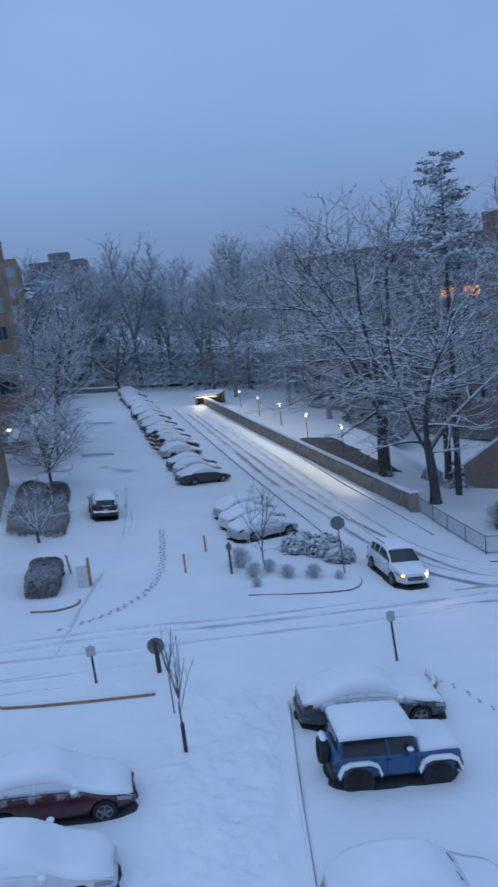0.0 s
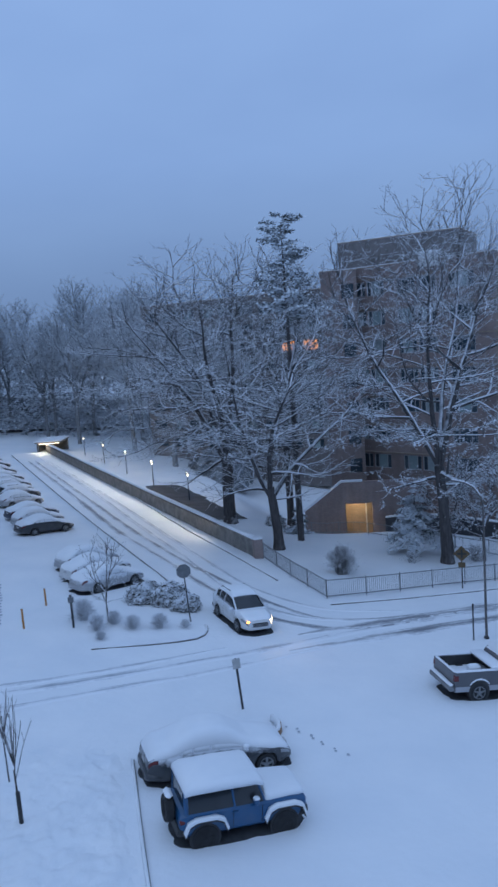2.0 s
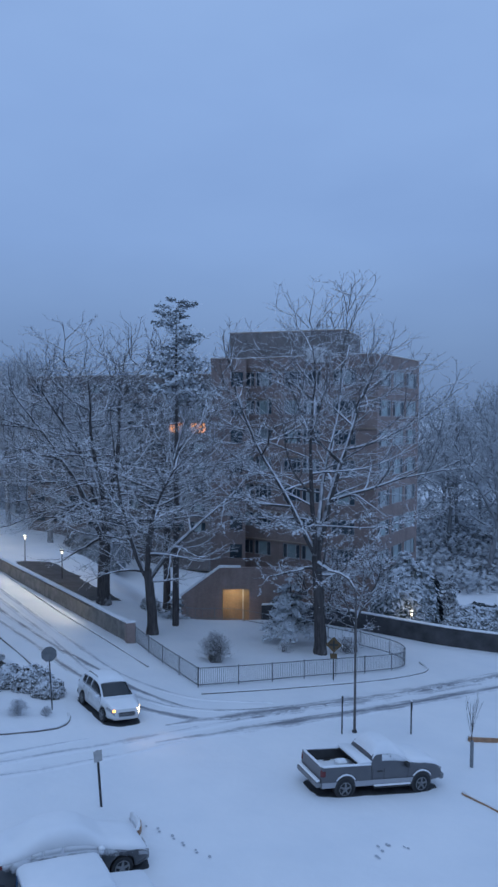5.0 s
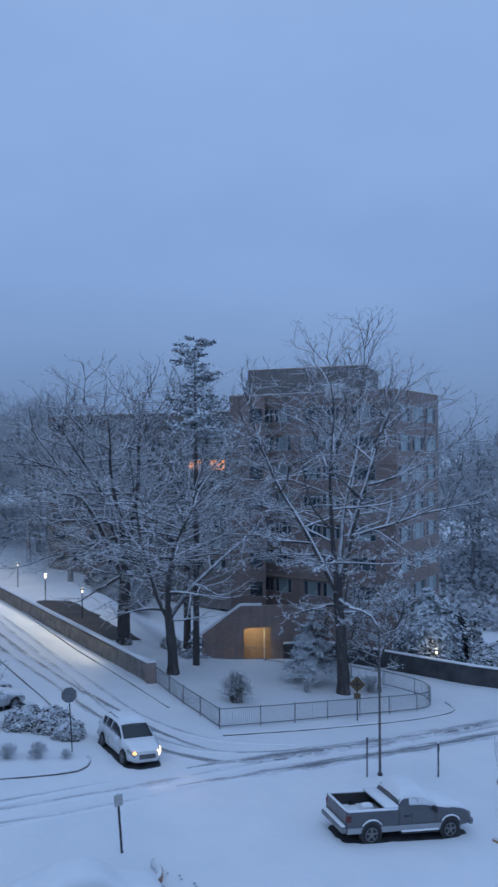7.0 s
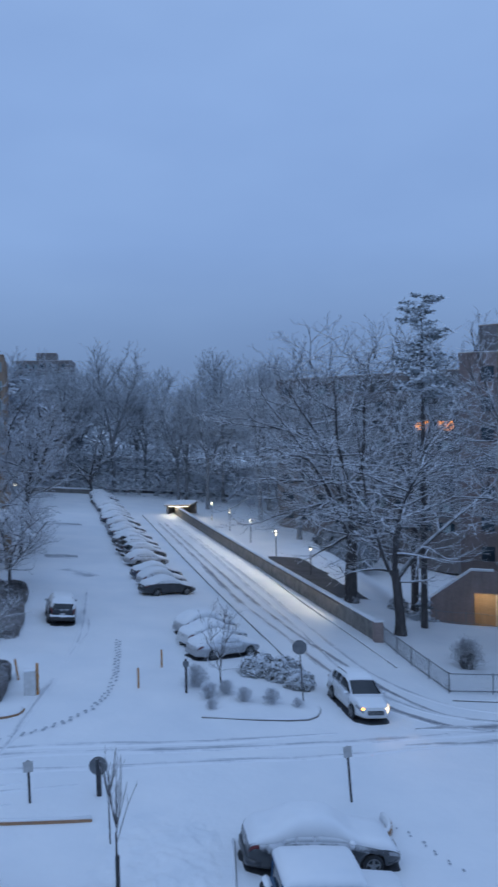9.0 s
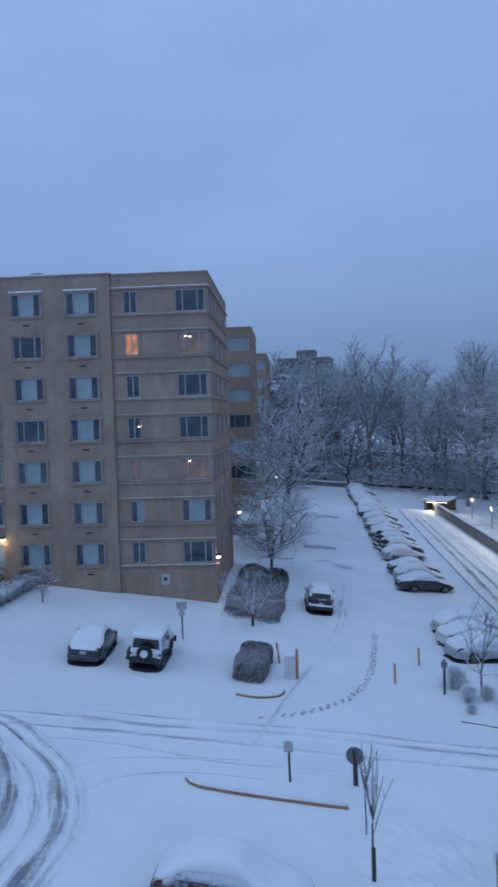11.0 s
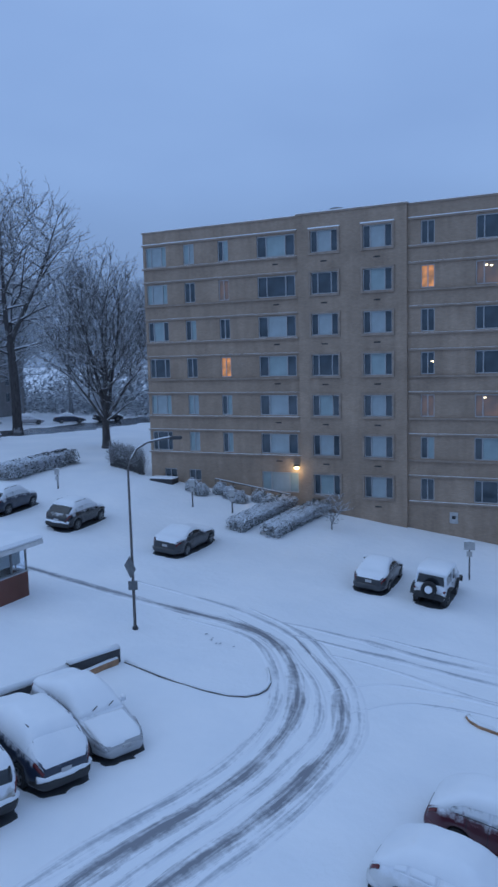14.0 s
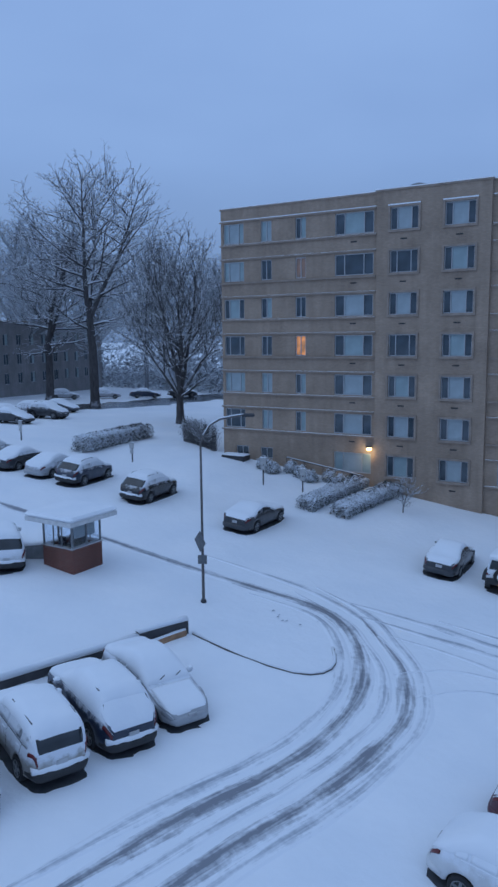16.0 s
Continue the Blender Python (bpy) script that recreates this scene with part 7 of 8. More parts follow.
long_wall("wall_road_edge", [(-20, 151.5), (-6, 157), (8, 160)], 0.4, 0.55, M_DARKSTONE, "low dark wall along the far road with snow on top", 0.2)
road_bank = long_wall("wall_far_road", [(-30, 186), (0, 184), (30, 178), (60, 168)], 1.2, 5.0, M_FARWALL, "far embankment with a snowy parapet behind the trees", 0.5)


# ---------------------------------------------------------------- evergreens
def conifer(name, x, y, height, width, label, seed, cards, size, material=M_NEEDLE, bare=0.06, trunk_r=0.18, top_heavy=False, trunk_mat=M_BARK):
    r = np.random.RandomState(seed)
    b = thing(name, pose(x, y, ground_z(x, y)), label, "tree")
    sticks = [(0, 0, -0.4, 0.05, 0, height * 0.5, trunk_r, trunk_r * 0.65), (0.05, 0, height * 0.5, 0, 0.06, height * 0.97, trunk_r * 0.65, 0.03)]
    cs, us, ss = [], [], []
    whorls = int(height * (1.5 if top_heavy else 2.4))
    for i in range(whorls):
        t = bare + (1 - bare) * (i + r.rand() * 0.7) / whorls
        z = height * t
        if top_heavy:
            reach = width * (1.0 - 0.62 * (t - bare) / (1 - bare)) * r.uniform(0.25, 1.2)
        else:
            reach = width * (1.02 - t) ** 0.8 * r.uniform(0.75, 1.15)
        for _ in range(5 if not top_heavy else 2):
            a = r.uniform(0, 2 * math.pi)
            end = np.array([math.cos(a) * reach, math.sin(a) * reach, z + reach * (0.12 if top_heavy else -0.22)])
            p0 = np.array([0, 0, z])
            sticks.append((*p0, *end, trunk_r * 0.22 * (1.1 - t) + 0.012, 0.01))
            n = max(4, int(cards * reach / width / whorls / 2.2))
            tt = r.uniform(0.25, 1.05, n)
            c = p0 + (end - p0) * tt[:, None] + r.normal(0, 1, (n, 3)) * np.array([0.16, 0.16, 0.07]) * reach * (1.1 - 0.3 * tt[:, None])
            c[:, 2] -= 0.1 * reach * tt ** 2 * (0 if top_heavy else 1)
            cs.append(c)
            us.append(np.tile((math.cos(a) * 0.35, math.sin(a) * 0.35, 1.0), (n, 1)))
            ss.append(r.uniform(0.6, 1.3, n) * size)
    o = new("trunk", stick_mesh("trunk", sticks, 6, trunk_mat))
    o.parent = b
    c = new("crown", card_mesh("crown", np.concatenate(cs), np.concatenate(us), np.concatenate(ss), material, seed))
    c.parent = b
    return b


conifer("pine_tree", 16.8, 56.0, 25.8, 3.1, "tall slender pine with snowy tufts high on a bare trunk", 2, 7500, 0.17, M_PINE, bare=0.68, trunk_r=0.28, top_heavy=True)
conifer("young_fir", 24.3, 50.6, 5.4, 2.6, "young fir with drooping snow-laden boughs", 3, 6500, 0.13, M_PINE, bare=0.24, trunk_r=0.1)
conifer("small_fir", 46.0, 59.5, 4.6, 2.2, "small snowy fir on a bank", 6, 2600, 0.16)
conifer("small_fir", 17.6, 59.0, 2.6, 1.3, "small snowy fir beside the garage entrance", 7, 1600, 0.12)
for i, (x, y, h, w) in enumerate(((-38, 150, 21.5, 8), (-32, 160, 20, 8), (-46, 172, 22.5, 9), (-35, 130, 16, 6), (-42, 186, 23, 9))):
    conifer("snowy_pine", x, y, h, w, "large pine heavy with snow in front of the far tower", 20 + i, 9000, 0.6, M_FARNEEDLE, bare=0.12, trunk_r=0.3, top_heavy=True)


# ---------------------------------------------------------------- shrubs and hedges
def clump(name, m, size, label, cards, leaf, material, category, seed, boxy=False, twigs=0, group="", corner=0.035):
    """A shrub or clipped hedge: twigs and many small leaves filling a rounded or boxed form."""
    r = np.random.RandomState(seed)
    b = thing(name, m, label, category, group)
    sx, sy, sz = size
    u = r.normal(0, 1, (cards, 3))
    u /= np.linalg.norm(u, axis=1, keepdims=True)
    if boxy:
        side = r.rand(cards)
        area = np.array([sx * sy * 2, sx * sz * 2, sy * sz * 2])
        cut = np.cumsum(area / area.sum())
        u = r.uniform(-1, 1, (cards, 3))
        u[side < cut[0], 2] = 1.0
        m1, m2 = (side >= cut[0]) & (side < cut[1]), side >= cut[1]
        u[m1, 1] = np.sign(u[m1, 1])
        u[m2, 0] = np.sign(u[m2, 0])
        edge = np.abs(u) ** 6
        u = u / (1 + corner * (edge.sum(1, keepdims=True) - 1).clip(0))
    u[:, 2] = np.abs(u[:, 2])
    rad = r.uniform(0.86 if boxy else 0.72, 1.03, (cards, 1)) * (1 + 0.12 * np.sin(u[:, :1] * 7 + seed) * np.cos(u[:, 1:2] * 6) * (0.4 if boxy else 1))
    c = u * rad * np.array([sx, sy, sz])
    ups = u * np.array([0.8, 0.8, 0.9]) + np.array([0, 0, 0.5])
    o = new("foliage", card_mesh("foliage", c, ups, r.uniform(0.6, 1.4, cards) * leaf, material, seed))
    o.parent = b
    k = max(6, twigs)
    st = []
    for i in range(k):
        a, e = r.uniform(0, 6.28), r.uniform(0.2, 0.95)
        st.append((r.uniform(-0.2, 0.2) * sx, r.uniform(-0.2, 0.2) * sy, -0.1, math.cos(a) * e * sx, math.sin(a) * e * sy, sz * r.uniform(0.6, 1.0), 0.02, 0.006))
    o = new("stems", stick_mesh("stems", st, 4, M_BARK))
    o.parent = b
    return b


def bare_bush(x, y, high, wide, label, seed, n=60, twig=M_TWIG):
    r = random.Random(seed)
    b = thing("bush", on_ground(x, y, tilt=False), label, "bush")
    st = []
    for i in range(n):
        a, e = r.uniform(0, 6.28), r.uniform(0.1, 1.0)
        p = Vector((0.25 * wide * r.uniform(-1, 1), 0.25 * wide * r.uniform(-1, 1), -0.05))
        k = r.uniform(0.8, 1.05)
        q = Vector((math.cos(a) * e * wide * k, math.sin(a) * e * wide * k, high * max(math.sqrt(1 - e * e), 0.18) * k))
        mid = p.lerp(q, 0.5) + Vector((0, 0, 0.1 * high))
        st += [(*p, *mid, 0.014, 0.01), (*mid, *q, 0.01, 0.004)]
        for _ in range(5):
            s = mid.lerp(q, r.random())
            t = s + Vector((r.gauss(0, 0.16), r.gauss(0, 0.16), r.uniform(0.02, 0.2))) * wide
            st.append((*s, *t, 0.007, 0.003))
    o = new("twig_mass", stick_mesh("twig_mass", st, 4, twig))
    o.parent = b
    return b


bare_bush(16.5, 45.9, 1.95, 1.4, "bare round bush on the snowy lawn", 1, 320, M_TWIG)
bare_bush(27.6, 47.6, 1.2, 1.5, "pale dry bush below the oak", 2, 70)
bare_bush(22.6, 47.9, 0.7, 1.0, "low dry bush below the oak", 3, 40)
for i, (x, y, s) in enumerate(((-0.7, 39.4, 0.8), (0.0, 37.6, 0.55), (1.8, 37.5, 0.5), (3.2, 37.4, 0.55), (0.9, 38.4, 0.5), (4.5, 37.2, 0.3), (0.1, 36.2, 0.3))):
    bare_bush(x, y, s * 1.4, s * 1.15, "small twiggy shrub coated with snow on the island", 130 + i, 170, M_FROSTTWIG)
for i, (x, y, a, c, h) in enumerate(((2.9, 42.2, 1.3, 1.0, 1.15), (4.3, 41.4, 1.2, 1.0, 1.25), (5.0, 40.2, 0.9, 0.8, 0.9))):
    clump("shrub", on_ground(x, y, 20, tilt=False), (a, c, h), "broad dark shrub with snow on its leaves", 2000, 0.1, M_HEDGE, "shrub", 50 + i, twigs=16, group="island shrubs")
clump("planter_hedge", on_ground(-10.95, 37.0, 98), (2.1, 0.85, 0.95), "clipped grey-brown hedge dusted with snow", 13000, 0.055, M_BED, "hedge", 60, True, corner=0.13)
clump("hedge_bed", on_ground(-14.8, 52.4, 101), (7.6, 1.9, 0.45), "long bed of dense brown groundcover beside the brick wing", 32000, 0.06, M_BED, "hedge", 61, True)
clump("hedge", on_ground(-52.2, 37.0, 107), (4.7, 0.9, 1.15), "clipped dark hedge topped with snow", 6500, 0.1, M_HEDGE, "hedge", 62, True)
for i, (x, y, tn, a) in enumerate(((-30.5, 39.5, 92, 3.3), (-28.2, 40.3, 91, 3.3))):
    clump("hedge", on_ground(x, y, tn), (a, 0.66, 0.72), "clipped hedge topped with snow by the brick building", 5000, 0.085, M_HEDGE, "hedge", 64 + i, True, group="entrance hedges")
for i in range(8):
    u = 4.5 + i * 1.05
    p = FAC_L + FAC_D * u + FAC_N * (1.5 + 0.6 * math.sin(i * 2.1))
    clump("shrub", on_ground(p.x, p.y, i * 50, tilt=False), (0.62, 0.6, 0.85), "round shrub capped with snow against the brick wall", 900, 0.08, M_HEDGE, "shrub", 70 + i, group="wall shrubs")
for i in range(7):
    bare_bush(-43.4 - i * 0.85, 40.4 + 0.25 * i, 2.2, 0.8, "tall twiggy hedge of bare stems", 80 + i, 110, M_TWIG)
clump("evergreen_shrub", pose(37.6, 54.7, ground_z(37.6, 54.7)), (3.5, 2.2, 6.3), "big rounded evergreen with clumps of snow", 6500, 0.36, M_NEEDLE, "shrub", 90, twigs=20)
clump("evergreen_shrub", pose(45.0, 54.5, ground_z(45, 54.5)), (5.0, 2.4, 2.2), "spreading evergreen shrubs heaped with snow behind the wall", 6000, 0.2, M_NEEDLE, "shrub", 91)
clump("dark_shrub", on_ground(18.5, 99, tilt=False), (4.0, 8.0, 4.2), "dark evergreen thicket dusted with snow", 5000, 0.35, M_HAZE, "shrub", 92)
clump("dark_shrub", on_ground(16.4, 62.4, tilt=False), (1.0, 0.8, 1.2), "small dark shrub beside the garage wall", 900, 0.12, M_HEDGE, "shrub", 94)


# ---------------------------------------------------------------- signs, posts and lamps
def plate(w, h, t=0.012):
    return Geo().box(-w / 2, -t, -h / 2, w / 2, t, h / 2)


def polygon_plate(n, r, turn=0.0, t=0.012):
    return Geo().loft([[(r * math.cos(a + turn), y, r * math.sin(a + turn)) for a in (i * 2 * math.pi / n for i in range(n))] for y in (-t, t)])


def sign(x, y, high, geo, label, face=M_SIGN, post_r=0.03, turn=0, lean=0, z=None, snow=0.0, post_mat=M_METAL):
    b = thing("road_sign", pose(x, y, ground_z(x, y), 0, lean, turn), label, "sign")
    part("post", Geo().box(-post_r, -post_r * 0.8, -0.3, post_r, post_r * 0.8, high), post_mat, b)
    p = part("sign_plate", geo, face, b)
    p.location = (0, -0.045, (high - 0.3) if z is None else z)
    if snow:
        part("snow", Geo().box(-snow / 2, -0.06, high + 0.0, snow / 2, 0.05, high + 0.06, bevel=0.02), M_CAP, b)
    return b


sign(4.9, 38.0, 3.2, polygon_plate(8, 0.40, math.pi / 8), "back of an octagonal stop sign on a leaning post", M_SIGN, 0.032, -5, -3, 2.85)
sign(5.3, 27.3, 2.15, plate(0.32, 0.42), "back of a small parking sign on a dark post", M_SIGNW, 0.04, 5, -4, 1.95)
sign(-6.4, 26.0, 1.5, plate(0.34, 0.38), "back of a small parking sign on a dark post", M_SIGNW, 0.04, 5, -1, 1.3)
sign(-4.1, 26.8, 1.35, polygon_plate(24, 0.34), "back of a round sign on a thick post", M_SIGN, 0.085, 0, 0, 1.1)
sign(-1.2, 38.2, 1.75, plate(0.3, 0.3), "dark post with a small plate on the island", M_SIGN, 0.06, 0, 0, 1.5)
ds = sign(23.0, 41.4, 2.7, polygon_plate(4, 0.52, 0), "yellow crossroad warning sign with a black cross", M_YELLOW, 0.04, -28, 0, 2.25)
mark = part("cross_mark", Geo().box(-0.28, -0.07, 2.19, 0.28, -0.06, 2.31).box(-0.06, -0.075, 1.97, 0.06, -0.062, 2.53), M_BLACK, ds, "black cross")
part("small_plate", Geo().box(-0.22, -0.06, 1.35, 0.22, -0.035, 1.68), M_YELLOW, ds)
for x, y, h in ((18.7, 32.7, 1.95), (22.5, 32.1, 1.7)):
    b = sign(x, y, h, plate(0.3, 0.3), "dark post with a small sign edge-on beside the pickup truck", M_SIGN, 0.045, 60, 0, h - 0.2, 0.2)
for x, y, h, w in ((-35.3, 37.6, 1.9, 0.45), (-32.5, 38.6, 1.6, 0.4), (-45.6, 33.9, 1.5, 0.4), (-56.8, 30.8, 1.6, 0.4), (-15.9, 39.6, 2.2, 0.6)):
    b = sign(x, y, h, plate(w, 0.45), "pale parking notice on a short post in snow", M_SIGNW, 0.04, 20, 0, h - 0.25, w)
    part("lower_plate", Geo().box(-0.15, -0.07, h - 0.85, 0.15, -0.045, h - 0.55), M_SIGNW, b)


M_POLE = plain("weathered lamp pole", (0.12, 0.11, 0.108), 0.6, 0.3, 0.25)


def street_lamp(x, y, high, toward, reach, label, with_sign=False):
    b = thing("street_lamp", pose(x, y, ground_z(x, y), 0, 0, toward), label, "street lamp")
    part("base", Geo().loft([[(r * math.cos(a), r * math.sin(a), z) for a in (i * math.pi / 4 for i in range(8))] for r, z in ((0.14, -0.2), (0.13, 0.03), (0.09, 0.1))]), M_METAL, b)
    part("pole", Geo().tube((0, 0, -0.2), (0, 0, high - 0.4), 0.07, 0.045, 10), M_POLE, b)
    pts = [(0, 0, high - 0.45), (0.12, 0, high - 0.1), (0.4, 0, high + 0.35), (0.85, 0, high + 0.62), (1.5, 0, high + 0.75), (reach, 0, high + 0.8)]
    part("arm", Geo().path(pts, 0.04, 8), M_POLE, b)
    part("arm_snow", Geo().path([(p[0], 0, p[2] + 0.05) for p in pts[1:]], 0.032, 6), M_CAP, b)
    part("lamp_head", Geo().box(reach - 0.1, -0.11, high + 0.72, reach + 0.45, 0.11, high + 0.87, bevel=0.05), M_METAL, b)
    if with_sign:
        g = Geo().loft([[(0.48 * math.cos(a), y2, 2.75 + 0.48 * math.sin(a)) for a in (i * math.pi / 2 for i in range(4))] for y2 in (-0.13, -0.11)], pose(0, 0, 0, 0, 0, -52))
        part("diamond_plate", g, M_SIGN, b, "back of a diamond sign")
        part("lower_plate", Geo().box(-0.2, -0.13, 1.75, 0.2, -0.11, 2.15), M_SIGN, b)
    return b


street_lamp(-23.5, 21.1, 7.5, 40, 1.9, "tall dark street lamp with curved arm and a diamond sign", True)
street_lamp(19.5, 32.8, 7.6, 150, 1.6, "tall street lamp with a short curved arm edged with snow")

for x, y, h, lean in ((-3.7, 38.5, 1.05, 0), (-2.7, 42.2, 1.0, 0), (-9.9, 38.6, 1.1, -7)):
    b = thing("bollard", pose(x, y, ground_z(x, y), 0, lean, 0), "yellow bollard with a cap of snow", "bollard", "yellow bollards")
    part("pipe", Geo().tube((0, 0, -0.3), (0, 0, h), 0.055, n=10), M_POSTY, b)
    part("snow", Geo().loft([[(r * math.cos(a), r * math.sin(a), z) for a in (i * math.pi / 4 for i in range(8))] for r, z in ((0.058, h), (0.06, h + 0.04), (0.03, h + 0.08))]), M_CAP, b)
gate = thing("gate_machine", on_ground(-8.8, 36.6, 10, tilt=False), "white car park gate cabinet with a yellow post beside it", "gate machine")
part("cabinet", Geo().box(-0.3, -0.2, -0.1, 0.25, 0.2, 1.15, bevel=0.03), M_WHITE, gate)
part("arm_post", Geo().box(0.27, -0.1, -0.1, 0.4, 0.05, 1.5, bevel=0.01), M_POSTY, gate)
part("snow", Geo().box(-0.32, -0.22, 1.15, 0.27, 0.22, 1.27, bevel=0.05), M_CAP, gate)


def build_booth():
    b = thing("guard_booth", on_ground(-30.4, 18.88, 12, tilt=False), "small brick guard booth with glass sides and a snowy flat roof", "booth")
    w, d, z = 0.98, 0.98, 1.05
    for x0, y0, x1, y1 in ((-w, -d, w, -d + 0.2), (-w, d - 0.2, w, d), (-w, -d + 0.2, -w + 0.2, d - 0.2), (w - 0.2, -d + 0.2, w, d - 0.2)):
        part("brick_wall", Geo().box(x0, y0, -0.4, x1, y1, z), M_RED, b)
    part("sill", Geo().box(-w - 0.04, -d - 0.04, z, w + 0.04, -d + 0.22, z + 0.06).box(-w - 0.04, d - 0.22, z, w + 0.04, d + 0.04, z + 0.06).box(-w - 0.04, -d + 0.22, z, -w + 0.22, d - 0.22, z + 0.06).box(w - 0.22, -d + 0.22, z, w + 0.04, d - 0.22, z + 0.06), M_FRAME, b)
    for x in (-w, w - 0.1):
        for y in (-d, -0.05, d - 0.1):
            part("mullion", Geo().box(x + 0.01, y + 0.01, z + 0.06, x + 0.085, y + 0.085, 2.3), M_GALV, b)
    for y in (-d, d - 0.1):
        for x in (-0.3, 0.25):
            part("mullion", Geo().box(x, y + 0.02, z + 0.06, x + 0.05, y + 0.07, 2.3), M_GALV, b)
    pane = Mat("clear booth glass", (0.9, 0.95, 1.0), 0.03)
    pane.set("Transmission Weight", 1.0).set("IOR", 1.4)
    for g in (Geo().box(-w + 0.1, -d + 0.04, z + 0.06, w - 0.1, -d + 0.05, 2.3), Geo().box(-w + 0.1, d - 0.05, z + 0.06, w - 0.1, d - 0.04, 2.3), Geo().box(w - 0.05, -d + 0.1, z + 0.06, w - 0.04, d - 0.1, 2.3), Geo().box(-w + 0.04, -d + 0.1, z + 0.06, -w + 0.05, d - 0.1, 2.3)):
        part("pane", g, pane.m, b).visible_shadow = False
    part("desk", Geo().box(-w + 0.22, -0.3, 0.8, w - 0.22, d - 0.25, 0.86).box(-0.5, 0.3, 0.86, 0.3, 0.6, 1.3), M_BLACK, b, "dark desk with a cabinet on it")
    part("notice", Geo().box(w - 0.13, -d + 0.25, 1.5, w - 0.115, d - 0.35, 2.22), M_BLIND2, b, "pale notice with illegible marks behind the glass")
    part("chair_back", Geo().box(-0.45, -0.5, 0.5, 0.05, -0.4, 1.45, bevel=0.04), M_BLACK, b, "dark chair back")
    part("ceiling_lamp", Geo().box(-0.5, -0.3, 2.2, -0.3, -0.1, 2.29), M_BULBW, b, "small lit ceiling lamp")
    part("roof", Geo().box(-w - 0.55, -d - 0.55, 2.3, w + 0.55, d + 0.55, 2.5), M_WHITE, b)
    part("snow", Geo().box(-w - 0.6, -d - 0.6, 2.5, w + 0.6, d + 0.6, 2.74, bevel=0.12), M_CAP, b)


build_booth()
barrier = thing("barrier", on_ground(-32.0, 17.9, 60, tilt=False), "low grey barrier under snow behind the guard booth", "barrier")
part("board", Geo().box(-0.7, -0.12, -0.1, 0.7, 0.12, 0.65, bevel=0.03), M_GALV, barrier)
part("snow", Geo().box(-0.74, -0.2, 0.65, 0.74, 0.2, 0.8, bevel=0.07), M_CAP, barrier)

# steps and handrail by the brick building
rail = thing("handrail", Matrix(), "dark metal handrail with a line of snow by the entrance", "handrail")
p0, p1 = FAC_L + FAC_D * 6.2 + FAC_N * 1.0, FAC_L + FAC_D * 12.3 + FAC_N * 1.2
za, zb = ground_z(p0.x, p0.y) + 1.0, ground_z(p1.x, p1.y) + 0.95
part("top_rail", Geo().tube((p0.x, p0.y, za), (p1.x, p1.y, zb), 0.03), M_METAL, rail)
part("snow", Geo().tube((p0.x, p0.y, za + 0.045), (p1.x, p1.y, zb + 0.045), 0.025, n=5), M_CAP, rail)
for t in (0, 0.25, 0.5, 0.75, 1.0):
    p = p0.lerp(p1, t)
    part("post", Geo().tube((p.x, p.y, ground_z(p.x, p.y) - 0.2), (p.x, p.y, za + (zb - za) * t), 0.022, n=6), M_METAL, rail)
well = thing("cellar_hatch", pose((FAC_L + FAC_D * 1.6 + FAC_N * 0.8).x, (FAC_L + FAC_D * 1.6 + FAC_N * 0.8).y, 5.0, 0, 0, side_turn), "low cellar hatch cover with snow against the wall", "hatch")
part("frame", Geo().box(-1.0, -0.5, -0.5, 1.0, 0.45, 0.1), M_METAL, well)
part("snow", Geo().box(-1.05, -0.55, 0.1, 1.05, 0.45, 0.2, bevel=0.05), M_CAP, well)

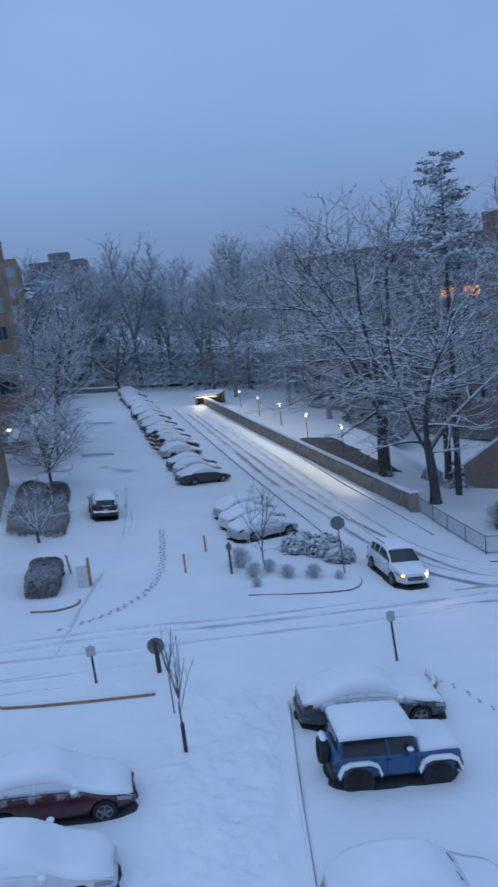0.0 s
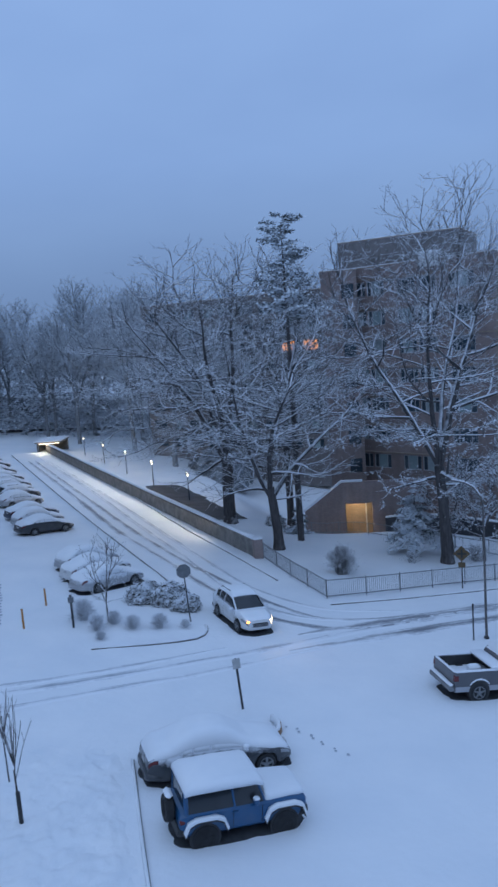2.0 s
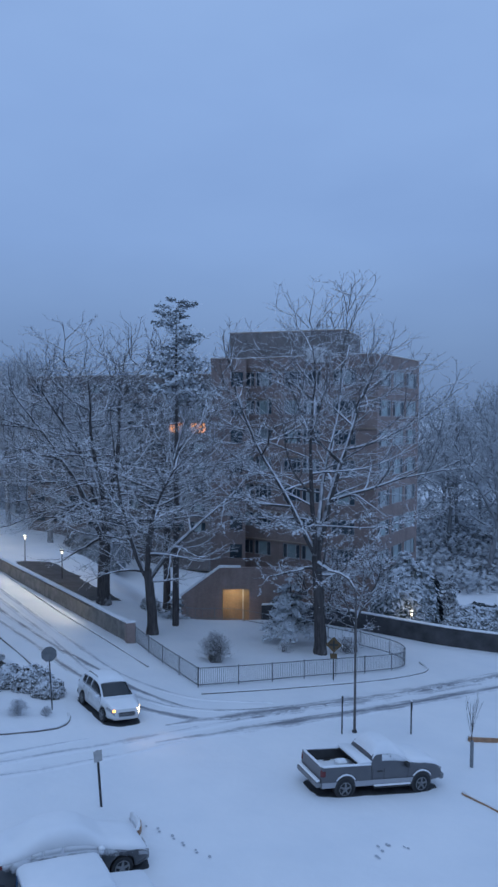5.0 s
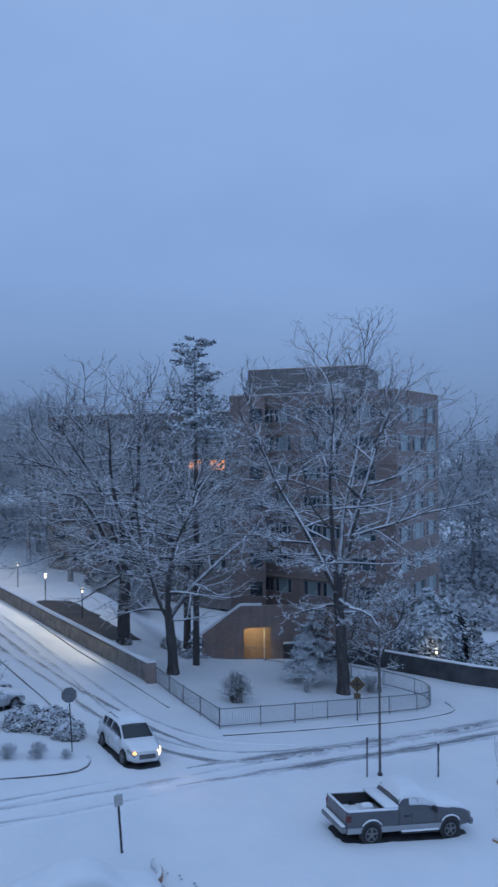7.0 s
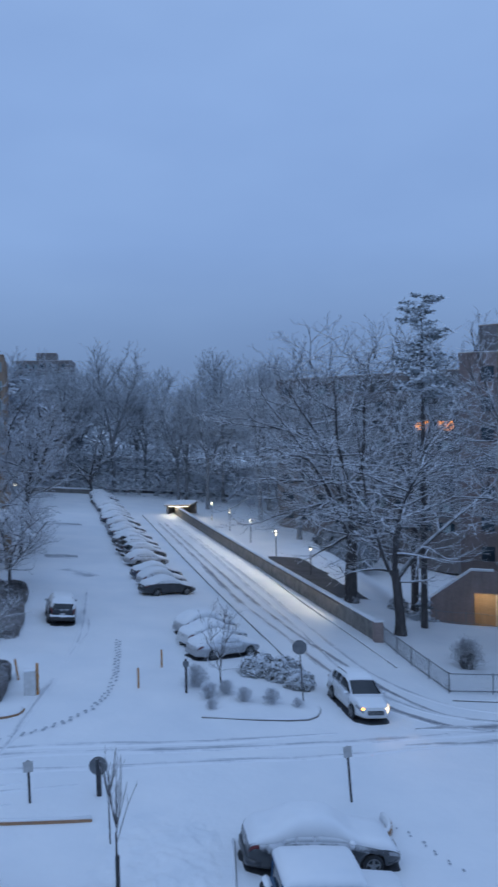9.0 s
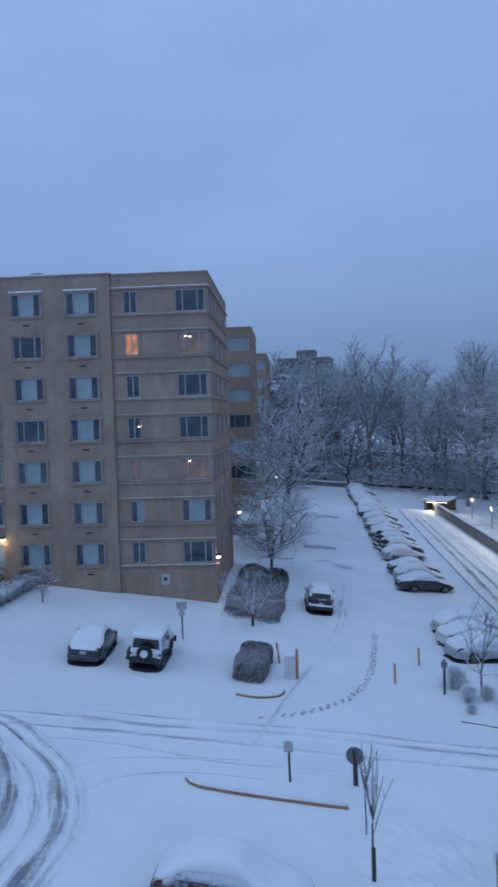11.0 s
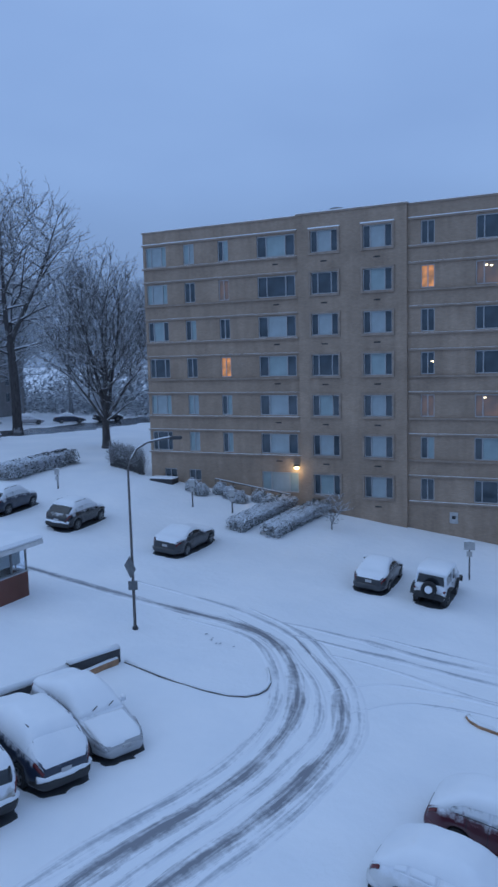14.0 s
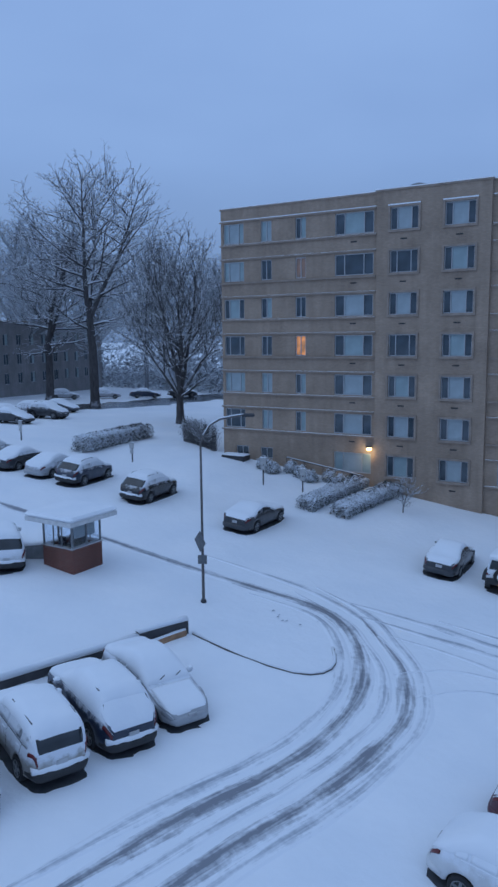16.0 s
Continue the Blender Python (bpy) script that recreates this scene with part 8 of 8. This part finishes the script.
# far street: brick houses and a lit lamp between the trees
block("brick_house", (-132, 78), -62, 40, 12, 0, 17, {0: grid_windows(40, [15, 12, 9], 1.0, 3.6, 1.3, 1.7, ["dark", "dark", "blind"], 31), 1: grid_windows(12, [15, 12, 9], 1.0, 3.6, 1.3, 1.7, ["dark", "blind"], 34), 2: grid_windows(40, [15, 12, 9], 1.0, 3.6, 1.3, 1.7, ["dark", "blind"], 35), 3: grid_windows(12, [15, 12, 9], 1.0, 3.6, 1.3, 1.7, ["dark", "blind"], 32)}, M_HOUSE, "dark brick house behind bare trees across the street")
block("brick_house", (-100, 120), 16, 44, 12, 0, 19, {0: grid_windows(44, [17, 14, 11, 8], 1.0, 3.4, 1.4, 1.7, ["dark", "blind", "dark"], 33)}, M_HOUSE, "long dark brick building behind bare trees")
for x, y, z in ((-92, 62.5, 8.6), (-84.5, 72.0, 10.2), (-84.5, 72.0, 8.9)):
    l = thing("street_light", pose(x, y, z), "small glowing street light between the trees", "street lamp")
    part("bulb", Geo().box(-0.16, -0.16, -0.12, 0.16, 0.16, 0.12, bevel=0.05), M_BULB, l)
    part("post", Geo().tube((0, 0, -6), (0, 0, -0.121), 0.05, n=6), M_METAL, l)


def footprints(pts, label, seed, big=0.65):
    """Prints beside a line, as flat darker ovals set just above the snow."""
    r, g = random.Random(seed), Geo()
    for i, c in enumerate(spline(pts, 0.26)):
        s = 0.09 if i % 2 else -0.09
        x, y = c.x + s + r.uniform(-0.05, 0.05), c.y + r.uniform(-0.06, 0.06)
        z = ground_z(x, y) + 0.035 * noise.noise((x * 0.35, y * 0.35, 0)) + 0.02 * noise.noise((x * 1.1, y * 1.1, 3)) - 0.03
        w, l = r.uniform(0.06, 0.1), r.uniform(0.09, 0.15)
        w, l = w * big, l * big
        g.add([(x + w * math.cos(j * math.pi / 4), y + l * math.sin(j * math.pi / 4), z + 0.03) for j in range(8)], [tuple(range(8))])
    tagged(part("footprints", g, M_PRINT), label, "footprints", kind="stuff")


footprints([(-5.7, 47.0), (-5.1, 39.7), (-5.5, 35.7), (-7.0, 32.8), (-9, 31)], "line of footprints across the snowy car park", 1, 1.0)
footprints([(6.6, 25.4), (7.2, 24.6), (8.0, 23.0)], "a few footprints in snow by the kerb", 2)
footprints([(15.5, 22.0), (14.6, 22.4), (13.8, 21.6)], "a few footprints in open snow", 3)
footprints([(-21.0, 23.0), (-20.2, 22.6), (-19.5, 22.9)], "a few footprints by the street lamp", 5)
